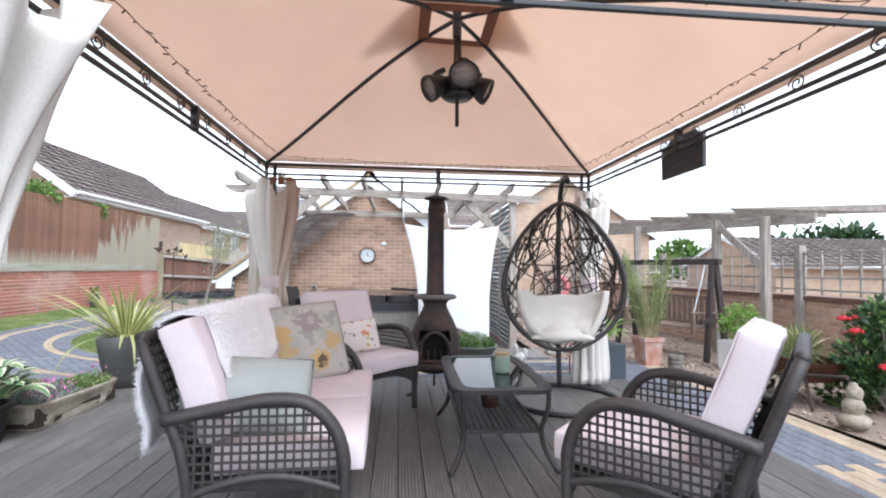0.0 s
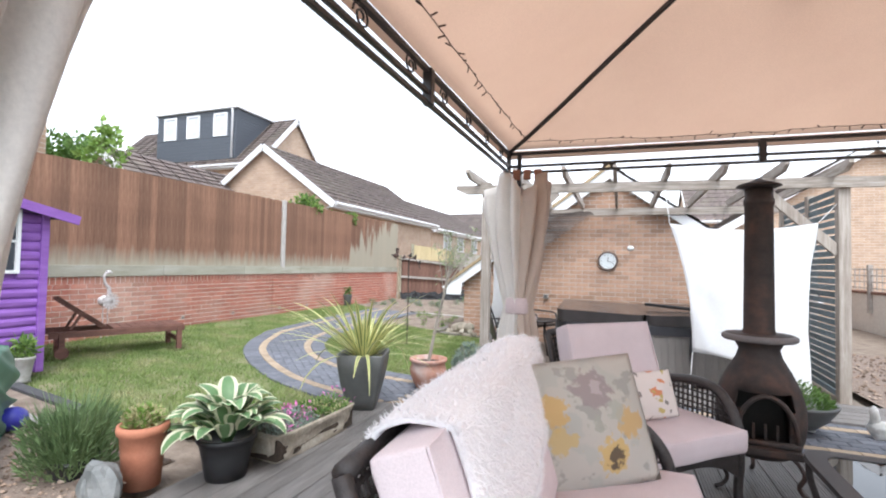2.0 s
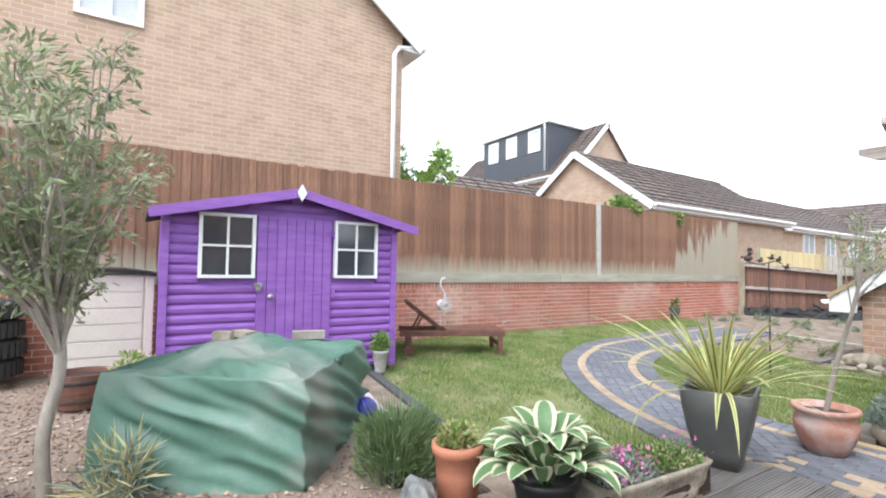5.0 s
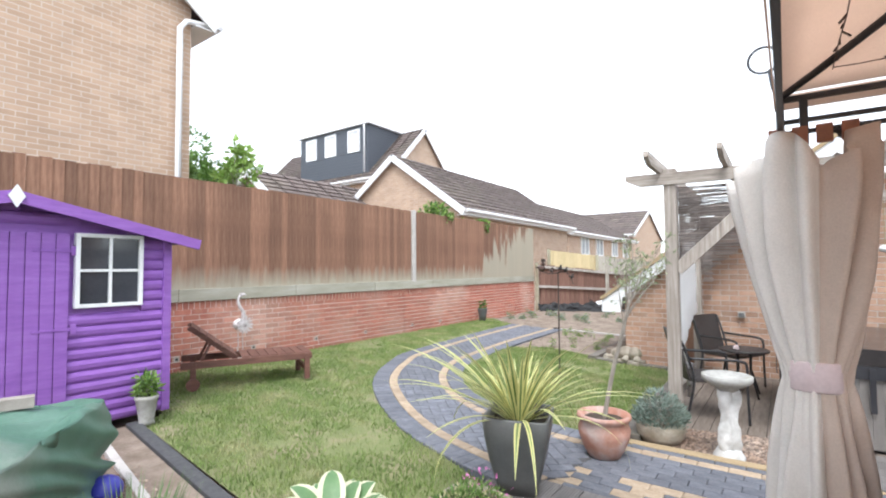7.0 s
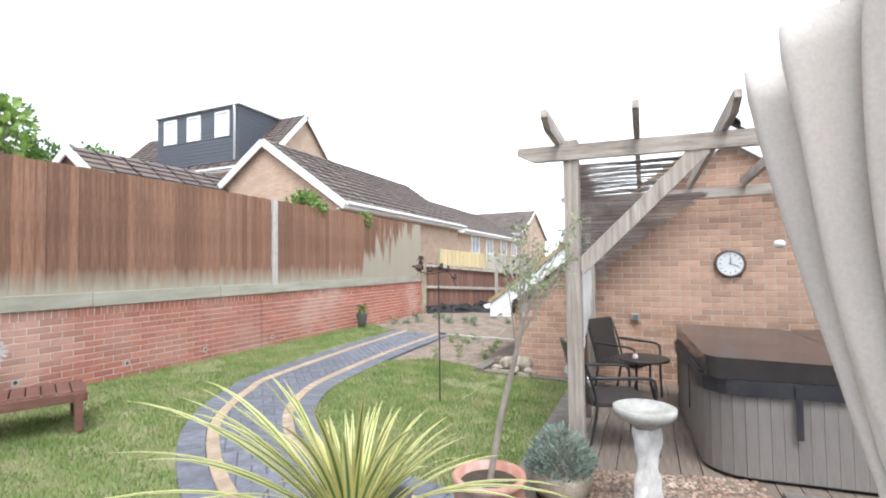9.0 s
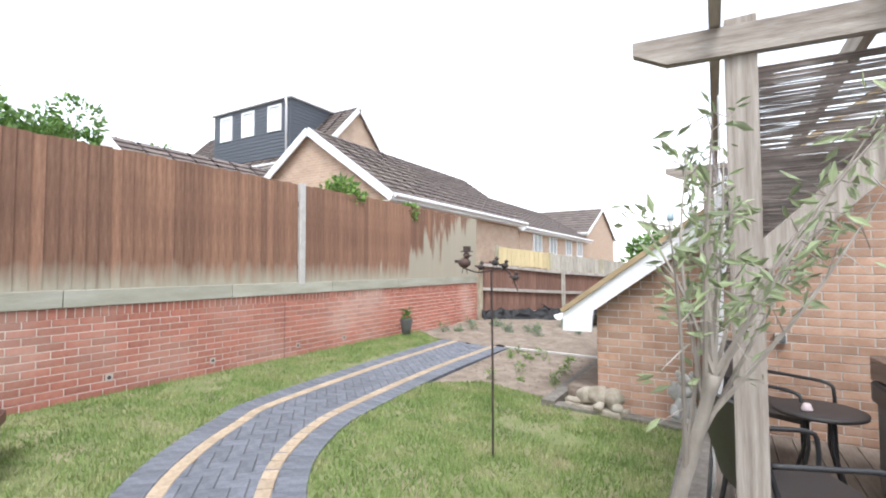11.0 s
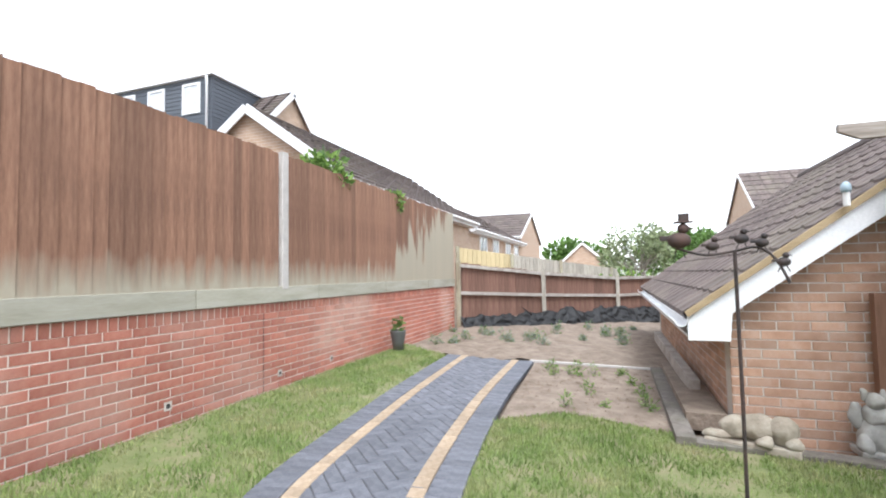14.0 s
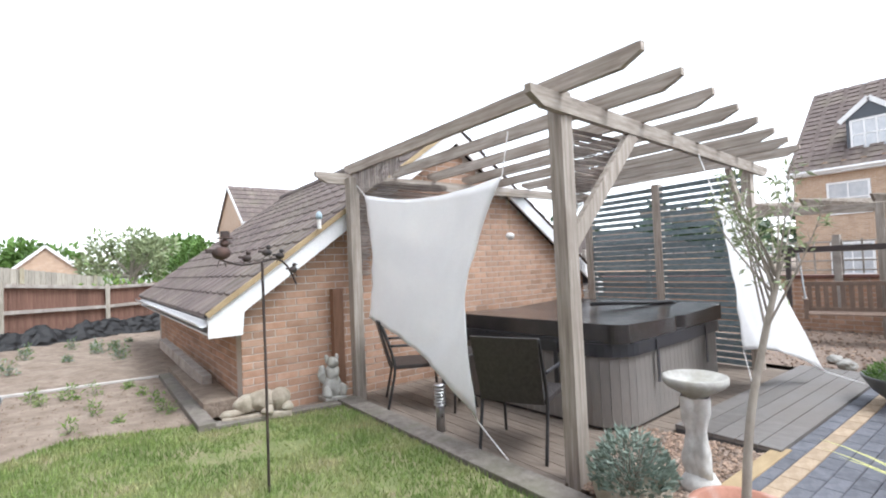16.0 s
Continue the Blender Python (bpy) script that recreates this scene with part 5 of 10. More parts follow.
M["tie"] = material("tie_band", [(0.52, 0.42, 0.42), (0.60, 0.50, 0.50)], 4, rough=0.95, bump=0.2)
curtain(AX0 + 0.08, AY1 - 0.02, "cream and tan curtain tied back at a gazebo post", 1, 0.0, top_w=0.195, low_w=0.18)
curtain(CORNER[0], CORNER[1] - 0.02, "cream curtain tied back at a gazebo post", 2, 1.0, tan=False, top_w=0.16)
curtain(AX0 + 0.06, AY0 - 0.02, "cream curtain tied back at the gazebo post by the sofa", 3, 2.0, tan=False, top_w=0.26, low_w=0.085, deep_y=0.85, tie=1.05, flare=1.7)
curtain(AX1 + 0.1, AY0 - 0.05, "cream curtain at the far gazebo post", 4, 3.0, tan=False, top_w=0.14)


# ---- hot tub ----
def hot_tub():
    tub = thing("hot_tub", "square grey-clad hot tub with a closed black cover", "hot tub", Matrix.Translation((7.45, -1.62, FLOOR - 0.03)) @ Matrix.Rotation(radians(3), 4, "Z"))
    w, d, r = 2.1, 1.95, 0.28

    def rounded(bm, hw, hd, r, z0, z1, seg=7):
        ring = []
        for cx, cy, a0 in ((hw - r, hd - r, 0), (-hw + r, hd - r, 90), (-hw + r, -hd + r, 180), (hw - r, -hd + r, 270)):
            for k in range(seg + 1):
                a = radians(a0 + 90 * k / seg)
                ring.append((cx + r * math.cos(a), cy + r * math.sin(a)))
        lo = [bm.verts.new((x, y, z0)) for x, y in ring]
        hi = [bm.verts.new((x, y, z1)) for x, y in ring]
        n = len(ring)
        for i in range(n):
            bm.faces.new((lo[i], lo[(i + 1) % n], hi[(i + 1) % n], hi[i]))
        bm.faces.new(hi)
        bm.faces.new(lo[::-1])
        return bm
    part("plinth", rounded(bmesh.new(), w / 2 - 0.03, d / 2 - 0.03, r, 0, 0.06), "black_metal", tub)
    part("cabinet", rounded(bmesh.new(), w / 2 - 0.012, d / 2 - 0.012, r, 0.05, 0.70), "felt", tub)
    # cladding slats round the cabinet
    hw, hd = w / 2, d / 2
    per = []
    for k in range(400):
        s = k / 400
        # walk round the rounded rectangle
        straight = (2 * (hw - r), 2 * (hd - r))
        arc = math.pi / 2 * r
        total = 2 * sum(straight) + 4 * arc
        q = s * total
        segs = [((hw, -hd + r), (0, 1), straight[1]), ("arc", (hw - r, hd - r), 0), ((hw - r, hd), (-1, 0), straight[0]), ("arc", (-hw + r, hd - r), 90),
                ((-hw, hd - r), (0, -1), straight[1]), ("arc", (-hw + r, -hd + r), 180), ((-hw + r, -hd), (1, 0), straight[0]), ("arc", (hw - r, -hd + r), 270)]
        for sg in segs:
            ln = arc if sg[0] == "arc" else sg[2]
            if q <= ln:
                if sg[0] == "arc":
                    a = radians(sg[2]) + q / r
                    per.append((sg[1][0] + r * math.cos(a), sg[1][1] + r * math.sin(a), a))
                else:
                    per.append((sg[0][0] + sg[1][0] * q, sg[0][1] + sg[1][1] * q, math.atan2(sg[1][1], sg[1][0]) - math.pi / 2))
                break
            q -= ln
    step = 4
    b2 = bmesh.new()
    ln = total / (400 / step)
    box(b2, -0.006, 0.006, -ln / 2 + 0.001, ln / 2 - 0.001, 0.06, 0.70, 0.0015)
    me = bpy.data.meshes.new("cladding_slat")
    b2.to_mesh(me)
    b2.free()
    me.materials.append(M["tub_clad"])
    for k in range(0, 400, step):
        x, y, a = per[min(k, len(per) - 1)]
        share("cladding_slat", me, tub, Matrix.Translation((x, y, 0)) @ Matrix.Rotation(a, 4, "Z"))
    part("shell_rim", rounded(bmesh.new(), w / 2 + 0.02, d / 2 + 0.02, r, 0.70, 0.75), "black_metal", tub)
    # folding cover in two halves with a skirt
    for s in (-1, 1):
        bm = rounded(bmesh.new(), w / 4 - 0.004, d / 2 + 0.03, 0.12, 0.74, 0.86)
        for v in bm.verts:
            if v.co.z > 0.8:
                v.co.z += 0.035 * (1 - abs(v.co.x * -s + 0.0 + (w / 4)) / (w / 2))
        bmesh.ops.translate(bm, vec=(s * w / 4, 0, 0), verts=bm.verts[:])
        part("cover_half", bm, M["vinyl"], tub, "grey-brown vinyl cover half")
    part("skirt", rounded(bmesh.new(), w / 2 + 0.03, d / 2 + 0.035, r, 0.63, 0.735), M["vinyl_black"], tub, "black vinyl cover skirt")
    for x, y in ((-0.5, -d / 2 - 0.045), (0.5, -d / 2 - 0.045), (-w / 2 - 0.04, 0.4), (-w / 2 - 0.04, -0.4)):
        bm = bmesh.new()
        box(bm, x - 0.02, x + 0.02, y - 0.004, y + 0.004, 0.36, 0.72, 0.002) if abs(y) > 0.9 else box(bm, x - 0.004, x + 0.004, y - 0.02, y + 0.02, 0.36, 0.72, 0.002)
        part("strap", bm, M["vinyl_black"], tub)
    bm = bmesh.new()
    tube(bm, [(1.1, -0.6, 0.45), (1.12, -0.6, 0.70), (1.1, -0.58, 0.84), (0.9, -0.5, 0.9), (0.1, 0.0, 0.93)], 0.022, 10)
    part("cover_lifter", bm, "black_metal", tub, "black cover lifter arm", smooth=True)
    bm = bmesh.new()
    box(bm, 1.07, 1.16, -0.72, -0.48, 0.42, 0.5, 0.01)
    part("lifter_bracket", bm, "black_metal", tub)


M["tub_clad"] = material("grey_cladding", [(0.17, 0.155, 0.142), (0.23, 0.21, 0.195)], 5, (4, 4, 0.6), rough=0.7, vary=0.06, bump=0.2)
M["vinyl"] = material("cover_vinyl", [(0.028, 0.025, 0.025), (0.045, 0.039, 0.038)], 3, rough=0.2, bump=0.08)
M["vinyl_black"] = material("black_vinyl", [(0.02, 0.02, 0.024), (0.04, 0.04, 0.045)], 6, rough=0.35, bump=0.2)
hot_tub()


# ---- shed ----
def shed():
    sx, y0, y1, base = 1.62, -8.08, -5.69, 0.04
    sh = thing("garden_shed", "purple painted wooden playhouse shed with white windows", "shed", Matrix.Translation((sx, 0, 0)))
    depth, eave, rz, ym = 1.25, 1.66, 1.93, -6.86

    def roofz(y):
        return rz - (rz - eave) * (abs(y - ym) / ((y1 - ym) if y > ym else (ym - y0)))
    bm = bmesh.new()
    prof = [(y0 + 0.02, base), (y1 - 0.02, base), (y1 - 0.02, eave - 0.02), (ym, rz - 0.02), (y0 + 0.02, eave - 0.02)]
    a = [bm.verts.new((-0.03, y, z)) for y, z in prof]
    b = [bm.verts.new((-depth, y, z)) for y, z in prof]
    bm.faces.new(a)
    bm.faces.new(b[::-1])
    for i in range(5):
        bm.faces.new((a[i], b[i], b[(i + 1) % 5], a[(i + 1) % 5]))
    bmesh.ops.recalc_face_normals(bm, faces=bm.faces[:])
    part("wall", bm, "purple", sh)

    def log(bm, a, b, r):
        tube(bm, [a, b], r, 10)
    openings = [(-7.78, -7.27, 1.05, 1.68), (-6.44, -5.93, 1.05, 1.68), (-7.25, -6.48, 0.0, 1.68)]
    z = base + 0.05
    while z < rz - 0.04:
        spans = [(y0 + 0.03, y1 - 0.03)]
        for oy0, oy1, oz0, oz1 in openings:
            if oz0 < z + 0.045 and z - 0.045 < oz1:
                spans = [q for s in spans for q in ((s[0], min(s[1], oy0)), (max(s[0], oy1), s[1])) if q[1] - q[0] > 0.01]
        for s0, s1 in spans:
            while s0 < s1 and roofz(s0) < z + 0.03:
                s0 += 0.02
            while s1 > s0 and roofz(s1) < z + 0.03:
                s1 -= 0.02
            if s1 - s0 > 0.05:
                bm = bmesh.new()
                log(bm, (-0.045, s0, z), (-0.045, s1, z), 0.0535)
                bmesh.ops.scale(bm, vec=(0.8, 1, 1), verts=bm.verts[:])
                part("log_board", bm, "purple", sh, smooth=False)
        for yy, s in ((y1 - 0.03, 1),):
            if z < eave - 0.03:
                bm = bmesh.new()
                log(bm, (-0.03, yy - 0.02, z), (-depth + 0.03, yy - 0.02, z), 0.05)
                part("log_board", bm, "purple", sh)
        z += 0.0945
    for yy in (y0 + 0.02, y1 - 0.02):
        bm = bmesh.new()
        box(bm, -0.04, 0.025, yy - 0.035, yy + 0.035, base, eave - 0.01, 0.004)
        part("corner_trim", bm, "purple", sh)
    # door of vertical boards, with hinges, bolt and knob
    bm = bmesh.new()
    box(bm, -0.02, 0.004, -7.25, -6.48, base + 0.03, 1.68)
    door = part("door", bm, "purple", sh, "purple ledged board door, shut")
    k = 8
    for i in range(k):
        bm = bmesh.new()
        wd = 0.77 / k
        box(bm, 0.004, 0.022, -7.25 + i * wd + 0.003, -7.25 + (i + 1) * wd - 0.003, base + 0.03, 1.67, 0.004)
        part("board", bm, "purple", door)
    bm = bmesh.new()
    lathe(bm, [(0.012, 0), (0.012, 0.02), (0.03, 0.025), (0.033, 0.045), (0.02, 0.06)], 14)
    bmesh.ops.transform(bm, matrix=Matrix.Translation((0.022, -7.12, 0.86)) @ Matrix.Rotation(math.pi / 2, 4, "Y"), verts=bm.verts[:])
    part("knob", bm, M["steel"], door, "round chrome knob", smooth=True)
    bm = bmesh.new()
    box(bm, 0.022, 0.05, -7.28, -7.20, 0.95, 1.0, 0.006)
    box(bm, 0.03, 0.05, -7.26, -7.21, 0.91, 0.95, 0.006)
    part("padlock", bm, M["steel"], door, "steel bolt with a padlock")
    for z in (1.53, 0.88):
        bm = bmesh.new()
        box(bm, 0.022, 0.028, -6.72, -6.44, z - 0.012, z + 0.012, 0.002)
        box(bm, 0.018, 0.03, -6.47, -6.43, z - 0.04, z + 0.04, 0.002)
        part("hinge", bm, "purple", door)
    for a0, a1 in ((-7.75, -7.30), (-6.41, -5.96)):
        window(sh, "window", a0, a1, 1.08, 1.65, Matrix.Translation((0.0, 0, 0)) @ EAST, (1, 1), 0.032)
    # roof
    for s, ye in ((-1, y0 - 0.12), (1, y1 + 0.22)):
        zr = roofz(y0) if s < 0 else roofz(y1)
        ze = rz + 0.03 - (rz - eave) / ((ym - y0) if s < 0 else (y1 - ym)) * abs(ye - ym)
        bm = bmesh.new()
        beam(bm, (-depth / 2 + 0.05, ym, rz + 0.03), (-depth / 2 + 0.05, ye, ze), depth + 0.2, 0.02, 0)
        part("roof", bm, "felt", sh, "black felt roof")
        bm = bmesh.new()
        beam(bm, (0.155, ym, rz + 0.0), (0.155, ye, ze - 0.03), 0.02, 0.095, 0.004)
        part("bargeboard", bm, "purple", sh)
    bm = bmesh.new()
    vs = [(0, -0.07, 0), (0, 0, -0.13), (0, 0.07, 0), (0, 0, 0.13)]
    bmesh.ops.create_cube(bm, size=1)
    bmesh.ops.transform(bm, matrix=Matrix.Translation((0.178, ym, rz + 0.0)) @ Matrix.Diagonal((1, 0.62, 1.1, 1)) @ Matrix.Rotation(math.pi / 4, 4, "X") @ Matrix.Diagonal((0.018, 0.115, 0.115, 1)), verts=bm.verts[:])
    part("finial", bm, "white_paint", sh, "white diamond finial")


M["steel"] = material("steel", [(0.45, 0.45, 0.46), (0.55, 0.55, 0.56)], 10, rough=0.3, metal=1.0, bump=0.05)
shed()

# ---- woven garden furniture ----
def lattice(bm, f, nu, nv, r=0.006, keep=None):
    """Woven strips over a surface f(u, v); keep(u, v) trims it."""
    for n, m, swap in ((nu, nv * 3, False), (nv, nu * 3, True)):
        for i in range(n + 1):
            run = []
            for j in range(m + 1):
                u, v = (i / n, j / m) if not swap else (j / m, i / n)
                if keep is None or keep(u, v):
                    run.append(f(u, v))
                elif len(run) > 1:
                    tube(bm, run, r, 4)
                    run = []
                else:
                    run = []
            if len(run) > 1:
                tube(bm, run, r, 4)
    return bm


def woven_seat(name, label, width, m, group):
    """Rattan armchair or sofa: faces local +x, width along y between the arms, origin on the deck."""
    ch = thing(name, label, "sofa" if width > 1 else "armchair", m, group)
    hw = width / 2
    top = [(-0.375, 0.605), (-0.147, 0.650), (0.022, 0.675), (0.163, 0.655), (0.258, 0.565), (0.300, 0.448), (0.307, 0.296), (0.297, 0.15), (0.305, 0.0)]
    rear = [(-0.33, 0.0), (-0.285, 0.18), (-0.282, 0.32), (-0.31, 0.48), (-0.355, 0.605)]

    def arch(x):
        return 0.315 + 0.065 * math.sin(math.pi * min(1, max(0, (x + 0.285) / 0.59)))
    for s in (-1, 1):
        y = s * hw
        pts = [(p.x, y, p.y) for p in smooth_line(top, 40)]
        bm = bmesh.new()
        tube(bm, pts, [0.027 if p[2] > 0.4 else 0.022 for p in pts], 10)
        bmesh.ops.scale(bm, vec=(1, 1.25, 1), space=Matrix.Translation((0, -y, 0)), verts=bm.verts[:])
        part("arm_rail", bm, "rattan", ch, smooth=True)
        bm = bmesh.new()
        back_leg = [(p.x, y, p.y) for p in smooth_line(rear, 20)]
        tube(bm, back_leg, 0.022, 8)
        part("leg", bm, "rattan", ch, smooth=True)
        bm = bmesh.new()
        tube(bm, [(-0.285 + 0.59 * k / 20, y, arch(-0.285 + 0.59 * k / 20)) for k in range(21)], 0.017, 8)
        part("lower_rail", bm, "rattan", ch, smooth=True)

        def height(x):
            best = 0.0
            for a, b in zip(pts, pts[1:]):
                if min(a[0], b[0]) <= x <= max(a[0], b[0]) + 1e-6 and a[2] > 0.28:
                    t = (x - a[0]) / (b[0] - a[0] + 1e-9)
                    best = max(best, a[2] + (b[2] - a[2]) * min(max(t, 0), 1))
            return best

        def rear_edge(z):
            return -0.282 - 0.075 * max(0.0, (z - 0.32) / 0.285)

        def f(u, v):
            return (-0.36 + 0.67 * u, y, 0.30 + 0.38 * v)
        bm = bmesh.new()
        lattice(bm, f, 20, 11, 0.0062, lambda u, v: arch(-0.36 + 0.67 * u) < 0.30 + 0.38 * v < height(-0.36 + 0.67 * u) and -0.36 + 0.67 * u > rear_edge(0.30 + 0.38 * v))
        part("side_weave", bm, "rattan", ch, "open dark lattice weave")

    # back frame and weave
    def back(u, v):
        return (-0.285 - 0.20 * v, -hw + 0.035 + (width - 0.07) * u, 0.36 + 0.55 * v + 0.025 * math.sin(math.pi * u) * v)
    bm = bmesh.new()
    lattice(bm, back, int(width / 0.04), 15, 0.0075)
    part("back_weave", bm, "rattan", ch)
    bm = bmesh.new()
    tube(bm, [back(i / 16, 1.0) for i in range(17)], 0.024, 8)
    tube(bm, [back(0, i / 4) for i in range(5)], 0.022, 8)
    tube(bm, [back(1, i / 4) for i in range(5)], 0.022, 8)
    part("back_frame", bm, "rattan", ch, smooth=True)
    bm = bmesh.new()
    box(bm, -0.30, 0.30, -hw + 0.02, hw - 0.02, 0.315, 0.368, 0.012)
    part("seat_frame", bm, "rattan", ch)
    bm = bmesh.new()

    def apron(u, v):
        return (0.305, -hw + 0.02 + (width - 0.04) * u, 0.368 - (0.055 + 0.10 * abs(2 * u - 1) ** 2.5) * v)
    sheet(bm, apron, 24, 3, 0.012)
    part("apron", bm, "rattan", ch)
    n = 2 if width > 1 else 1
    for k in range(n):
        w = (width - 0.07) / n
        cy = -hw + 0.035 + w * (k + 0.5)

        def soften(bm, along, amount, seed):
            bmesh.ops.subdivide_edges(bm, edges=bm.edges[:], cuts=2, use_grid_fill=True)
            for v in bm.verts:
                v.co += along * amount * noise.noise(v.co * 6 + Vector((seed, 0, 0)))
        bm = bmesh.new()
        box(bm, -0.22, 0.385, cy - w / 2 + 0.004, cy + w / 2 - 0.004, 0.37, 0.495, 0.03)
        soften(bm, Vector((0.3, 0, 1)), 0.012, k)
        seat = part("seat_cushion", bm, "cushion", ch, "lilac-grey seat cushion", smooth=True)
        bm = bmesh.new()
        tube(bm, [(-0.2, cy - w / 2 + 0.012, 0.489), (0.372, cy - w / 2 + 0.012, 0.489), (0.378, cy + w / 2 - 0.012, 0.489), (-0.2, cy + w / 2 - 0.012, 0.489)], 0.0045, 5)
        part("piping", bm, "cushion", seat)
        bm = bmesh.new()
        mm = Matrix.Translation((-0.285, cy, 0.735)) @ Matrix.Rotation(radians(-20), 4, "Y")
        box(bm, -0.07, 0.07, -w / 2 + 0.006, w / 2 - 0.006, -0.25, 0.25, 0.03, mm)
        soften(bm, Vector((1, 0, 0.3)), 0.014, k + 5)
        cushion = part("back_cushion", bm, "cushion", ch, "lilac-grey back cushion", smooth=True)
        bm = bmesh.new()
        tube(bm, [mm @ Vector(p) for p in ((0.064, -w / 2 + 0.012, -0.24), (0.066, -w / 2 + 0.012, 0.242), (0.066, w / 2 - 0.012, 0.242), (0.064, w / 2 - 0.012, -0.24))], 0.0045, 5)
        part("piping", bm, "cushion", cushion)
    return ch


SOFA = Matrix.Translation((7.144, -7.323, DECK)) @ Matrix.Rotation(radians(2), 4, "Z")
woven_seat("garden_sofa", "dark rattan two-seat sofa with lilac-grey cushions on the deck", 1.44, SOFA, "")
ARM = Matrix.Translation((7.35, -5.86, DECK)) @ Matrix.Rotation(radians(-47), 4, "Z")
woven_seat("garden_armchair", "dark rattan armchair with lilac-grey cushions beside the stove", 0.74, ARM, "woven armchairs")
ARM2 = Matrix.Translation((8.86, -7.96, DECK)) @ Matrix.Rotation(radians(137), 4, "Z")
woven_seat("garden_armchair", "dark rattan armchair with lilac-grey cushions facing the table", 0.74, ARM2, "woven armchairs")


def patterned(name, base, spots, scale, seed, discs=()):
    """Cloth with blotches of print, and ragged round motifs (x, y, radius, colour)."""
    m = bpy.data.materials.new(name)
    m.use_nodes = True
    N, L = m.node_tree.nodes, m.node_tree.links
    bs = N["Principled BSDF"]
    bs.inputs["Roughness"].default_value = 0.95
    tc = N.new("ShaderNodeTexCoord")
    col = None
    for i, (c, lo, hi) in enumerate(spots):
        mp = N.new("ShaderNodeMapping")
        mp.inputs["Location"].default_value = (seed + i * 3.1, i * 1.7, 0)
        L.new(tc.outputs["Object"], mp.inputs["Vector"])
        ns = N.new("ShaderNodeTexNoise")
        ns.inputs["Scale"].default_value, ns.inputs["Detail"].default_value = scale * (1 + 0.5 * i), 3
        L.new(mp.outputs[0], ns.inputs["Vector"])
        mr = N.new("ShaderNodeMapRange")
        mr.inputs["From Min"].default_value, mr.inputs["From Max"].default_value = lo, hi
        L.new(ns.outputs["Fac"], mr.inputs["Value"])
        mx = N.new("ShaderNodeMixRGB")
        L.new(mr.outputs[0], mx.inputs["Fac"])
        if col is None:
            mx.inputs["Color1"].default_value = (*base, 1)
        else:
            L.new(col, mx.inputs["Color1"])
        mx.inputs["Color2"].default_value = (*c, 1)
        col = mx.outputs[0]
    for x, y, r, c in discs:
        far, ns, add, mr, mx = (N.new("ShaderNode" + k) for k in ("VectorMath", "TexNoise", "Math", "MapRange", "MixRGB"))
        flat = N.new("ShaderNodeVectorMath")
        flat.operation = "MULTIPLY"
        flat.inputs[1].default_value = (1, 1, 0)
        L.new(tc.outputs["Object"], flat.inputs[0])
        far.operation = "DISTANCE"
        far.inputs[1].default_value = (x, y, 0)
        L.new(flat.outputs[0], far.inputs[0])
        ns.inputs["Scale"].default_value, ns.inputs["Detail"].default_value = 26, 4
        L.new(tc.outputs["Object"], ns.inputs["Vector"])
        add.operation = "MULTIPLY_ADD"
        add.inputs[1].default_value = 0.14
        L.new(ns.outputs["Fac"], add.inputs[0])
        L.new(far.outputs["Value"], add.inputs[2])
        mr.inputs["From Min"].default_value, mr.inputs["From Max"].default_value = r + 0.062, r + 0.076
        mr.inputs["To Min"].default_value, mr.inputs["To Max"].default_value = 0.85, 0.0
        L.new(add.outputs[0], mr.inputs["Value"])
        L.new(mr.outputs[0], mx.inputs["Fac"])
        L.new(col, mx.inputs["Color1"])
        mx.inputs["Color2"].default_value = (*c, 1)
        col = mx.outputs[0]
    L.new(col, bs.inputs["Base Color"])
    return m


M["print_flower"] = patterned("flower_print", (0.44, 0.415, 0.37), [((0.40, 0.39, 0.35), 0.52, 0.57), ((0.32, 0.31, 0.28), 0.60, 0.64)], 7, 2.0,
                              [(0.02, 0.12, 0.075, (0.27, 0.22, 0.22)), (0.03, 0.13, 0.03, (0.42, 0.36, 0.36)), (-0.17, 0.06, 0.055, (0.52, 0.34, 0.12)), (-0.15, -0.06, 0.05, (0.50, 0.37, 0.16)), (0.15, -0.02, 0.06, (0.50, 0.33, 0.13)),
                               (0.05, -0.13, 0.065, (0.53, 0.36, 0.12)), (0.06, -0.14, 0.03, (0.05, 0.04, 0.04)), (0.10, 0.02, 0.035, (0.36, 0.36, 0.31)), (0.0, -0.02, 0.03, (0.33, 0.33, 0.28))])
M["print_small"] = patterned("bird_print", (0.68, 0.62, 0.58), [((0.62, 0.24, 0.12), 0.58, 0.60), ((0.50, 0.40, 0.15), 0.62, 0.64), ((0.25, 0.22, 0.2), 0.66, 0.67)], 9, 5.0)
M["sage"] = material("sage_cloth", [(0.31, 0.325, 0.305), (0.37, 0.385, 0.365)], 3, rough=0.95, bump=0.2, fine=200)


def scatter_cushion(label, mat, w, h, t, m, seed, trim=None):
    c = thing("scatter_cushion", label, "cushion", m, "")
    bm = bmesh.new()
    pillow(bm, w, h, t, Matrix.Identity(4), 18, 0.75, 0.012, seed)
    part("cover", bm, mat, c, smooth=True)
    if trim:
        bm = bmesh.new()
        e = 0.97
        ring = [Vector((w / 2 * e * a, h / 2 * e * b, 0.004 * math.sin(7 * k))) for k, (a, b) in enumerate(((-1, -1), (0, -0.99), (1, -1), (0.99, 0), (1, 1), (0, 0.99), (-1, 1), (-0.99, 0)))]
        tube(bm, ring, 0.006, 5, closed=True)
        part("piping", bm, trim, c, "dark piping")


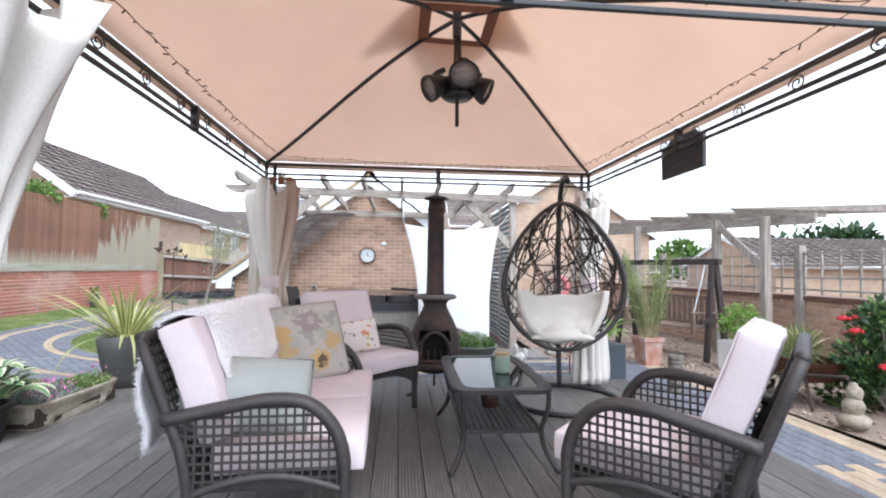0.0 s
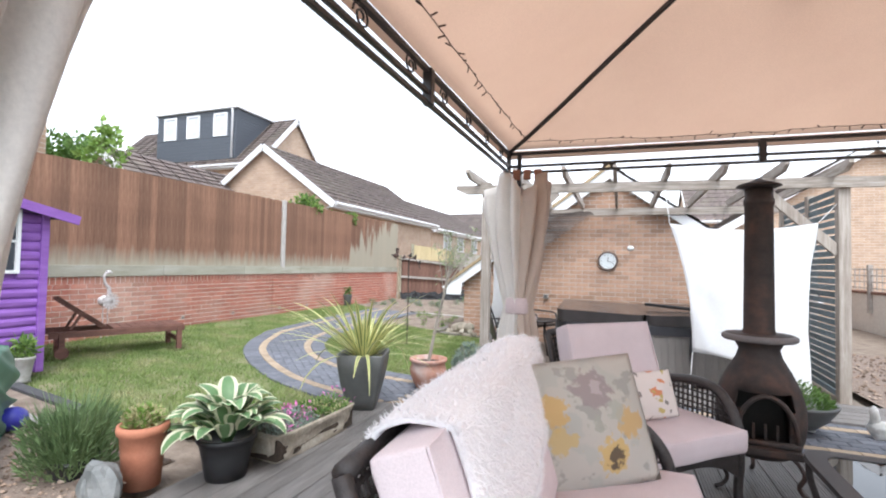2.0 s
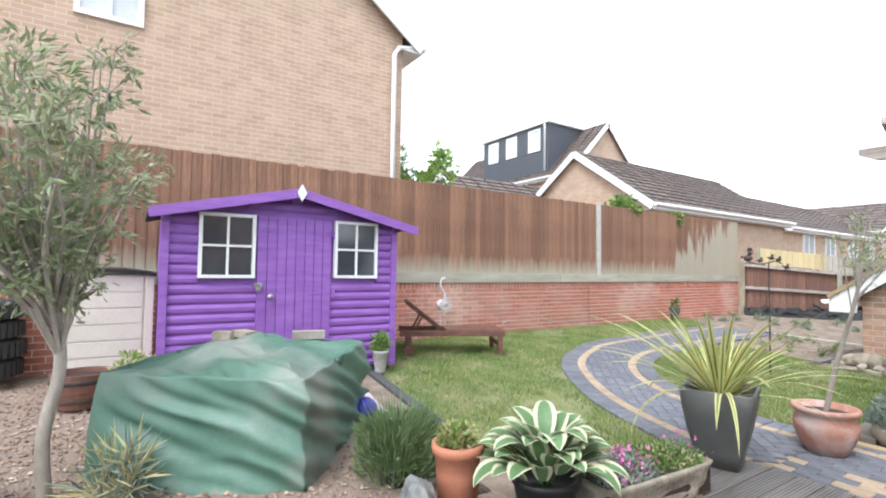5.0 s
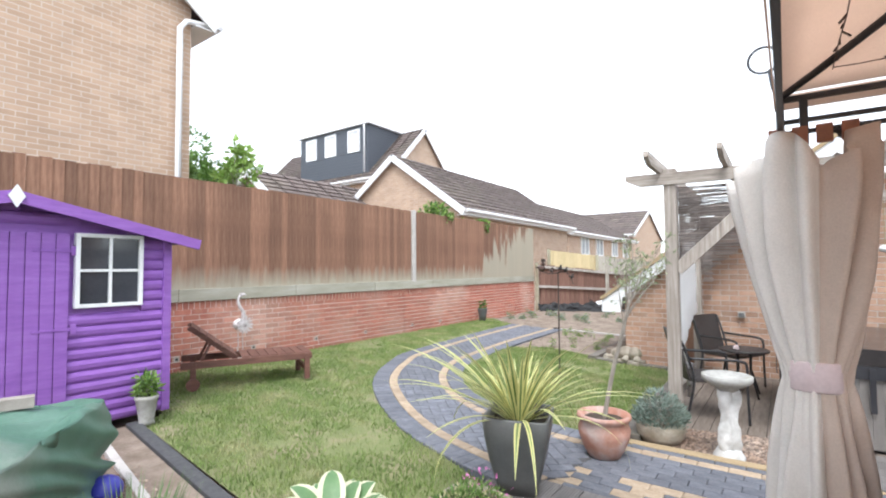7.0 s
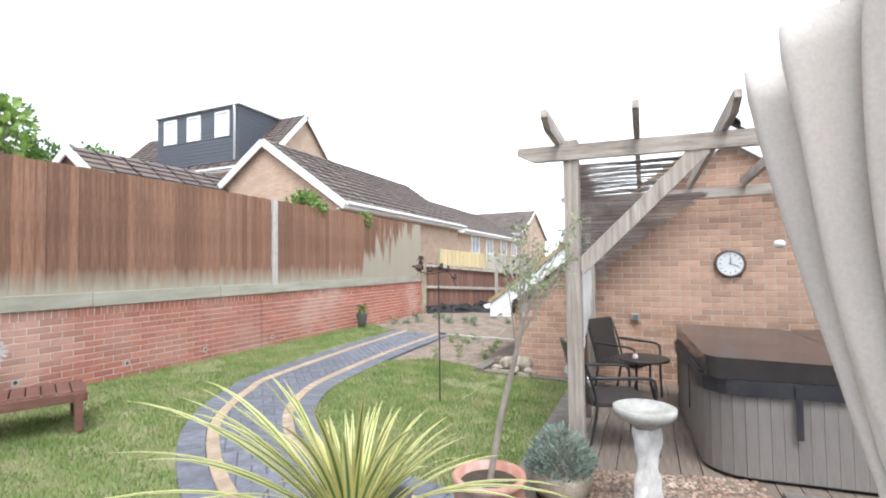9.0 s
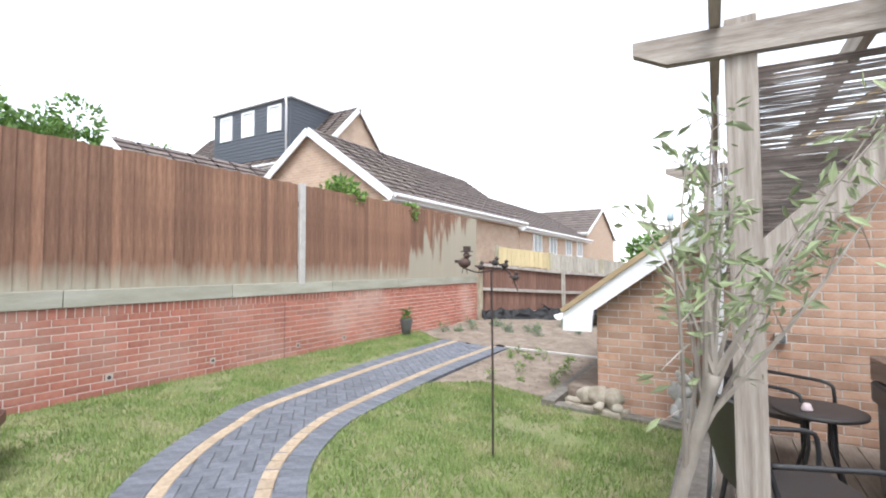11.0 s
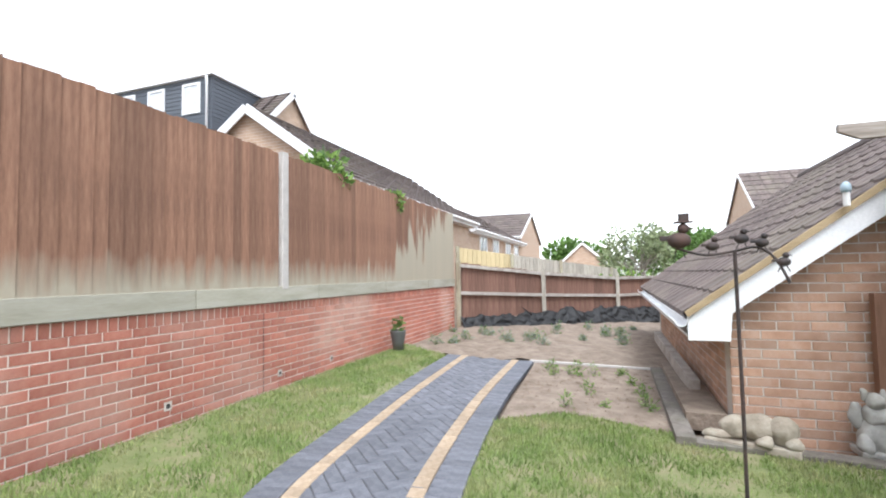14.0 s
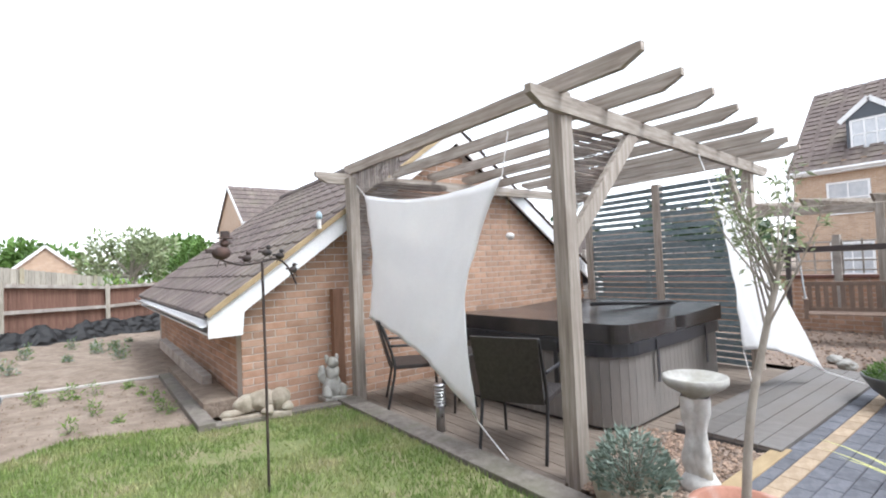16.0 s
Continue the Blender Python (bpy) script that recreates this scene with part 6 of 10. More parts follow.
def stand_up(p, face, lean, spin=0.0):
    """A cushion upright at p, its face turned to the angle face (degrees), leaning back."""
    return Matrix.Translation(p) @ Matrix.Rotation(radians(face), 4, "Z") @ Matrix.Rotation(radians(90 - lean), 4, "Y") @ Matrix.Rotation(radians(90 + spin), 4, "Z")


scatter_cushion("large cushion with a grey and mustard flower print on the sofa", "print_flower", 0.52, 0.50, 0.16, stand_up((7.09, -6.84, 0.60), -58, 20, 5), 1.0)
scatter_cushion("sage green oblong cushion with dark piping on the sofa", "sage", 0.56, 0.33, 0.19, stand_up((7.02, -7.83, 0.53), -80, 30, -5), 2.0, "felt")
scatter_cushion("small cream cushion with an orange bird print on the armchair", "print_small", 0.36, 0.26, 0.11, stand_up((7.35, -5.93, 0.51), -60, 18, 4), 3.0)


def throw():
    """A white shaggy throw over the sofa's back, with a fringe of hair."""
    th = thing("throw_blanket", "white shaggy throw draped over the sofa back", "blanket", SOFA)

    def f(u, v):
        y = -0.56 + 1.27 * u
        # from the seat side over the top and down behind
        s = v
        if s < 0.36:
            t = 1 - s / 0.36
            l = (0.30 + 0.05 * math.sin(u * 5)) * t
            x, z = -0.285 + 0.342 * l, 1.0 - 0.94 * l
        elif s < 0.5:
            t = (s - 0.36) / 0.14
            x, z = -0.285 - 0.20 * t, 1.0 - 0.035 * t + 0.02 * math.sin(math.pi * t)
        else:
            t = (s - 0.5) / 0.5
            x, z = -0.485 - 0.05 * math.sin(math.pi * min(1, t * 1.2)) - 0.03 * t, 0.965 - (0.52 - 0.10 * u) * t
        wob = 0.02 * noise.noise((u * 5, s * 5, 1.0))
        return (x + wob, y + 0.04 * noise.noise((s * 4, u * 2, 7.0)), z + 0.012 * noise.noise((u * 9, s * 9, 3.0)))
    bm = bmesh.new()
    sheet(bm, f, 40, 60, 0.012)
    part("cloth", bm, "fur", th, smooth=True)
    rng = random.Random(4)
    vs, fs = [], []
    for i in range(14000):
        u, v = rng.random(), rng.random()
        if rng.random() < 0.35:
            v = rng.choice((0.0, 1.0)) if rng.random() < 0.5 else v
            u = u if v in (0.0, 1.0) else rng.choice((0.0, 1.0))
        p = Vector(f(u, v))
        n = Vector((0.4 if v < 0.36 else (-0.5 if v > 0.5 else 0.0), 0, 0.6 if 0.32 < v < 0.54 else 0.0))
        d = (n + Vector((rng.uniform(-0.6, 0.6), rng.uniform(-0.8, 0.8), rng.uniform(-0.9, 0.3)))).normalized() * rng.uniform(0.010, 0.026)
        if v == 1.0:
            d.z -= 0.03
        s = d.orthogonal().normalized() * 0.0016
        k = len(vs)
        vs += [tuple(p - s), tuple(p + s), tuple(p + d)]
        fs.append((k, k + 1, k + 2))
    stuff("pile", vs, fs, "fur", "", th)


throw()


def coffee_table():
    t = thing("coffee_table", "dark rattan coffee table with a black glass top", "table", Matrix.Translation((8.32, -6.635, DECK)) @ Matrix.Rotation(radians(-1), 4, "Z"))
    hw, hd, h = 0.312, 0.575, 0.485

    def ring(hw, hd, bow, n=40):
        out = []
        for k in range(n):
            a = 2 * math.pi * k / n
            c, s = math.cos(a), math.sin(a)
            e = 0.24
            out.append((hw * abs(c) ** e * (1 if c > 0 else -1), hd * abs(s) ** e * (1 if s > 0 else -1)))
        return out
    bm = bmesh.new()
    r = ring(hw, hd, 0)
    i = ring(hw - 0.075, hd - 0.075, 0)
    n = len(r)
    lo, hi, li, hi2 = ([bm.verts.new((x, y, z)) for x, y in q] for q, z in ((r, h - 0.025), (r, h), (i, h - 0.025), (i, h)))
    for k in range(n):
        j = (k + 1) % n
        bm.faces.new((lo[k], lo[j], hi[j], hi[k]))
        bm.faces.new((hi[k], hi[j], hi2[j], hi2[k]))
        bm.faces.new((li[j], li[k], hi2[k], hi2[j]))
        bm.faces.new((lo[j], lo[k], li[k], li[j]))
    part("woven_rim", bm, "rattan", t)
    bm = bmesh.new()
    a = [bm.verts.new((x, y, h - 0.004)) for x, y in i]
    b = [bm.verts.new((x, y, h - 0.012)) for x, y in i]
    bm.faces.new(a)
    bm.faces.new(b[::-1])
    for k in range(n):
        j = (k + 1) % n
        bm.faces.new((a[k], b[k], b[j], a[j]))
    part("glass_top", bm, M["black_glass"], t, "dark mirror-like glass")
    for sx in (-1, 1):
        for sy in (-1, 1):
            bm = bmesh.new()
            x, y = sx * (hw - 0.04), sy * (hd - 0.05)
            pts = smooth_line([(0.0, h - 0.02), (-0.004, 0.36), (-0.035, 0.22), (-0.01, 0.10), (0.05, 0.0)], 14)
            tube(bm, [(x + sx * p.x, y + sy * p.x, p.y) for p in pts], 0.015, 8)
            part("leg", bm, "rattan", t, smooth=True)
    bm = bmesh.new()
    lattice(bm, lambda u, v: (-hw + 0.08 + (2 * hw - 0.16) * u, -hd + 0.1 + (2 * hd - 0.2) * v, 0.22), 12, 24, 0.005)
    tube(bm, [(-hw + 0.07, -hd + 0.09, 0.22), (hw - 0.07, -hd + 0.09, 0.22), (hw - 0.07, hd - 0.09, 0.22), (-hw + 0.07, hd - 0.09, 0.22)], 0.012, 6, closed=True)
    part("lower_shelf", bm, "rattan", t)


M["black_glass"] = material("black_glass", [(0.012, 0.014, 0.016), (0.02, 0.022, 0.024)], 2, rough=0.03, bump=0, spec=0.8)
M["black_glass"].node_tree.nodes["Principled BSDF"].inputs["Roughness"].default_value = 0.02
for link in list(M["black_glass"].node_tree.links):
    if link.to_socket.name == "Roughness":
        M["black_glass"].node_tree.links.remove(link)
coffee_table()


def candle(p, mat, label, r, h, lid):
    c = thing("candle_jar", label, "candle", Matrix.Translation(p))
    bm = bmesh.new()
    lathe(bm, [(r * 0.9, 0), (r, 0.01), (r, h - 0.02), (r * 0.92, h - 0.005), (r * 0.86, h)], 24)
    part("jar", bm, mat, c, smooth=True)
    if lid:
        bm = bmesh.new()
        lathe(bm, [(r * 0.93, h), (r * 0.96, h + 0.004), (r * 0.96, h + 0.018), (r * 0.9, h + 0.022)], 24)
        part("lid", bm, "oak_timber", c, "pale wooden lid")


M["sage_glass"] = material("sage_glass", [(0.20, 0.27, 0.22), (0.27, 0.34, 0.28)], 4, rough=0.15, bump=0)
M["amber"] = material("dark_candle_glass", [(0.03, 0.015, 0.012), (0.07, 0.03, 0.02)], 4, rough=0.12, bump=0)
candle((8.398, -6.712, DECK + 0.485), "sage_glass", "sage green candle jar with a wooden lid on the table", 0.052, 0.115, True)
candle((8.33, -6.62, DECK + 0.23), "amber", "dark glass candle on the lower shelf of the table", 0.06, 0.10, False)


def chimenea():
    c = thing("chimenea", "rusty black cast-iron chimenea stove with a tall flue", "stove", Matrix.Translation((8.03, -5.36, DECK)) @ Matrix.Rotation(radians(-4), 4, "Z"))
    bm = bmesh.new()
    prof = [(0.10, 0.20), (0.17, 0.22), (0.215, 0.27), (0.235, 0.34), (0.245, 0.42), (0.24, 0.52), (0.215, 0.62), (0.17, 0.72), (0.125, 0.80), (0.11, 0.85), (0.13, 0.89), (0.18, 0.915), (0.19, 0.93), (0.18, 0.945), (0.10, 0.95)]
    lathe(bm, prof, 36)
    # firebox mouth cut towards the seats
    gone = [f for f in bm.faces if f.calc_center_median().y < -0.12 and abs(f.calc_center_median().x) < 0.13 and 0.33 < f.calc_center_median().z < 0.60]
    bmesh.ops.delete(bm, geom=gone, context="FACES")
    bmesh.ops.solidify(bm, geom=bm.faces[:], thickness=0.012)
    part("body", bm, "rusty_iron", c, smooth=True)
    bm = bmesh.new()
    pts = [(0.155 * math.cos(a), -0.215 - 0.02 * math.sin(a), 0.34 + 0.27 * math.sin(a)) for a in (math.pi * k / 16 for k in range(17))]
    tube(bm, pts, 0.014, 8)
    tube(bm, [(-0.165, -0.22, 0.335), (0.165, -0.22, 0.335)], 0.02, 8)
    part("mouth_arch", bm, "rusty_iron", c, smooth=True)
    bm = bmesh.new()
    box(bm, -0.17, 0.17, -0.29, -0.16, 0.28, 0.32, 0.01)
    part("hearth_lip", bm, "rusty_iron", c)
    bm = bmesh.new()
    box(bm, -0.14, 0.14, 0.0, 0.03, 0.30, 0.62, 0.01)
    part("fire_back", bm, M["soot"], c)
    bm = bmesh.new()
    for k in range(5):
        tube(bm, [(-0.12 + 0.06 * k, -0.2, 0.33), (-0.12 + 0.06 * k, -0.2, 0.44)], 0.007, 6)
    part("grate", bm, "rusty_iron", c)
    bm = bmesh.new()
    lathe(bm, [(0.085, 0.93), (0.092, 0.95), (0.085, 0.98), (0.078, 1.75), (0.085, 1.76), (0.085, 1.79), (0.078, 1.8), (0.078, 1.86)], 24)
    part("flue", bm, "rusty_iron", c, "rust-brown iron flue", smooth=True)
    bm = bmesh.new()
    lathe(bm, [(0.095, 1.865), (0.125, 1.875), (0.12, 1.885), (0.03, 1.915), (0.012, 1.93)], 24)
    part("cap", bm, "rusty_iron", c, smooth=True)
    bm = bmesh.new()
    lathe(bm, [(0.19, 0.905), (0.205, 0.915), (0.205, 0.935), (0.19, 0.945)], 30)
    part("collar", bm, M["grey_iron"], c, "grey worn collar", smooth=True)
    for k in range(3):
        a = math.pi / 2 + k * 2.094
        bm = bmesh.new()
        pts = [(0.13, 0.24), (0.2, 0.2), (0.24, 0.13), (0.21, 0.06), (0.24, 0.015), (0.29, 0.0)]
        tube(bm, [(p.x * math.cos(a), p.x * math.sin(a), p.y + 0.012) for p in smooth_line(pts, 14)], 0.013, 6)
        part("leg", bm, "rusty_iron", c, smooth=True)


M["soot"] = material("soot", [(0.01, 0.01, 0.01), (0.02, 0.018, 0.016)], 8, rough=1.0)
M["grey_iron"] = material("worn_grey_iron", [(0.12, 0.11, 0.11), (0.20, 0.185, 0.18)], 6, rough=0.75, bump=0.3)
chimenea()


def egg_chair():
    e = thing("egg_chair", "black hanging egg chair with a cream cushion on a ring stand", "hanging chair", Matrix.Translation((9.20, -5.60, DECK)) @ Matrix.Rotation(radians(-8), 4, "Z"))
    z0, z1, R = 0.46, 1.82, 0.585

    def egg(a, t, k=1.0):
        """a round the axis, t from bottom to top."""
        z = z0 + (z1 - z0) * t
        r = R * (math.sin(math.pi * min(1, t ** 0.86)) ** 0.60) * (1.0 - 0.13 * t) * 1.0
        return Vector((r * k * math.cos(a), r * k * 0.72 * math.sin(a), z))
    # front rim
    bm = bmesh.new()
    ring = []
    for i in range(64):
        b = 2 * math.pi * i / 64
        t = 0.5 - 0.5 * math.cos(b)
        s = 1 if b < math.pi else -1
        p = egg(0 if s > 0 else math.pi, min(max(t, 0.004), 0.996))
        ring.append((p.x, p.y - 0.10 - 0.05 * math.sin(math.pi * t), p.z))
    tube(bm, ring, 0.02, 8, closed=True)
    part("rim", bm, "rattan", e, smooth=True)
    # random weave over the back half
    rng = random.Random(21)
    bm = bmesh.new()
    for i in range(150):
        a, t = rng.uniform(0.05, math.pi - 0.05), rng.uniform(0.04, 0.96)
        da, dt = rng.uniform(-1, 1) * 1.3, rng.uniform(-1, 1) * 0.5
        pts = []
        for j in range(9):
            aa, tt = a + da * (j / 8 - 0.5), t + dt * (j / 8 - 0.5)
            if -0.12 <= aa <= math.pi + 0.12 and 0.02 <= tt <= 0.98:
                p = egg(aa, tt)
                pts.append((p.x, p.y - 0.06, p.z))
        if len(pts) > 3:
            strand = bmesh.new()
            tube(strand, pts, 0.0065, 5)
            part("strand", strand, "rattan", e)
    bm.free()
    for k in range(9):
        a = math.pi * k / 8
        bm = bmesh.new()
        tube(bm, [Vector((p.x, p.y - 0.07, p.z)) for p in (egg(a, 0.01 + 0.98 * j / 18) for j in range(19))], 0.008, 5)
        part("basket_rib", bm, "rattan", e)
    # cushion
    bm = bmesh.new()

    def cush(u, v):
        a = -0.05 + (math.pi + 0.1) * u
        t = 0.05 + 0.27 * v
        p = egg(a, t, 0.90)
        dip = 0.03 * noise.noise((u * 6, v * 4, 2.0)) + 0.02 * abs(math.sin(u * math.pi * 3))
        return (p.x * (1 - 0.1 * v), p.y * 0.85 - 0.10 + 0.04 * v, p.z + 0.02 + dip + 0.09 * v * abs(2 * u - 1) ** 1.5)
    sheet(bm, cush, 36, 14, 0.06)
    part("back_cushion", bm, M["cream_cushion"], e, "cream quilted cushion", smooth=True)
    bm = bmesh.new()
    pillow(bm, 0.60, 0.34, 0.13, Matrix.Translation((0, 0.03, 0.60)) @ Matrix.Rotation(radians(12), 4, "X"), 20, 0.5, 0.03, 4)
    part("seat_cushion", bm, M["cream_cushion"], e, "cream seat cushion", smooth=True)
    # stand
    bm = bmesh.new()
    tube(bm, [(0.52 * math.cos(a), -0.10 + 0.52 * math.sin(a), 0.022) for a in (2 * math.pi * k / 48 for k in range(48))], 0.022, 8, closed=True)
    part("base_ring", bm, "black_metal", e, smooth=True)
    bm = bmesh.new()
    pts = smooth_line([(0.42, 0.03), (0.47, 0.5), (0.47, 1.2), (0.44, 1.75), (0.33, 2.02), (0.15, 2.10), (0.02, 2.04)], 40)
    tube(bm, [(0.06, p.x - 0.05, p.y) for p in pts], 0.026, 10)
    part("pole", bm, "black_metal", e, smooth=True)
    bm = bmesh.new()
    for k in range(8):
        z = 2.02 - k * 0.027
        tube(bm, [(0.06 - 0.06 * k / 8 + 0.012 * math.cos(a) * (k % 2), -0.03 + 0.012 * math.cos(a) * ((k + 1) % 2), z + 0.018 * math.sin(a)) for a in (2 * math.pi * j / 8 for j in range(8))], 0.004, 4, closed=True)
    part("chain", bm, "black_metal", e)


M["cream_cushion"] = material("cream_cushion", [(0.52, 0.495, 0.45), (0.60, 0.575, 0.53)], 3, rough=0.95, bump=0.25, fine=160)
egg_chair()


def heater():
    h = thing("hanging_light", "black hanging cluster of three lamps under the canopy", "lamp", Matrix.Translation((8.04, -6.93, 0)))
    bm = bmesh.new()
    tube(bm, [(0, 0, 2.66), (0, 0, 2.34)], [0.022, 0.028], 12)
    tube(bm, [(0, 0, 2.30), (0, 0, 2.01)], 0.013, 10)
    part("stem", bm, "rusty_iron", h, smooth=True)
    bm = bmesh.new()
    lathe(bm, [(0.03, 2.22), (0.07, 2.23), (0.085, 2.27), (0.075, 2.33), (0.04, 2.36)], 20)
    part("body", bm, "black_metal", h, smooth=True)
    bm = bmesh.new()
    lathe(bm, [(0.02, 2.185), (0.085, 2.19), (0.105, 2.205), (0.10, 2.225), (0.05, 2.235)], 24)
    part("base_ring", bm, "black_metal", h, smooth=True)
    for az, up in ((-84, 0.05), (198, 0.0), (-12, 0.0)):
        a = radians(az)
        d = Vector((math.cos(a), math.sin(a), -0.55)).normalized()
        m = Matrix.Translation(Vector((math.cos(a) * 0.085, math.sin(a) * 0.085, 2.29 + up))) @ d.to_track_quat("Z", "Y").to_matrix().to_4x4()
        bm = bmesh.new()
        lathe(bm, [(0.03, -0.03), (0.045, 0.0), (0.062, 0.03), (0.085, 0.075), (0.098, 0.115), (0.098, 0.135), (0.09, 0.137), (0.086, 0.122)], 24)
        bmesh.ops.transform(bm, matrix=m @ Matrix.Diagonal((1, 0.86, 1, 1)), verts=bm.verts[:])
        hd = part("lamp_head", bm, "black_metal", h, smooth=True)
        bm = bmesh.new()
        lathe(bm, [(0.01, 0.128), (0.086, 0.124), (0.086, 0.120), (0.01, 0.118)], 24)
        bmesh.ops.transform(bm, matrix=m @ Matrix.Diagonal((1, 0.86, 1, 1)), verts=bm.verts[:])
        part("lens", bm, M["lamp_lens"], hd, "grey ribbed glass lens", smooth=True)
        bm = bmesh.new()
        box(bm, -0.035, 0.035, 0.055, 0.085, -0.02, 0.045, 0.006, m)
        part("bracket", bm, "black_metal", hd)


M["lamp_lens"] = material("lamp_lens", [(0.16, 0.16, 0.165), (0.30, 0.30, 0.31)], 20, (1, 8, 1), rough=0.12, bump=0.2, spec=0.8)
heater()


def slate_sign():
    s = thing("hanging_slate", "black house-shaped slate sign hung from the gazebo rail", "sign", Matrix.Translation((9.665, -6.81, 1.77)) @ Matrix.Rotation(radians(-92), 4, "Z"))
    bm = bmesh.new()
    pts = [(-0.26, 0.0), (0.26, 0.0), (0.262, 0.22), (0.20, 0.235), (0.10, 0.325), (-0.06, 0.33), (-0.19, 0.235), (-0.262, 0.215)]
    a = [bm.verts.new((x, -0.012, z)) for x, z in pts]
    b = [bm.verts.new((x, 0.012, z)) for x, z in pts]
    bm.faces.new(a)
    bm.faces.new(b[::-1])
    for i in range(len(pts)):
        bm.faces.new((a[i], b[i], b[(i + 1) % len(pts)], a[(i + 1) % len(pts)]))
    bmesh.ops.recalc_face_normals(bm, faces=bm.faces[:])
    part("slate", bm, "felt", s)
    for k, w in enumerate((0.22, 0.26, 0.20)):
        bm = bmesh.new()
        box(bm, -w / 2, w / 2, -0.0135, -0.0122, 0.07 + 0.04 * k, 0.08 + 0.04 * k)
        part("chalk_line", bm, M["chalk"], s, "faint grey chalk line")
    bm = bmesh.new()
    tube(bm, [(-0.15, 0, 0.24), (-0.14, -0.06, 0.275), (-0.13, -0.148, 0.255)], 0.003, 4)
    tube(bm, [(0.15, 0, 0.24), (0.14, -0.06, 0.275), (0.13, -0.148, 0.255)], 0.003, 4)
    part("cord", bm, "dark_wire", s)


M["chalk"] = material("faint_chalk", [(0.09, 0.09, 0.095), (0.12, 0.12, 0.12)], 20, rough=1.0, bump=0)
slate_sign()

# ---- plants ----
def two_tone(name, verts, faces, tones, mats):
    me = bpy.data.meshes.new(name)
    me.from_pydata(verts, [], faces)
    for m in mats:
        me.materials.append(M[m])
    me.polygons.foreach_set("material_index", tones)
    me.polygons.foreach_set("use_smooth", [True] * len(me.polygons))
    return me


def strap_leaf(length, width, droop, rise=1.0, n=10, mats=("leaf_green", "leaf_cream"), stripe=0.55, cup=0.15, tip=1.0):
    """A long leaf along +x with pale margins; it rises and then bends over."""
    vs, fs, tones = [], [], []
    x = z = 0.0
    a = rise
    for i in range(n + 1):
        t = i / n
        w = width * (math.sin(math.pi * min(1, 0.12 + 0.88 * t)) ** 0.7 if tip < 1 else min(1, 0.55 + t * 1.2) * (1 - t ** 3)) / 2 + 0.0006
        for s in (-1, -stripe, 0, stripe, 1):
            vs.append((x, s * w, z + cup * w * abs(s)))
        a -= droop / n * (0.3 + 1.4 * t)
        x += length / n * math.cos(a)
        z += length / n * math.sin(a)
    for i in range(n):
        for j in range(4):
            k = i * 5 + j
            fs.append((k, k + 5, k + 6, k + 1))
            tones.append(1 if j in (0, 3) else 0)
    return two_tone("leaf", vs, fs, tones, mats)


M["leaf_green"] = material("variegated_green", [(0.10, 0.17, 0.05), (0.16, 0.25, 0.08)], 6, (1, 20, 1), rough=0.5, vary=0.2, bump=0, translucent=0.25)
M["leaf_cream"] = material("variegated_cream", [(0.54, 0.52, 0.19), (0.66, 0.62, 0.29)], 6, rough=0.5, vary=0.12, bump=0, translucent=0.25)
M["hosta_cream"] = material("hosta_cream", [(0.60, 0.60, 0.40), (0.68, 0.67, 0.50)], 6, rough=0.5, vary=0.1, bump=0, translucent=0.25)
M["hosta_green"] = material("hosta_green", [(0.10, 0.20, 0.08), (0.17, 0.28, 0.12)], 8, rough=0.5, vary=0.15, bump=0.1, translucent=0.2)
M["leaf_olive"] = material("olive_leaf", [(0.16, 0.20, 0.10), (0.27, 0.32, 0.17), (0.38, 0.42, 0.26)], 3, rough=0.55, island=0.3, bump=0, translucent=0.25)
M["leaf_mid"] = material("mid_green_leaf", [(0.06, 0.12, 0.025), (0.11, 0.20, 0.045), (0.18, 0.28, 0.07)], 3, rough=0.6, island=0.3, bump=0, translucent=0.25)
M["leaf_lime"] = material("lime_leaf", [(0.18, 0.30, 0.06), (0.27, 0.40, 0.10)], 3, rough=0.6, island=0.25, bump=0, translucent=0.3)
M["leaf_dark"] = material("dark_leaf", [(0.025, 0.055, 0.02), (0.05, 0.095, 0.035)], 3, rough=0.5, island=0.3, bump=0, translucent=0.15)
M["leaf_grey"] = material("grey_green_leaf", [(0.17, 0.23, 0.19), (0.28, 0.33, 0.28)], 3, rough=0.7, island=0.25, bump=0, translucent=0.15)
M["leaf_straw"] = material("straw_grass", [(0.36, 0.34, 0.16), (0.50, 0.46, 0.26)], 3, rough=0.7, island=0.2, bump=0, translucent=0.2)
M["bark"] = material("pale_bark", [(0.20, 0.175, 0.145), (0.31, 0.275, 0.235), (0.40, 0.36, 0.31)], 12, (1, 1, 0.4), rough=0.9, bump=0.5)
M["compost"] = material("dark_compost", [(0.035, 0.025, 0.018), (0.075, 0.055, 0.04)], 20, rough=1.0, bump=0.8, fine=50, bump_dist=0.01)
M["terracotta"] = material("terracotta", [(0.33, 0.15, 0.10), (0.42, 0.21, 0.15), (0.50, 0.31, 0.25)], 5, rough=0.85, bump=0.2, stain=(0.50, 0.42, 0.39), stain_scale=5, stain_amount=0.85)
M["terracotta_plain"] = material("orange_terracotta", [(0.33, 0.12, 0.065), (0.42, 0.165, 0.095), (0.47, 0.21, 0.13)], 5, rough=0.8, bump=0.15)
M["pot_grey"] = material("charcoal_glaze", [(0.075, 0.078, 0.076), (0.12, 0.122, 0.118)], 4, rough=0.45, bump=0.1, stain=(0.17, 0.165, 0.155), stain_scale=3, stain_amount=0.4)
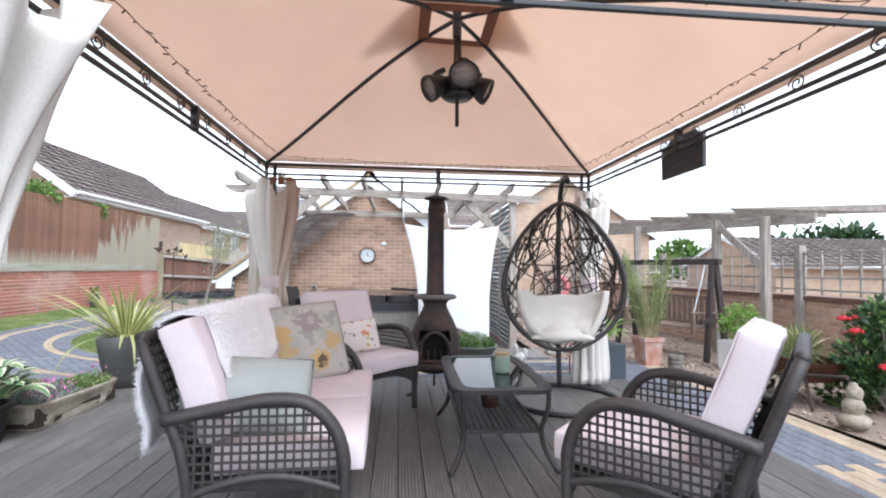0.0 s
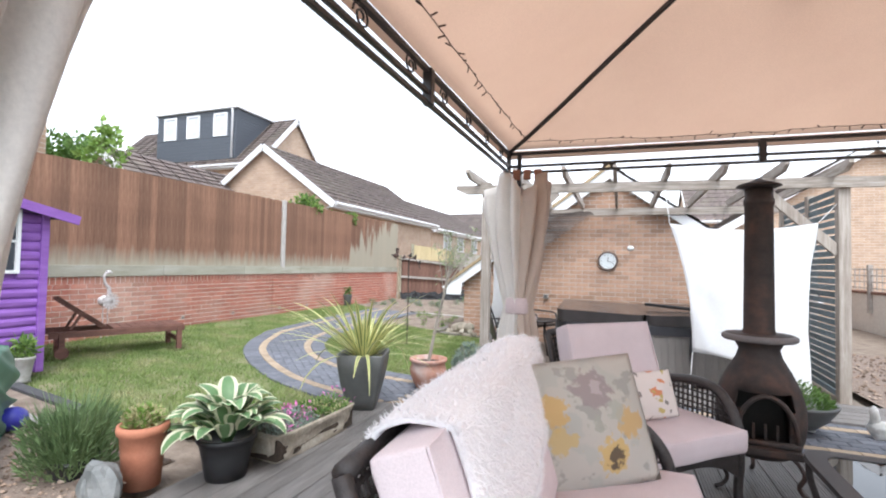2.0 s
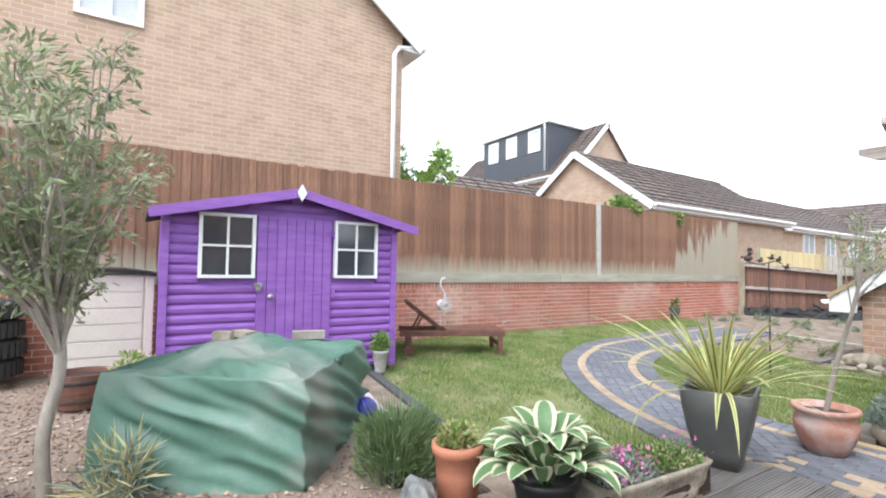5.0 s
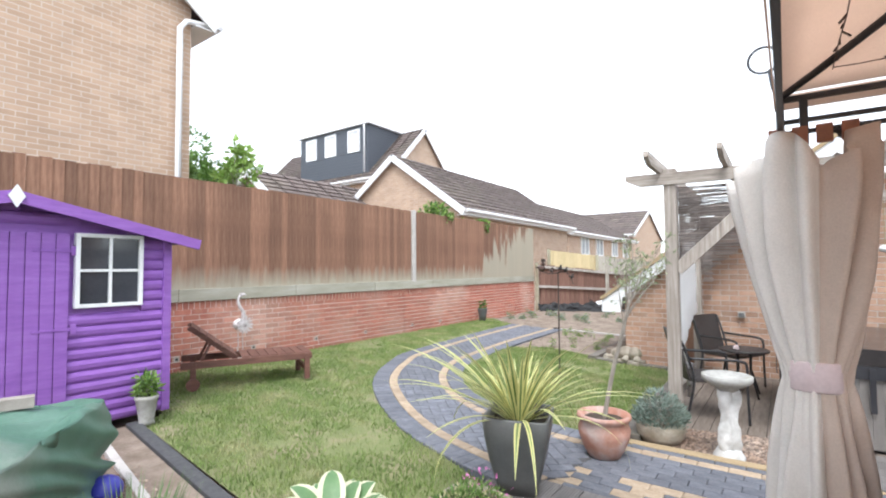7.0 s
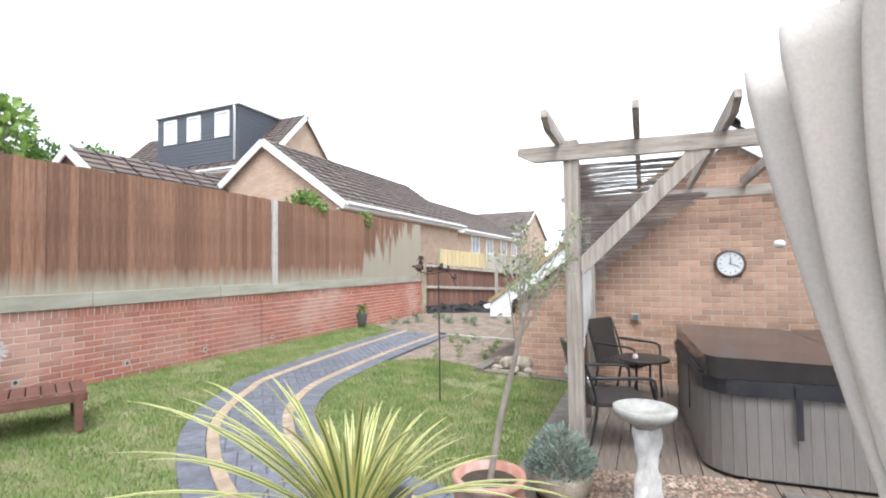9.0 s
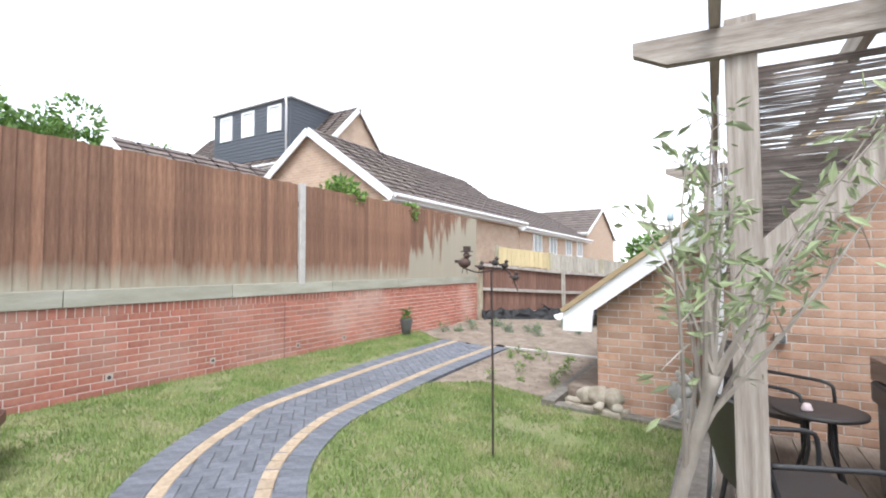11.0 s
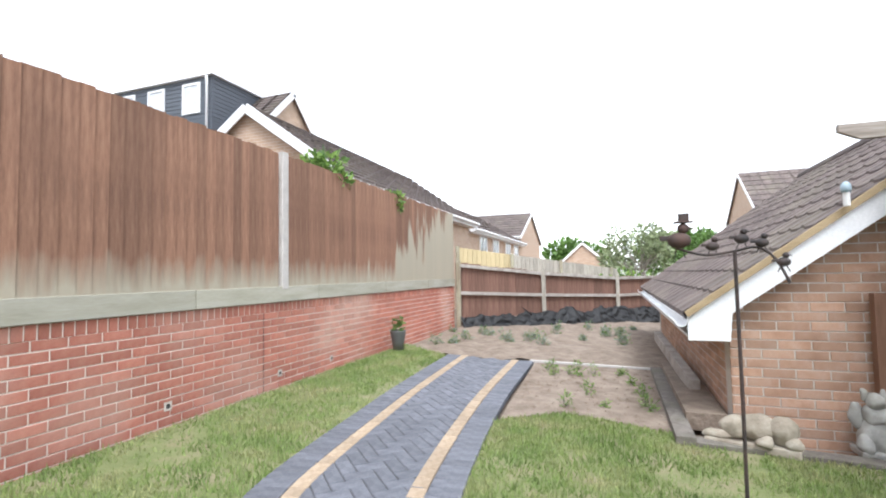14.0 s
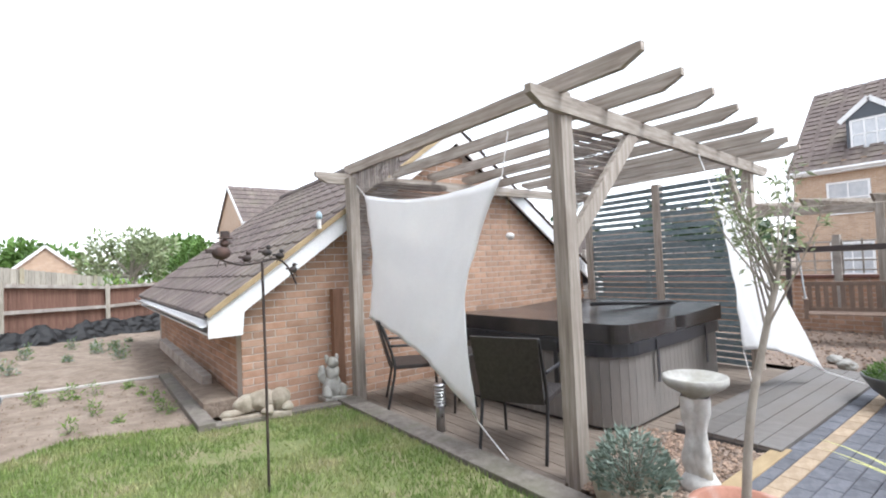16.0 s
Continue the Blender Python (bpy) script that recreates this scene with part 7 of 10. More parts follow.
M["plastic_black"] = material("black_plastic_pot", [(0.014, 0.014, 0.016), (0.028, 0.028, 0.03)], 4, rough=0.4, bump=0.05)
M["stone"] = material("weathered_stone", [(0.22, 0.185, 0.14), (0.34, 0.295, 0.235), (0.44, 0.40, 0.33)], 7, rough=0.95, bump=0.8, fine=40, bump_dist=0.01, stain=(0.17, 0.16, 0.10), stain_scale=4, stain_amount=0.5)
M["white_stone"] = material("white_cast_stone", [(0.46, 0.45, 0.43), (0.62, 0.61, 0.59), (0.70, 0.69, 0.67)], 9, rough=0.9, bump=0.5, fine=40, stain=(0.26, 0.25, 0.22), stain_scale=7, stain_amount=0.5)
M["grey_stone"] = material("grey_cast_stone", [(0.24, 0.235, 0.215), (0.36, 0.35, 0.325), (0.44, 0.43, 0.40)], 9, rough=0.95, bump=0.6, fine=40, stain=(0.20, 0.19, 0.12), stain_scale=6, stain_amount=0.4)
M["pink"] = material("pink_flower", [(0.55, 0.12, 0.36), (0.68, 0.24, 0.50)], 4, rough=0.7, island=0.2, bump=0)
M["red"] = material("red_rose", [(0.42, 0.012, 0.02), (0.55, 0.03, 0.04)], 6, rough=0.6, island=0.2, bump=0)
M["flamingo_pink"] = material("flamingo_pink", [(0.55, 0.13, 0.16), (0.65, 0.20, 0.22)], 4, rough=0.6)


def foliage(name, parent, n, spot, size, mat, seed, ratio=0.35, label=""):
    """n small pointed leaves: spot(rng) gives a place and a main direction."""
    rng = random.Random(seed)
    vs, fs = [], []
    for i in range(n):
        p, d = spot(rng)
        p = Vector(p)
        d = (Vector(d) + Vector((rng.uniform(-1, 1), rng.uniform(-1, 1), rng.uniform(-1, 1))) * 0.7)
        d = d.normalized() if d.length > 1e-5 else Vector((0, 0, 1))
        l = size * rng.uniform(0.6, 1.3)
        s = d.cross(Vector((rng.uniform(-1, 1), rng.uniform(-1, 1), rng.uniform(-1, 1))))
        s = s.normalized() * l * ratio / 2 if s.length > 1e-4 else Vector((l * ratio / 2, 0, 0))
        nrm = d.cross(s).normalized() * l * 0.06
        k = len(vs)
        vs += [tuple(p), tuple(p + d * l * 0.45 + s + nrm), tuple(p + d * l), tuple(p + d * l * 0.45 - s + nrm)]
        fs += [(k, k + 1, k + 2), (k, k + 2, k + 3)]
    return stuff(name, vs, fs, mat, label, parent)


def yucca():
    y = thing("potted_yucca", "variegated yellow-striped phormium in a tall charcoal pot", "plant", Matrix.Translation((4.97, -4.93, DECK)) @ Matrix.Rotation(radians(18), 4, "Z"))
    bm = bmesh.new()

    def ring(hw, z, bulge=0.0):
        out = []
        for k in range(32):
            a = 2 * math.pi * (k + 0.5) / 32
            c, s = math.cos(a), math.sin(a)
            e = 0.2
            out.append(bm.verts.new((hw * abs(c) ** e * (1 if c > 0 else -1), hw * abs(s) ** e * (1 if s > 0 else -1), z)))
        return out
    rows = [ring(0.12, 0.0), ring(0.145, 0.10), ring(0.18, 0.24), ring(0.205, 0.38), ring(0.22, 0.50), ring(0.213, 0.512), ring(0.195, 0.505), ring(0.188, 0.44)]
    for u, v in zip(rows, rows[1:]):
        for k in range(32):
            bm.faces.new((u[k], u[(k + 1) % 32], v[(k + 1) % 32], v[k]))
    bm.faces.new(rows[0][::-1])
    part("pot", bm, "pot_grey", y, "tall square charcoal pot", smooth=True)
    bm = bmesh.new()
    box(bm, -0.18, 0.18, -0.18, 0.18, 0.40, 0.445, 0.02)
    part("soil", bm, "compost", y)
    rng = random.Random(7)
    meshes = [strap_leaf(0.76, 0.046, 0.40, 1.22, stripe=0.3), strap_leaf(0.95, 0.046, 0.60, 0.98, stripe=0.3), strap_leaf(1.08, 0.044, 0.70, 0.76, stripe=0.3), strap_leaf(0.55, 0.038, 0.2, 1.32, stripe=0.3), strap_leaf(1.12, 0.042, 0.72, 0.50, stripe=0.3), strap_leaf(0.95, 0.034, 1.9, 0.5, stripe=0.3)]
    for i in range(80):
        a = i * 2.39996
        k = rng.choice((0, 0, 1, 1, 2, 2, 3, 4, 4)) if i < 75 else 5
        size, tilt = rng.uniform(0.78, 1.0), rng.uniform(-0.12, 0.15)
        if math.sin(a + radians(18)) > 0.2 and i < 75:
            k, size, tilt = rng.choice((0, 1, 2)), rng.uniform(0.55, 0.68), rng.uniform(0.0, 0.25)
        r = rng.uniform(0.0, 0.06)
        share("leaf", meshes[k], y, Matrix.Translation((r * math.cos(a), r * math.sin(a), 0.43)) @ Matrix.Rotation(a, 4, "Z") @ Matrix.Rotation(tilt, 4, "Y") @ Matrix.Diagonal((size, size, size, 1)))


yucca()


def pot_body(bm, rt, rb, h, rim=0.02):
    lathe(bm, [(rb, 0), (rb + (rt - rb) * 0.5, h * 0.5), (rt, h - rim * 1.6), (rt + 0.012, h - rim * 1.4), (rt + 0.014, h), (rt - 0.012, h), (rt - 0.02, h - 0.04), (0.01, h - 0.05)], 28)


def hosta():
    h = thing("potted_hosta", "cream-edged green hosta in a black plastic pot", "plant", Matrix.Translation((4.92, -6.52, DECK)))
    bm = bmesh.new()
    pot_body(bm, 0.165, 0.12, 0.26)
    part("pot", bm, "plastic_black", h, "black plastic pot", smooth=True)
    rng = random.Random(9)
    meshes = [strap_leaf(0.24, 0.12, 1.2, 0.9, 8, ("hosta_green", "hosta_cream"), 0.62, 0.25, 0.5), strap_leaf(0.28, 0.13, 1.7, 0.8, 8, ("hosta_green", "hosta_cream"), 0.6, 0.2, 0.5), strap_leaf(0.2, 0.10, 0.9, 1.1, 8, ("hosta_green", "hosta_cream"), 0.58, 0.3, 0.5)]
    for i in range(58):
        a = i * 2.39996
        t = i / 58
        r = 0.03 + 0.15 * t
        share("leaf", meshes[rng.randrange(3)], h, Matrix.Translation((r * math.cos(a), r * math.sin(a), 0.40 - 0.12 * t + rng.uniform(-0.02, 0.03))) @ Matrix.Rotation(a, 4, "Z") @ Matrix.Rotation(rng.uniform(-0.3, 0.1) + 0.35 * t, 4, "Y"))
    bm = bmesh.new()
    for i in range(30):
        a = i * 2.4
        tube(bm, [(0.02 * math.cos(a), 0.02 * math.sin(a), 0.2), (0.1 * math.cos(a), 0.1 * math.sin(a), 0.36)], 0.004, 4)
    part("stems", bm, "hosta_green", h)


hosta()


def terracotta_sedum():
    h = thing("potted_sedum", "pale sedum in a tall terracotta pot beside the deck", "plant", Matrix.Translation((4.58, -6.82, gz(4.6) - 0.0)))
    bm = bmesh.new()
    lathe(bm, [(0.10, 0), (0.112, 0.2), (0.122, 0.30), (0.135, 0.31), (0.14, 0.335), (0.135, 0.36), (0.115, 0.36), (0.11, 0.32), (0.01, 0.31)], 28)
    part("pot", bm, M["terracotta_plain"], h, smooth=True)

    def spot(r):
        a, q = r.uniform(0, 6.28), math.sqrt(r.random()) * 0.10
        return (q * math.cos(a), q * math.sin(a), 0.33 + r.uniform(0, 0.13) * (1 - q * 3)), (math.cos(a) * 0.5, math.sin(a) * 0.5, 0.8)
    foliage("leaves", h, 900, spot, 0.035, "leaf_straw", 3, 0.4)
    foliage("leaves", h, 500, spot, 0.035, "leaf_lime", 4, 0.4)


terracotta_sedum()


def trough():
    t = thing("stone_trough", "rough stone trough planted with alpines and pink flowers", "planter", Matrix.Translation((4.98, -5.86, DECK)) @ Matrix.Rotation(radians(-4), 4, "Z"))
    hw, hd, h = 0.19, 0.47, 0.19
    bm = bmesh.new()

    def outer(u, v):
        a = 2 * math.pi * u
        c, s = math.cos(a), math.sin(a)
        e = 0.25
        x, y = abs(c) ** e * (1 if c > 0 else -1), abs(s) ** e * (1 if s > 0 else -1)
        if v < 0.6:
            k, z = 0.86 + 0.14 * (v / 0.6), h * v / 0.6
        elif v < 0.8:
            k, z = 1.0 - 0.14 * (v - 0.6) / 0.2, h
        else:
            k, z = 0.86, h - 0.06 * (v - 0.8) / 0.2
        nz = 0.018 * noise.noise((x * 2.2, y * 5, z * 16)) + 0.008 * noise.noise((x * 9, y * 17, z * 40))
        return ((hw * k + nz) * x, (hd * k + nz) * y, z + 0.4 * nz)
    sheet(bm, outer, 96, 16)
    bmesh.ops.remove_doubles(bm, verts=bm.verts[:], dist=0.0005)
    part("basin", bm, "stone", t, smooth=True)
    bm = bmesh.new()
    box(bm, -hw * 0.88, hw * 0.88, -hd * 0.9, hd * 0.9, 0.02, h - 0.02, 0.01)
    part("soil", bm, "compost", t)

    def mound(cy, sy, hh):
        def spot(r):
            x, y = r.uniform(-0.16, 0.16), cy + r.uniform(-sy, sy)
            z = h - 0.03 + r.uniform(0.0, hh) * (1 - (x / 0.2) ** 2)
            return (x, y, z), (x * 2, (y - cy) * 2, 0.7)
        return spot
    foliage("leaves", t, 1500, mound(-0.20, 0.2, 0.10), 0.03, "leaf_grey", 5, 0.3)
    foliage("leaves", t, 1100, mound(0.2, 0.22, 0.09), 0.03, "leaf_mid", 6, 0.35)
    foliage("leaves", t, 400, mound(0.15, 0.25, 0.08), 0.03, "leaf_straw", 7, 0.35)
    foliage("flowers", t, 260, mound(-0.16, 0.17, 0.15), 0.022, "pink", 8, 0.9)
    foliage("flowers", t, 40, mound(0.42, 0.05, 0.16), 0.024, "pink", 9, 0.9)


trough()


def tree(name, label, m, trunk, limbs, crown, n, size, mat, seed, ratio=0.3):
    """A trunk along given points, limbs branching from it, and leaves along the twigs."""
    t = thing(name, label, "tree", m)
    rng = random.Random(seed)
    bm = bmesh.new()
    pts = smooth_line([Vector(p[:3]) for p in trunk], 16)
    r0, r1 = trunk[0][3], trunk[-1][3]
    tube(bm, pts, [r0 + (r1 - r0) * i / 16 for i in range(17)], 9)
    part("trunk", bm, "bark", t, smooth=True)
    bm = bmesh.new()
    twigs = []
    c, rad = Vector(crown[:3]), Vector(crown[3:6])
    for i in range(limbs):
        base = pts[rng.randrange(11, 17)]
        a = rng.uniform(0, 6.283)
        e = rng.uniform(-0.25, 1.0)
        tip = c + Vector((rad.x * math.cos(a) * math.cos(e), rad.y * math.sin(a) * math.cos(e), rad.z * math.sin(e))) * rng.uniform(0.75, 1.05)
        mid = base.lerp(tip, 0.5) + Vector((rng.uniform(-1, 1), rng.uniform(-1, 1), rng.uniform(-0.2, 1))) * 0.12 * rad.x
        line = smooth_line([base, mid, tip], 10)
        tube(bm, line, [r1 * 0.55 * (1 - 0.085 * k) for k in range(11)], 5)
        for k in range(3, 11):
            twigs.append((line[k], (line[k] - line[k - 1]).normalized()))
            for q in range(2):
                d = Vector((rng.uniform(-1, 1), rng.uniform(-1, 1), rng.uniform(-0.6, 0.9))).normalized()
                end = line[k] + d * rng.uniform(0.1, 0.3) * rad.x
                tube(bm, [line[k], end], [r1 * 0.16, r1 * 0.06], 4)
                for w in range(3):
                    twigs.append((line[k].lerp(end, 0.4 + 0.3 * w), d))
    part("branchwork", bm, "bark", t)

    def spot(r):
        p, d = twigs[r.randrange(len(twigs))]
        j = 0.06 * rad.x
        return p + Vector((r.uniform(-j, j), r.uniform(-j, j), r.uniform(-j, j))), d
    foliage("crown", t, n, spot, size, mat, seed + 1, ratio)
    return t


tree("olive_tree", "slim olive tree with silvery green leaves rising from the gravel", Matrix.Translation((3.52, -8.62, -0.06)),
     [(0, 0, 0, 0.034), (0.02, -0.02, 0.35, 0.03), (-0.03, 0.03, 0.7, 0.028), (-0.05, -0.02, 1.05, 0.026)], 34, (-0.05, -0.12, 1.78, 0.62, 0.62, 0.85), 5600, 0.062, "leaf_olive", 31)
tree("potted_olive", "young standard olive tree with sparse silvery leaves", Matrix.Translation((5.24, -3.98, PATIO + 0.27)),
     [(0, 0, 0, 0.019), (0.08, -0.01, 0.4, 0.017), (0.18, -0.05, 0.75, 0.015), (0.24, -0.09, 0.98, 0.011)], 15, (0.33, -0.06, 1.26, 0.25, 0.25, 0.29), 640, 0.038, "leaf_olive", 33)


def urn_pot():
    t = thing("terracotta_pot", "round terracotta pot with whitish bloom holding an olive", "pot", Matrix.Translation((5.24, -3.98, PATIO + 0.004)))
    bm = bmesh.new()
    lathe(bm, [(0.12, 0), (0.16, 0.07), (0.195, 0.16), (0.20, 0.22), (0.18, 0.27), (0.195, 0.29), (0.21, 0.31), (0.205, 0.33), (0.175, 0.33), (0.165, 0.28), (0.02, 0.275)], 32)
    part("pot", bm, "terracotta", t, smooth=True)
    bm = bmesh.new()
    lathe(bm, [(0.17, 0.25), (0.165, 0.285), (0.02, 0.29)], 20)
    part("soil", bm, "compost", t)


urn_pot()


def shrub_pot():
    t = thing("potted_shrub", "grey-green low shrub in a round mossy stone pot", "plant", Matrix.Translation((5.52, -3.30, FLOOR)))
    bm = bmesh.new()
    lathe(bm, [(0.15, 0), (0.19, 0.06), (0.205, 0.13), (0.20, 0.17), (0.17, 0.17), (0.16, 0.13), (0.02, 0.12)], 28, wobble=0.02)
    part("pot", bm, "stone", t, smooth=True)

    def spot(r):
        a, q = r.uniform(0, 6.28), math.sqrt(r.random()) * 0.22
        z = 0.16 + r.uniform(0, 0.30) * (1 - (q / 0.26) ** 2)
        return (q * math.cos(a), q * math.sin(a), z), (math.cos(a), math.sin(a), 0.9)
    foliage("leaves", t, 1700, spot, 0.04, "leaf_grey", 12, 0.4)
    rng = random.Random(2)
    bm = bmesh.new()
    for i in range(26):
        a = i * 2.4
        q = rng.uniform(0.05, 0.2)
        tube(bm, [(0.02 * math.cos(a), 0.02 * math.sin(a), 0.12), (q * math.cos(a), q * math.sin(a), rng.uniform(0.28, 0.45))], [0.005, 0.002], 4)
    part("stems", bm, "bark", t)


shrub_pot()


M["leaf_herb"] = material("herb_leaf", [(0.09, 0.15, 0.06), (0.15, 0.22, 0.09), (0.23, 0.29, 0.14)], 3, rough=0.6, island=0.3, bump=0, translucent=0.25)
M["slate_rock"] = material("slate_rock", [(0.10, 0.105, 0.105), (0.17, 0.175, 0.17), (0.26, 0.26, 0.25)], 8, rough=0.8, bump=0.7, fine=30)


def lavender():
    t = thing("potted_lavender", "tall feathery green herb in a dark pot by the gravel", "plant", Matrix.Translation((4.22, -6.98, gz(4.2) + 0.0)))
    bm = bmesh.new()
    pot_body(bm, 0.12, 0.10, 0.15)
    part("pot", bm, "plastic_black", t, smooth=True)
    rng = random.Random(5)
    vs, fs = [], []
    for i in range(420):
        a, q = rng.uniform(0, 6.28), rng.uniform(0, 0.14)
        h = rng.uniform(0.15, 0.46)
        b = Vector((q * math.cos(a), q * math.sin(a), 0.12))
        e = b + Vector((math.cos(a) * h * 0.35, math.sin(a) * h * 0.35, h))
        mid = b.lerp(e, 0.5) + Vector((0, 0, 0.04))
        s = Vector((-math.sin(a), math.cos(a), 0)) * 0.0035
        k = len(vs)
        vs += [tuple(b - s), tuple(b + s), tuple(mid + s), tuple(mid - s), tuple(e)]
        fs += [(k, k + 1, k + 2, k + 3), (k + 3, k + 2, k + 4)]
    stuff("stalks", vs, fs, "leaf_herb", "", t)

    def spot(r):
        a, q = r.uniform(0, 6.28), math.sqrt(r.random()) * 0.24
        return (q * math.cos(a), q * math.sin(a), 0.08 + r.uniform(0, 0.36) * (1 - q)), (math.cos(a), math.sin(a), 1.2)
    foliage("leaves", t, 2600, spot, 0.06, "leaf_herb", 14, 0.16)


lavender()


def boulder(p, r, seed, label, mat="grey_stone"):
    bm = bmesh.new()
    bmesh.ops.create_icosphere(bm, subdivisions=3, radius=1)
    for v in bm.verts:
        k = 1 + 0.35 * noise.noise(v.co * 1.3 + Vector((seed, 0, 0))) + 0.1 * noise.noise(v.co * 4 + Vector((seed, 3, 0)))
        v.co = Vector((v.co.x * r[0], v.co.y * r[1], v.co.z * r[2])) * k
    ob = part("rock", bm, mat)
    ob.matrix_basis = Matrix.Translation(p)
    tagged(ob, label, "rock")


boulder((4.60, -7.08, -0.02), (0.14, 0.08, 0.17), 2.0, "dark grey slate rock standing at the deck's edge", "slate_rock")
boulder((9.9, -3.25, -0.09), (0.12, 0.09, 0.07), 3.0, "pale garden stone on the gravel")
boulder((10.25, -3.05, -0.10), (0.10, 0.08, 0.05), 4.0, "pale garden stone on the gravel")


# ---- covered barbecue ----
def covered_bbq():
    c = thing("covered_barbecue", "faded green tarpaulin cover drawn over a garden table", "cover")
    A, B, C, D = (3.36, -8.50), (4.12, -7.48), (2.95, -6.60), (2.20, -7.62)
    foot = [Vector((*p, 0)) for p in (A, B, C, D)]

    def edge(u):
        k = int(u * 4) % 4
        t = u * 4 - int(u * 4)
        t2 = t
        p = foot[k].lerp(foot[(k + 1) % 4], t2)
        return p
    ctr = sum(foot, Vector((0, 0, 0))) / 4

    def f(u, v):
        p = edge(u % 1.0)
        t = (u * 4) % 1.0
        corner = (abs(t - 0.5) * 2) ** 5
        round_in = 1 - 0.035 * corner
        if v < 0.55:
            s = v / 0.55
            k = round_in * (1.0 - 0.05 * s ** 3) * (1 + 0.02 * (1 - s) * math.sin(u * 8 * math.pi + 3 * s))
            z = -0.10 + 0.66 * s ** 0.9
            px, pz = u * 5.0, s * 0.63
            d1, d2 = pz * 1.7 + px * 0.75 + 0.35 * noise.noise((px * 0.9, pz * 1.5, 3.0)), px - pz * 0.6
            fold = 0.12 * noise.noise((d1 * 3.0, d2 * 0.6, 0.5)) + 0.065 * noise.noise((d1 * 8.0, d2 * 1.1, 4.5)) - 0.11 * abs(noise.noise((d1 * 5.2 + 7, d2 * 0.8, 9.5))) + 0.03
            fold *= min(1, 14 * min(u, 1 - u)) * (0.45 + 0.55 * math.sin(math.pi * min(1, s * 0.8 + 0.15)))
            k += fold / 1.0
            z += 0.02 * noise.noise((u * 20, s * 3, 1))
            if s < 0.05:
                z = gz(p.x) + 0.02 + 0.03 * noise.noise((u * 14, 0, 8))
        else:
            s = (v - 0.55) / 0.45
            k = round_in * 0.95 * (1 - s)
            z = 0.56 + 0.10 * math.sin(s * math.pi / 2) + 0.075 * (noise.noise((2.2 * (1 - s) * math.cos(6.283 * u), 2.2 * (1 - s) * math.sin(6.283 * u), 6.0))) + 0.05 * abs(noise.noise((5 * (1 - s) * math.cos(6.283 * u + 1.2 * s), 5 * (1 - s) * math.sin(6.283 * u + 1.2 * s), 16.0))) - 0.03 - 0.025 * (1 - s) ** 4
        q = ctr + (p - ctr) * k
        return (q.x, q.y, z)
    bm = bmesh.new()
    sheet(bm, f, 360, 64)
    bmesh.ops.remove_doubles(bm, verts=bm.verts[:], dist=0.0005)
    part("tarpaulin", bm, M["tarp"], c, smooth=True)
    for k, (x, y, z, w, l, hh, a) in enumerate(((2.75, -7.55, 0.65, 0.10, 0.2, 0.05, 20), (2.85, -7.72, 0.655, 0.09, 0.13, 0.06, 60), (3.05, -7.15, 0.65, 0.08, 0.24, 0.06, 75))):
        bm = bmesh.new()
        box(bm, -l / 2, l / 2, -w / 2, w / 2, 0, hh, 0.004)
        b = tagged(part("weight_block", bm, "stone" if k < 2 else "grey_timber"), "stone and timber offcut weighing down the cover", "block")
        b.matrix_basis = Matrix.Translation((x, y, z - 0.03)) @ Matrix.Rotation(radians(a), 4, "Z")


M["tarp"] = material("green_tarpaulin", [(0.055, 0.125, 0.088), (0.082, 0.17, 0.125), (0.12, 0.21, 0.165)], 3, rough=0.5, bump=0.2, stain=(0.27, 0.275, 0.245), stain_scale=1.4, stain_amount=0.75)
covered_bbq()


def ball(p, r, mat, name, label, cat):
    bm = bmesh.new()
    bmesh.ops.create_icosphere(bm, subdivisions=3, radius=r)
    bmesh.ops.scale(bm, vec=(1, 1, 0.85), verts=bm.verts[:])
    ob = part(name, bm, mat, smooth=True)
    ob.matrix_basis = Matrix.Translation(p)
    tagged(ob, label, cat)


M["blue_toy"] = material("blue_plastic", [(0.03, 0.03, 0.30), (0.05, 0.05, 0.40)], 4, rough=0.35, bump=0)
ball((3.10, -6.70, 0.045), 0.10, "blue_toy", "blue_tub", "blue plastic tub half hidden by the cover", "tub")


# ---- storage by the shed ----
def storage_box():
    s = thing("storage_box", "cream plastic garden store with a black lid", "storage box", Matrix.Translation((0.72, -8.48, 0.03)))
    bm = bmesh.new()
    box(bm, -0.36, 0.36, -0.36, 0.34, 0.0, 1.04, 0.01)
    part("body", bm, M["cream_plastic"], s)
    for i in range(6):
        bm = bmesh.new()
        box(bm, 0.36, 0.372, -0.30, 0.28, 0.10 + i * 0.155, 0.245 + i * 0.155, 0.006)
        part("panel", bm, M["cream_plastic"], s)
    for y in (-0.355, 0.335):
        bm = bmesh.new()
        box(bm, 0.34, 0.385, y - 0.035, y + 0.035, 0.0, 1.04, 0.008)
        part("corner_post", bm, M["cream_plastic"], s)
    bm = bmesh.new()

    def lid(u, v):
        return (-0.40 + 0.82 * u, -0.41 + 0.80 * v, 1.06 + 0.05 * math.sin(math.pi * v) * (1 - 0.3 * u))
    sheet(bm, lid, 8, 16, 0.04)
    part("lid", bm, "plastic_black", s, "black ribbed lid")
    bm = bmesh.new()
    box(bm, 0.30, 0.39, -0.40, -0.32, -0.04, 0.05, 0.006)
    part("foot", bm, "plastic_black", s)


M["cream_plastic"] = material("cream_plastic", [(0.58, 0.53, 0.45), (0.64, 0.59, 0.51)], 3, rough=0.6, bump=0.05)
storage_box()


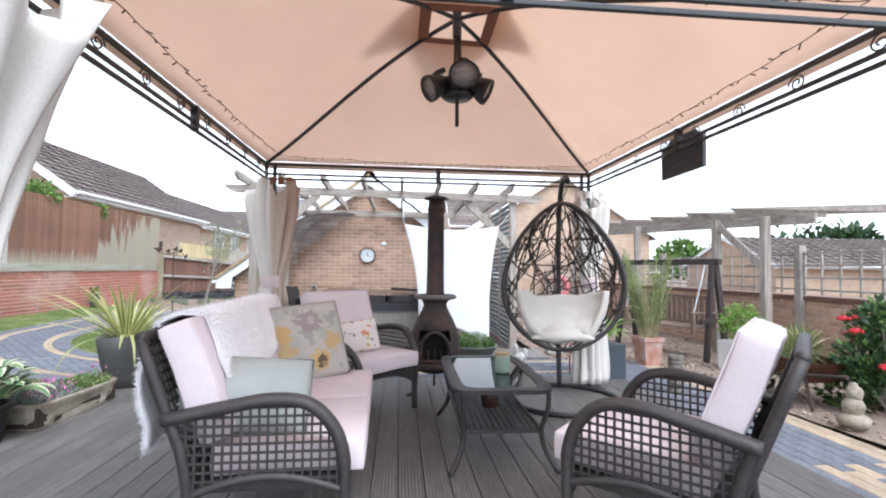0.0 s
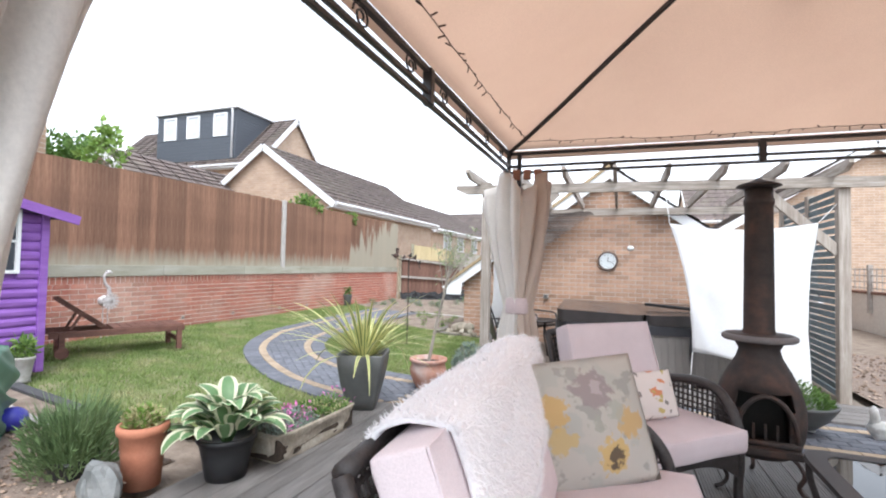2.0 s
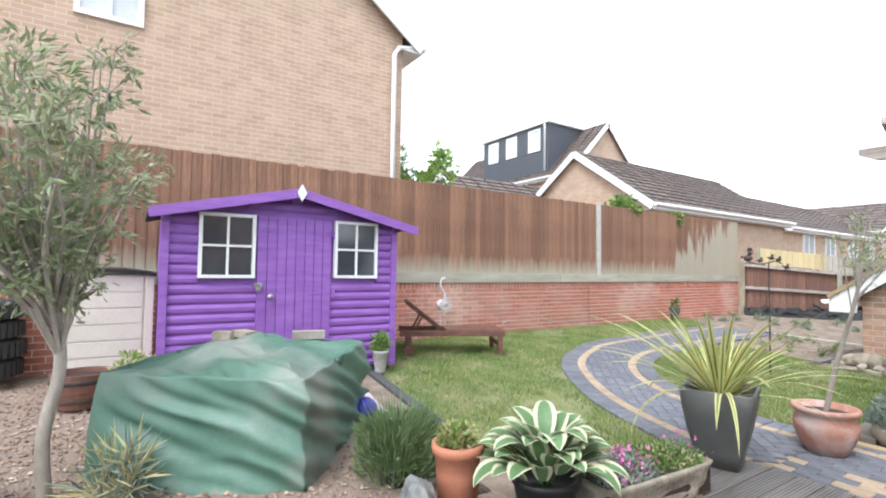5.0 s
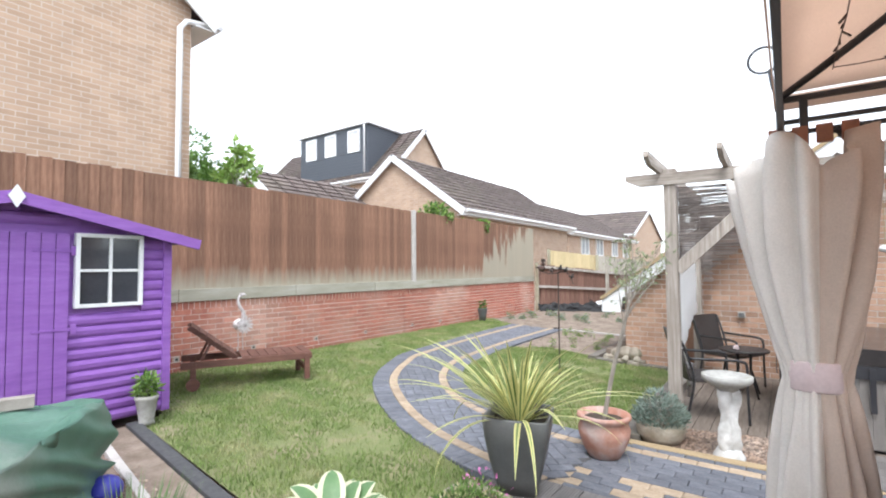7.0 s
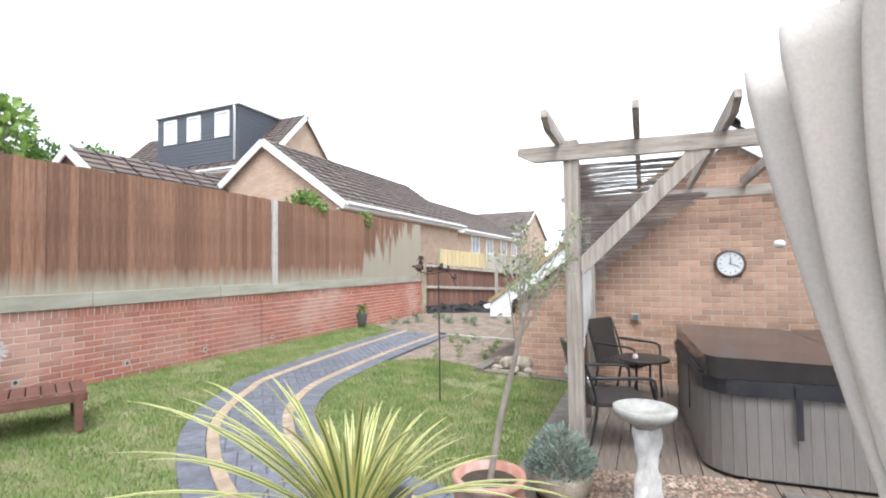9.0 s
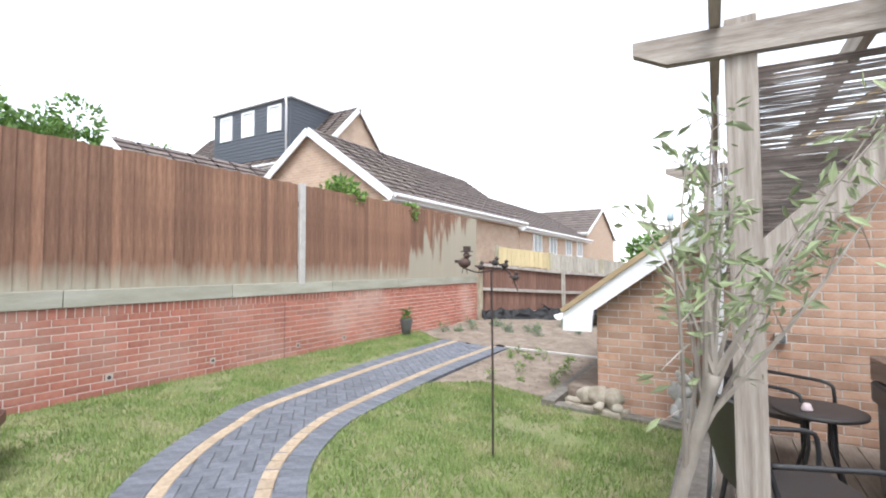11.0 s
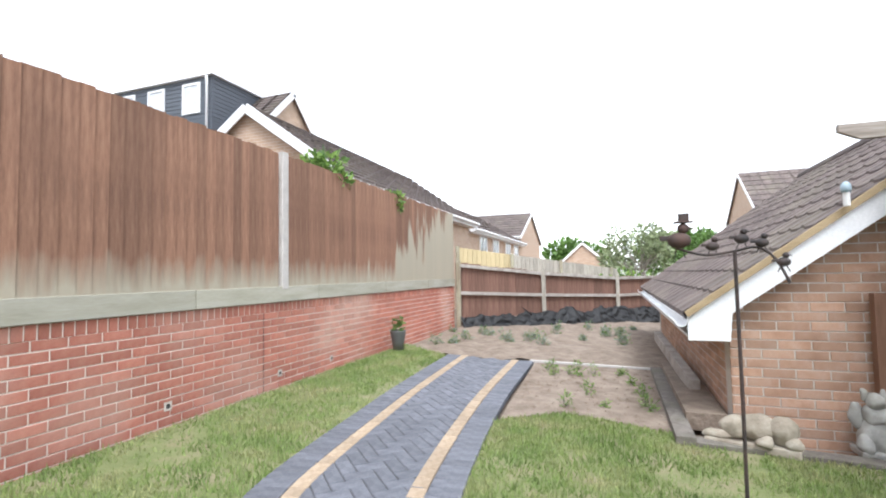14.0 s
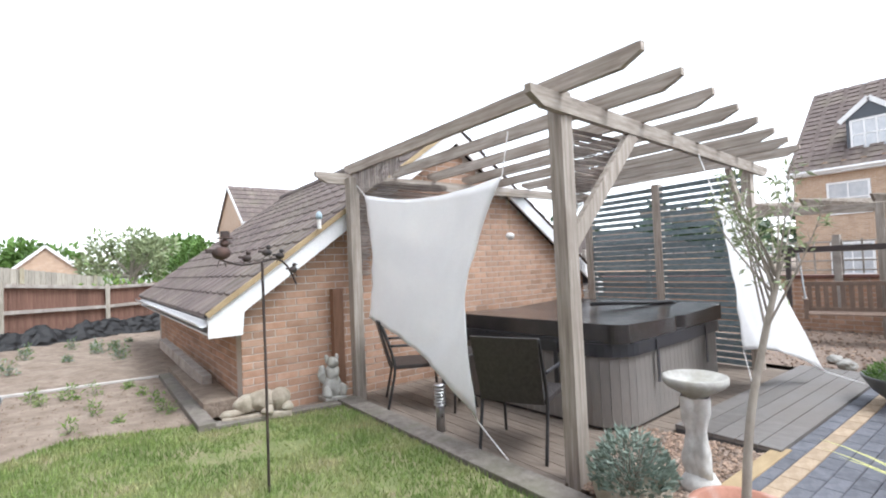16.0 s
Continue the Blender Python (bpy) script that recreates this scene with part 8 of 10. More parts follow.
def tyres():
    for k in range(4):
        t = thing("tyre", "old black car tyre stacked against the brick wall", "tyre", Matrix.Translation((0.36, -9.52 + 0.02 * (k % 2), 0.14 + 0.19 * k)), "stacked tyres")
        bm = bmesh.new()
        tube(bm, [(0.24 * math.cos(a), 0.24 * math.sin(a), 0) for a in (2 * math.pi * i / 36 for i in range(36))], 0.095, 12, closed=True)
        part("casing", bm, M["rubber"], t, smooth=True)
        bm = bmesh.new()
        for i in range(36):
            a = 2 * math.pi * i / 36
            box(bm, -0.006, 0.006, -0.018, 0.018, -0.07, 0.07, 0, Matrix.Rotation(a, 4, "Z") @ Matrix.Translation((0.335, 0, 0)))
        part("tread", bm, M["rubber"], t)


M["rubber"] = material("tyre_rubber", [(0.018, 0.018, 0.02), (0.035, 0.035, 0.036)], 20, rough=0.8, bump=0.3)
tyres()


def barrel():
    t = thing("barrel_planter", "dark brown wooden half-barrel beside the store", "planter", Matrix.Translation((1.62, -8.62, -0.02)))
    bm = bmesh.new()
    lathe(bm, [(0.17, 0), (0.21, 0.14), (0.225, 0.28), (0.20, 0.28), (0.19, 0.2), (0.02, 0.2)], 24)
    part("staves", bm, M["brown_wood"], t)
    for z, r in ((0.05, 0.19), (0.2, 0.223)):
        bm = bmesh.new()
        lathe(bm, [(r, z), (r + 0.003, z + 0.005), (r + 0.004, z + 0.03), (r + 0.002, z + 0.035)], 24)
        part("hoop", bm, "rusty_iron", t, smooth=True)


M["brown_wood"] = material("dark_stained_wood", [(0.085, 0.038, 0.028), (0.14, 0.062, 0.045), (0.19, 0.09, 0.066)], 6, (1, 1, 4), rough=0.6, bump=0.3, vary=0.1)
barrel()


def bush(name, label, p, r, n, size, mats, seed, ratio=0.4, cat="shrub", squash=1.0):
    t = thing(name, label, cat, Matrix.Translation(p))
    rng = random.Random(seed)
    bm = bmesh.new()
    for i in range(10):
        a = rng.uniform(0, 6.28)
        q = rng.uniform(0.2, 0.8)
        tube(bm, [(0, 0, 0), (r * q * 0.5 * math.cos(a), r * q * 0.5 * math.sin(a), r * 0.6 * squash), (r * q * math.cos(a), r * q * math.sin(a), r * squash * rng.uniform(0.9, 1.6))], [r * 0.04, r * 0.025, r * 0.01], 5)
    part("stems", bm, "bark", t)
    clumps = [(rng.uniform(-1, 1), rng.uniform(-1, 1), rng.uniform(0.1, 1.7), rng.uniform(0.28, 0.55)) for k in range(14)]
    for k, mat in enumerate(mats):
        def spot(q):
            cx, cy, cz, cr = clumps[q.randrange(len(clumps))]
            d = Vector((q.gauss(0, 1), q.gauss(0, 1), q.gauss(0, 1))).normalized()
            p = Vector((cx * 0.6, cy * 0.6, cz * squash)) + d * cr * q.uniform(0.5, 1.0)
            p *= r
            p.z = max(p.z, 0.01)
            return p, d + Vector((0, 0, 0.3))
        foliage("leaves", t, n // len(mats), spot, size, mat, seed + k, ratio)
    return t


bush("variegated_shrub", "variegated yellow-green shrub beside the shed", (1.75, -8.28, -0.02), 0.22, 900, 0.05, ("leaf_lime", "leaf_straw"), 41)
bush("potted_plant", "small green plant in a stone pot against the shed", (1.80, -5.94, 0.22), 0.10, 260, 0.07, ("leaf_lime", "leaf_mid"), 42, cat="plant")
bush("leafy_shrub", "bright green leafy shrub at the gravel's edge", (3.62, -9.12, -0.06), 0.24, 420, 0.10, ("leaf_lime", "leaf_mid"), 43)
bush("grass_clump", "thin dry grass tuft beside the cover", (3.75, -8.30, -0.08), 0.16, 300, 0.16, ("leaf_straw", "leaf_grey"), 44, 0.06)


def shed_pot():
    t = thing("stone_pot", "small weathered stone pot beside the shed", "pot", Matrix.Translation((1.80, -5.94, 0.0)))
    bm = bmesh.new()
    lathe(bm, [(0.07, 0), (0.06, 0.03), (0.075, 0.12), (0.09, 0.21), (0.1, 0.23), (0.095, 0.25), (0.06, 0.24)], 18, wobble=0.03)
    part("pot", bm, "grey_stone", t, smooth=True)


shed_pot()


def lounger():
    t = thing("wooden_lounger", "reddish-brown wooden sun lounger with a raised back on the lawn", "lounger", Matrix.Translation((1.15, -4.45, 0.025)) @ Matrix.Rotation(math.atan2(0.90, 0.44), 4, "Z"))
    L, W, H = 0.62, 0.27, 0.315

    for s in (-1, 1):
        bm = bmesh.new()
        box(bm, -L * 1.3, L, s * W - 0.02, s * W + 0.02, H - 0.075, H, 0.005)
        part("side_rail", bm, "brown_wood", t)
    bm = bmesh.new()
    box(bm, L - 0.04, L, -W, W, H - 0.075, H, 0.005)
    part("end_rail", bm, "brown_wood", t)
    for i in range(8):
        bm = bmesh.new()
        x = -0.18 + i * 0.10
        box(bm, x, x + 0.09, -W + 0.01, W - 0.01, H - 0.005, H + 0.013, 0.004)
        part("slat", bm, "brown_wood", t)
    for x in (L - 0.06, -L * 1.1):
        for s in (-1, 1):
            bm = bmesh.new()
            box(bm, x - 0.03, x + 0.03, s * W - 0.03, s * W + 0.03, 0, H - 0.01, 0.005)
            part("leg", bm, "brown_wood", t)
    bm = bmesh.new()
    box(bm, L - 0.08, L - 0.04, -W, W, 0.10, 0.15, 0.004)
    part("stretcher", bm, "brown_wood", t)
    back = Matrix.Translation((-0.22, 0, H)) @ Matrix.Rotation(radians(38), 4, "Y")
    for i in range(6):
        bm = bmesh.new()
        box(bm, -0.62 + i * 0.10, -0.53 + i * 0.10, -W + 0.01, W - 0.01, 0, 0.018, 0.004, back)
        part("back_slat", bm, "brown_wood", t)
    for s in (-1, 1):
        bm = bmesh.new()
        box(bm, -0.64, 0.0, s * (W - 0.05) - 0.015, s * (W - 0.05) + 0.015, -0.04, 0, 0.004, back)
        part("back_rail", bm, "brown_wood", t)
        bm = bmesh.new()
        beam(bm, (-0.60, s * (W - 0.06), H), (-0.50, s * (W - 0.06), H + 0.20), 0.02, 0.03)
        part("prop", bm, "brown_wood", t)
    bm = bmesh.new()
    tube(bm, [(-L * 1.1, -W - 0.05, 0.07), (-L * 1.1, -W - 0.02, 0.07)], 0.07, 16)
    part("wheel", bm, "brown_wood", t)


lounger()


# ---- garden ornaments ----
def flamingo_white():
    t = thing("bird_ornament", "white painted metal wading-bird ornament by the wall", "ornament", Matrix.Translation((0.22, -4.10, 0.06)))
    bm = bmesh.new()
    for s in (-1, 1):
        tube(bm, [(0, s * 0.04, 0), (0.0, s * 0.04, 0.22), (0.01, s * 0.035, 0.23), (0, s * 0.03, 0.46)], 0.006, 6)
    pts = smooth_line([(0, 0.05, 0.62), (0, 0.04, 0.72), (0, -0.02, 0.80), (0, -0.03, 0.90), (0, 0.0, 0.95)], 16)
    tube(bm, pts, [0.03 - 0.0012 * i for i in range(17)], 8)
    bmesh.ops.create_icosphere(bm, subdivisions=2, radius=0.11, matrix=Matrix.Translation((0, 0.0, 0.54)) @ Matrix.Diagonal((0.6, 1.0, 0.75, 1)))
    rng = random.Random(1)
    for i in range(14):
        a = i * 0.449
        box(bm, 0.05, 0.058, 0.03, 0.12, -0.012, 0.012, 0, Matrix.Translation((0, 0.04, 0.53)) @ Matrix.Rotation(a, 4, "X"))
    tube(bm, [(0, 0.0, 0.95), (0.0, 0.05, 0.955), (0, 0.09, 0.94)], [0.028, 0.022, 0.006], 8)
    part("figure", bm, M["flaking_white"], t)


M["flaking_white"] = material("flaking_white_paint", [(0.30, 0.24, 0.23), (0.58, 0.54, 0.53), (0.66, 0.63, 0.62)], 25, rough=0.7, bump=0.3)
flamingo_white()


def wall_pot():
    t = thing("wall_pot", "dark grey pot with a small green plant at the wall's foot", "plant", Matrix.Translation((0.27, 2.38, 0.055)))
    bm = bmesh.new()
    lathe(bm, [(0.08, 0), (0.10, 0.15), (0.125, 0.28), (0.13, 0.30), (0.115, 0.30), (0.10, 0.27), (0.02, 0.26)], 22)
    part("pot", bm, "pot_grey", t, smooth=True)

    def spot(r):
        a, q = r.uniform(0, 6.28), r.uniform(0, 0.09)
        return (q * math.cos(a), q * math.sin(a), 0.28 + r.uniform(0, 0.20)), (math.cos(a), math.sin(a), 0.7)
    foliage("leaves", t, 130, spot, 0.06, "leaf_mid", 2, 0.5)


wall_pot()


def bird_stake():
    t = thing("bird_stake", "rusty metal stake with a family of cut-out birds on top", "ornament", Matrix.Translation((3.995, -1.835, gz(3.96) - 0.02)))
    bm = bmesh.new()
    tube(bm, [(0, 0, 0), (0.003, 0, 0.7), (0.0, 0, 1.40)], 0.0085, 8)
    part("rod", bm, "rusty_iron", t)
    bm = bmesh.new()
    tube(bm, [(p.x, 0, p.y) for p in smooth_line([(-0.24, 1.42), (-0.12, 1.385), (0.0, 1.40), (0.09, 1.415), (0.16, 1.36), (0.21, 1.25)], 20)], 0.006, 6)
    part("branch", bm, "rusty_iron", t)
    for k, (x, z, s) in enumerate(((-0.23, 1.43, 0.95), (-0.09, 1.41, 0.52), (0.03, 1.44, 0.55), (0.11, 1.42, 0.5), (0.19, 1.33, 0.5))):
        bm = bmesh.new()
        bmesh.ops.create_icosphere(bm, subdivisions=2, radius=0.05 * s, matrix=Matrix.Translation((x, 0, z + 0.03 * s)) @ Matrix.Diagonal((1.15, 0.8, 0.85, 1)))
        bmesh.ops.create_icosphere(bm, subdivisions=2, radius=0.028 * s, matrix=Matrix.Translation((x + 0.02 * s, 0, z + 0.09 * s)))
        bmesh.ops.create_cone(bm, segments=6, radius1=0.01 * s, radius2=0.001, depth=0.03 * s, matrix=Matrix.Translation((x + 0.055 * s, 0, z + 0.09 * s)) @ Matrix.Rotation(math.pi / 2, 4, "Y"))
        box(bm, x - 0.09 * s, x - 0.04 * s, -0.006, 0.006, z + 0.03 * s, z + 0.055 * s, 0.002)
        if k == 0:
            box(bm, x - 0.02, x + 0.06, -0.03, 0.03, z + 0.112, z + 0.119, 0.002)
            box(bm, x, x + 0.045, -0.02, 0.02, z + 0.117, z + 0.157, 0.003)
        part("bird", bm, "rusty_iron", t, smooth=True)
        for q in (-0.012, 0.012):
            bm = bmesh.new()
            tube(bm, [(x + q, 0, z - 0.01 * s), (x + q * 2, 0, z - 0.06 * s)], 0.003, 4)
            part("leg", bm, "rusty_iron", t)


bird_stake()


def statue_blob(name, label, m, blobs, mat, rough_amount=0.02, base=None):
    """A worn cast-stone figure as one plain mesh."""
    bm = bmesh.new()
    for (x, y, z, rx, ry, rz) in blobs:
        bmesh.ops.create_icosphere(bm, subdivisions=3, radius=1, matrix=Matrix.Translation((x, y, z)) @ Matrix.Diagonal((rx, ry, rz, 1)))
    if base:
        box(bm, *base, 0.012)
    for v in bm.verts:
        v.co += Vector((noise.noise(v.co * 14), noise.noise(v.co * 14 + Vector((5, 0, 0))), noise.noise(v.co * 14 + Vector((0, 7, 0))))) * rough_amount
    ob = part(name, bm, mat, smooth=True)
    ob.matrix_basis = m
    return tagged(ob, label, "statue")


statue_blob("stone_dog", "mossy cast-stone lying animal figure on a slab by the garage", Matrix.Translation((4.42, -0.22, gz(4.4) + 0.02)) @ Matrix.Rotation(radians(-18), 4, "Z"),
            [(0, 0, 0.12, 0.16, 0.09, 0.10), (0.16, -0.02, 0.13, 0.09, 0.08, 0.10), (-0.14, 0.0, 0.10, 0.10, 0.10, 0.09), (-0.24, -0.06, 0.05, 0.12, 0.03, 0.03), (0.22, -0.07, 0.06, 0.06, 0.05, 0.05), (0.05, -0.1, 0.05, 0.05, 0.05, 0.05)], "stone", 0.022, (-0.34, 0.26, -0.12, 0.10, -0.04, 0.035))
statue_blob("stone_gargoyle", "grey cast-stone seated gargoyle against the garage wall", Matrix.Translation((5.17, -0.10, gz(5.2) + 0.02)),
            [(0, 0, 0.12, 0.10, 0.09, 0.13), (0, -0.01, 0.27, 0.075, 0.07, 0.08), (0.0, -0.02, 0.37, 0.058, 0.06, 0.055), (-0.055, 0, 0.41, 0.025, 0.02, 0.045), (0.055, 0, 0.41, 0.025, 0.02, 0.045), (-0.09, 0.03, 0.25, 0.05, 0.025, 0.09), (0.09, -0.06, 0.08, 0.05, 0.06, 0.08), (-0.08, -0.06, 0.07, 0.05, 0.06, 0.07)], "grey_stone", 0.018, (-0.12, 0.12, -0.1, 0.1, -0.02, 0.03))
statue_blob("white_figure", "small white cast-stone bird figure on the paving", Matrix.Translation((9.24, -3.90, PATIO)),
            [(0, 0, 0.07, 0.09, 0.07, 0.08), (-0.05, 0, 0.17, 0.035, 0.03, 0.10), (0.08, 0.02, 0.13, 0.03, 0.05, 0.08)], "white_stone")
statue_blob("stone_figure", "small grey seated stone figure on the gravel", Matrix.Translation((11.24, -6.52, PATIO)) @ Matrix.Scale(0.85, 4),
            [(0, 0, 0.08, 0.14, 0.12, 0.08), (0, 0, 0.20, 0.09, 0.08, 0.11), (0, -0.01, 0.33, 0.065, 0.065, 0.075), (0, 0, 0.40, 0.03, 0.03, 0.03)], "stone", 0.012)


def birdbath():
    t = thing("birdbath", "white cast-stone birdbath on a carved figure column", "birdbath", Matrix.Translation((6.05, -3.42, FLOOR)))
    bm = bmesh.new()
    lathe(bm, [(0.11, 0), (0.115, 0.03), (0.095, 0.06), (0.08, 0.09)], 24)
    part("base", bm, "white_stone", t, smooth=True)
    bm = bmesh.new()

    def col(u, v):
        a = 2 * math.pi * u
        r = 0.064 + 0.018 * math.cos(3 * a + 0.5 * math.sin(5 * v)) + 0.014 * noise.noise((2 * math.cos(a), 2 * math.sin(a), v * 7)) + 0.012 * math.sin(v * 9)
        return (r * math.cos(a), r * math.sin(a), 0.08 + 0.47 * v)
    sheet(bm, col, 48, 36)
    part("column", bm, "white_stone", t, smooth=True)
    bm = bmesh.new()
    lathe(bm, [(0.06, 0.54), (0.09, 0.57), (0.155, 0.605), (0.18, 0.63), (0.182, 0.665), (0.168, 0.67), (0.13, 0.64), (0.02, 0.63)], 36)
    part("basin", bm, "grey_stone", t, smooth=True)


birdbath()


def bollard():
    t = thing("bollard_light", "short steel ringed bollard light beside the seats", "lamp", Matrix.Translation((5.50, -1.55, FLOOR)))
    bm = bmesh.new()
    lathe(bm, [(0.036, 0), (0.036, 0.20), (0.034, 0.205)], 20)
    part("column", bm, "steel", t, smooth=True)
    for k in range(6):
        bm = bmesh.new()
        lathe(bm, [(0.03, 0.215 + 0.027 * k), (0.052, 0.222 + 0.027 * k), (0.052, 0.227 + 0.027 * k), (0.03, 0.234 + 0.027 * k)], 20)
        part("ring", bm, "steel", t, smooth=True)
    bm = bmesh.new()
    lathe(bm, [(0.03, 0.375), (0.052, 0.38), (0.045, 0.395), (0.01, 0.40)], 20)
    part("cap", bm, "steel", t, smooth=True)


bollard()

# ---- under the pergola ----
def shade_sail(name, label, corners, pull, ties, bow=0.0):
    """A slack cloth between four corners (given in turn), with curved edges."""
    t = thing(name, label, "shade sail")
    a, b, c, d = (Vector(p) for p in corners)
    mid = (a + b + c + d) / 4
    nrm = (b - a).cross(d - a).normalized()

    def f(u, v):
        p = a.lerp(b, u).lerp(d.lerp(c, u), v)
        eu, ev = 4 * u * (1 - u), 4 * v * (1 - v)
        inward = pull * (eu * (1 - ev) + ev * (1 - eu))
        p = p.lerp(mid, inward + bow * ev * u ** 2)
        return p + nrm * (0.05 * eu * ev + 0.022 * noise.noise((u * 5, v * 5, 1.0)) + 0.02 * noise.noise((u * 11 + v * 6, v * 3 - u * 2, 5.0)) + 0.02 * math.sin((u + v) * 9) * eu * 0.5)
    bm = bmesh.new()
    sheet(bm, f, 30, 30, 0.003)
    part("cloth", bm, "sail", t, smooth=True)
    for p, q in ties:
        bm = bmesh.new()
        tube(bm, [p, q], 0.005, 6)
        part("rope", bm, "sail", t, "white rope")


shade_sail("shade_sail", "white fabric shade sail hung slack from the pergola side",
           [(5.46, -0.42, 1.99), (5.50, -2.42, 1.84), (5.42, -2.12, 0.07), (5.44, -0.46, 0.72)], 0.13,
           [((5.46, -0.42, 1.99), (5.45, -0.24, 2.14)), ((5.50, -2.42, 1.84), (5.50, -2.5, 2.14)), ((5.42, -2.12, 0.07), (5.43, -2.42, -0.13))], 0.16)
shade_sail("shade_sail", "square white shade sail stretched beside the pergola screen",
           [(7.74, -2.88, 1.75), (9.25, -2.56, 1.77), (8.97, -3.28, 0.01), (7.97, -2.95, 0.32)], 0.10,
           [((7.74, -2.88, 1.75), (7.70, -2.78, 2.15)), ((9.25, -2.56, 1.77), (9.43, -2.53, 1.98)), ((8.97, -3.28, 0.01), (8.78, -3.62, -0.02)), ((7.97, -2.95, 0.32), (7.93, -3.05, -0.1))])


def garden_chair(label, m):
    t = thing("garden_chair", label, "chair", m, "dark garden chairs")
    for s in (-1, 1):
        bm = bmesh.new()
        tube(bm, [(p.x, s * 0.25, p.y) for p in smooth_line([(-0.30, 0.0), (-0.25, 0.22), (-0.22, 0.42), (-0.28, 0.66), (-0.36, 0.87)], 16)], 0.013, 8)
        part("back_leg", bm, "black_metal", t, smooth=True)
        bm = bmesh.new()
        tube(bm, [(p.x, s * 0.265, p.y) for p in smooth_line([(0.26, 0.0), (0.25, 0.3), (0.25, 0.55), (0.20, 0.61), (0.0, 0.62), (-0.26, 0.625)], 20)], 0.013, 8)
        part("arm", bm, "black_metal", t, smooth=True)
    bm = bmesh.new()
    box(bm, -0.23, 0.25, -0.25, 0.25, 0.39, 0.43, 0.012)
    part("seat", bm, "rattan", t, "woven dark seat")
    bm = bmesh.new()

    def back(u, v):
        w = 0.235 + 0.015 * v
        return (-0.235 - 0.13 * v - 0.02 * math.sin(math.pi * u), -w + 2 * w * u, 0.40 + 0.48 * v)
    sheet(bm, back, 10, 10, 0.018)
    part("backrest", bm, "rattan", t, "woven dark backrest")


garden_chair("black woven garden chair beside the pergola post", Matrix.Translation((5.79, -2.25, FLOOR)) @ Matrix.Rotation(radians(24), 4, "Z"))
garden_chair("black woven garden chair against the garage wall", Matrix.Translation((5.85, -0.65, FLOOR)) @ Matrix.Rotation(radians(-28), 4, "Z"))


def bistro_table():
    t = thing("side_table", "small round dark garden table", "table", Matrix.Translation((6.02, -1.12, FLOOR)))
    bm = bmesh.new()
    lathe(bm, [(0.24, 0.52), (0.26, 0.525), (0.262, 0.545), (0.25, 0.55), (0.02, 0.55)], 32)
    part("tabletop", bm, "rattan", t, smooth=True)
    for k in range(4):
        a = 0.785 + k * 1.571
        bm = bmesh.new()
        tube(bm, [(0.10 * math.cos(a), 0.10 * math.sin(a), 0.52), (0.09 * math.cos(a), 0.09 * math.sin(a), 0.3), (0.2 * math.cos(a), 0.2 * math.sin(a), 0.0)], 0.012, 6)
        part("leg", bm, "black_metal", t, smooth=True)


bistro_table()
bmx = bmesh.new()
lathe(bmx, [(0.03, 0), (0.034, 0.01), (0.026, 0.03), (0.02, 0.045), (0.004, 0.05)], 14)
pk = tagged(part("pink_candle", bmx, M["tie"], smooth=True), "small pink candle holder on the side table", "candle")
pk.matrix_basis = Matrix.Translation((5.95, -1.22, FLOOR + 0.552))


def clock():
    t = thing("wall_clock", "round white clock with a dark frame on the brick wall", "clock", Matrix.Translation((7.01, GY - 0.012, 1.35)) @ Matrix.Rotation(math.pi / 2, 4, "X"))
    bm = bmesh.new()
    lathe(bm, [(0.13, 0), (0.165, 0.0), (0.17, 0.02), (0.16, 0.04), (0.145, 0.04), (0.138, 0.025)], 40)
    part("frame", bm, M["clock_rim"], t, smooth=True)
    bm = bmesh.new()
    lathe(bm, [(0.139, 0.020), (0.139, 0.0285), (0.002, 0.0285)], 40)
    part("dial", bm, M["dial"], t, "pale dial")
    for k in range(12):
        a = k * math.pi / 6
        bm = bmesh.new()
        box(bm, -0.004, 0.004, 0.098, 0.122, 0.0286, 0.031, 0, Matrix.Rotation(-a, 4, "Z"))
        part("numeral_bar", bm, "black_metal", t)
    for l, w, a in ((0.075, 0.006, 5), (0.10, 0.004, 112)):
        bm = bmesh.new()
        box(bm, -w, w, -0.015, l, 0.032, 0.035, 0, Matrix.Rotation(-radians(a), 4, "Z"))
        part("hand", bm, "black_metal", t)


M["clock_rim"] = material("dark_bronze", [(0.10, 0.075, 0.065), (0.16, 0.12, 0.105)], 6, rough=0.4, metal=0.5)
M["dial"] = material("clock_dial", [(0.62, 0.65, 0.66), (0.68, 0.71, 0.72)], 4, rough=0.4, bump=0)
clock()


def globe():
    t = thing("hanging_globe", "small white globe ornament hanging from the pergola", "ornament", Matrix.Translation((7.37, -0.61, 1.55)))
    bm = bmesh.new()
    bmesh.ops.create_icosphere(bm, subdivisions=3, radius=0.055)
    bmesh.ops.scale(bm, vec=(1, 1, 0.8), verts=bm.verts[:])
    part("globe", bm, "pebble_white", t, smooth=True)
    bm = bmesh.new()
    tube(bm, [(0, 0, 0.04), (0, 0, 0.55)], 0.003, 5)
    part("cord", bm, "oak_timber", t)


globe()


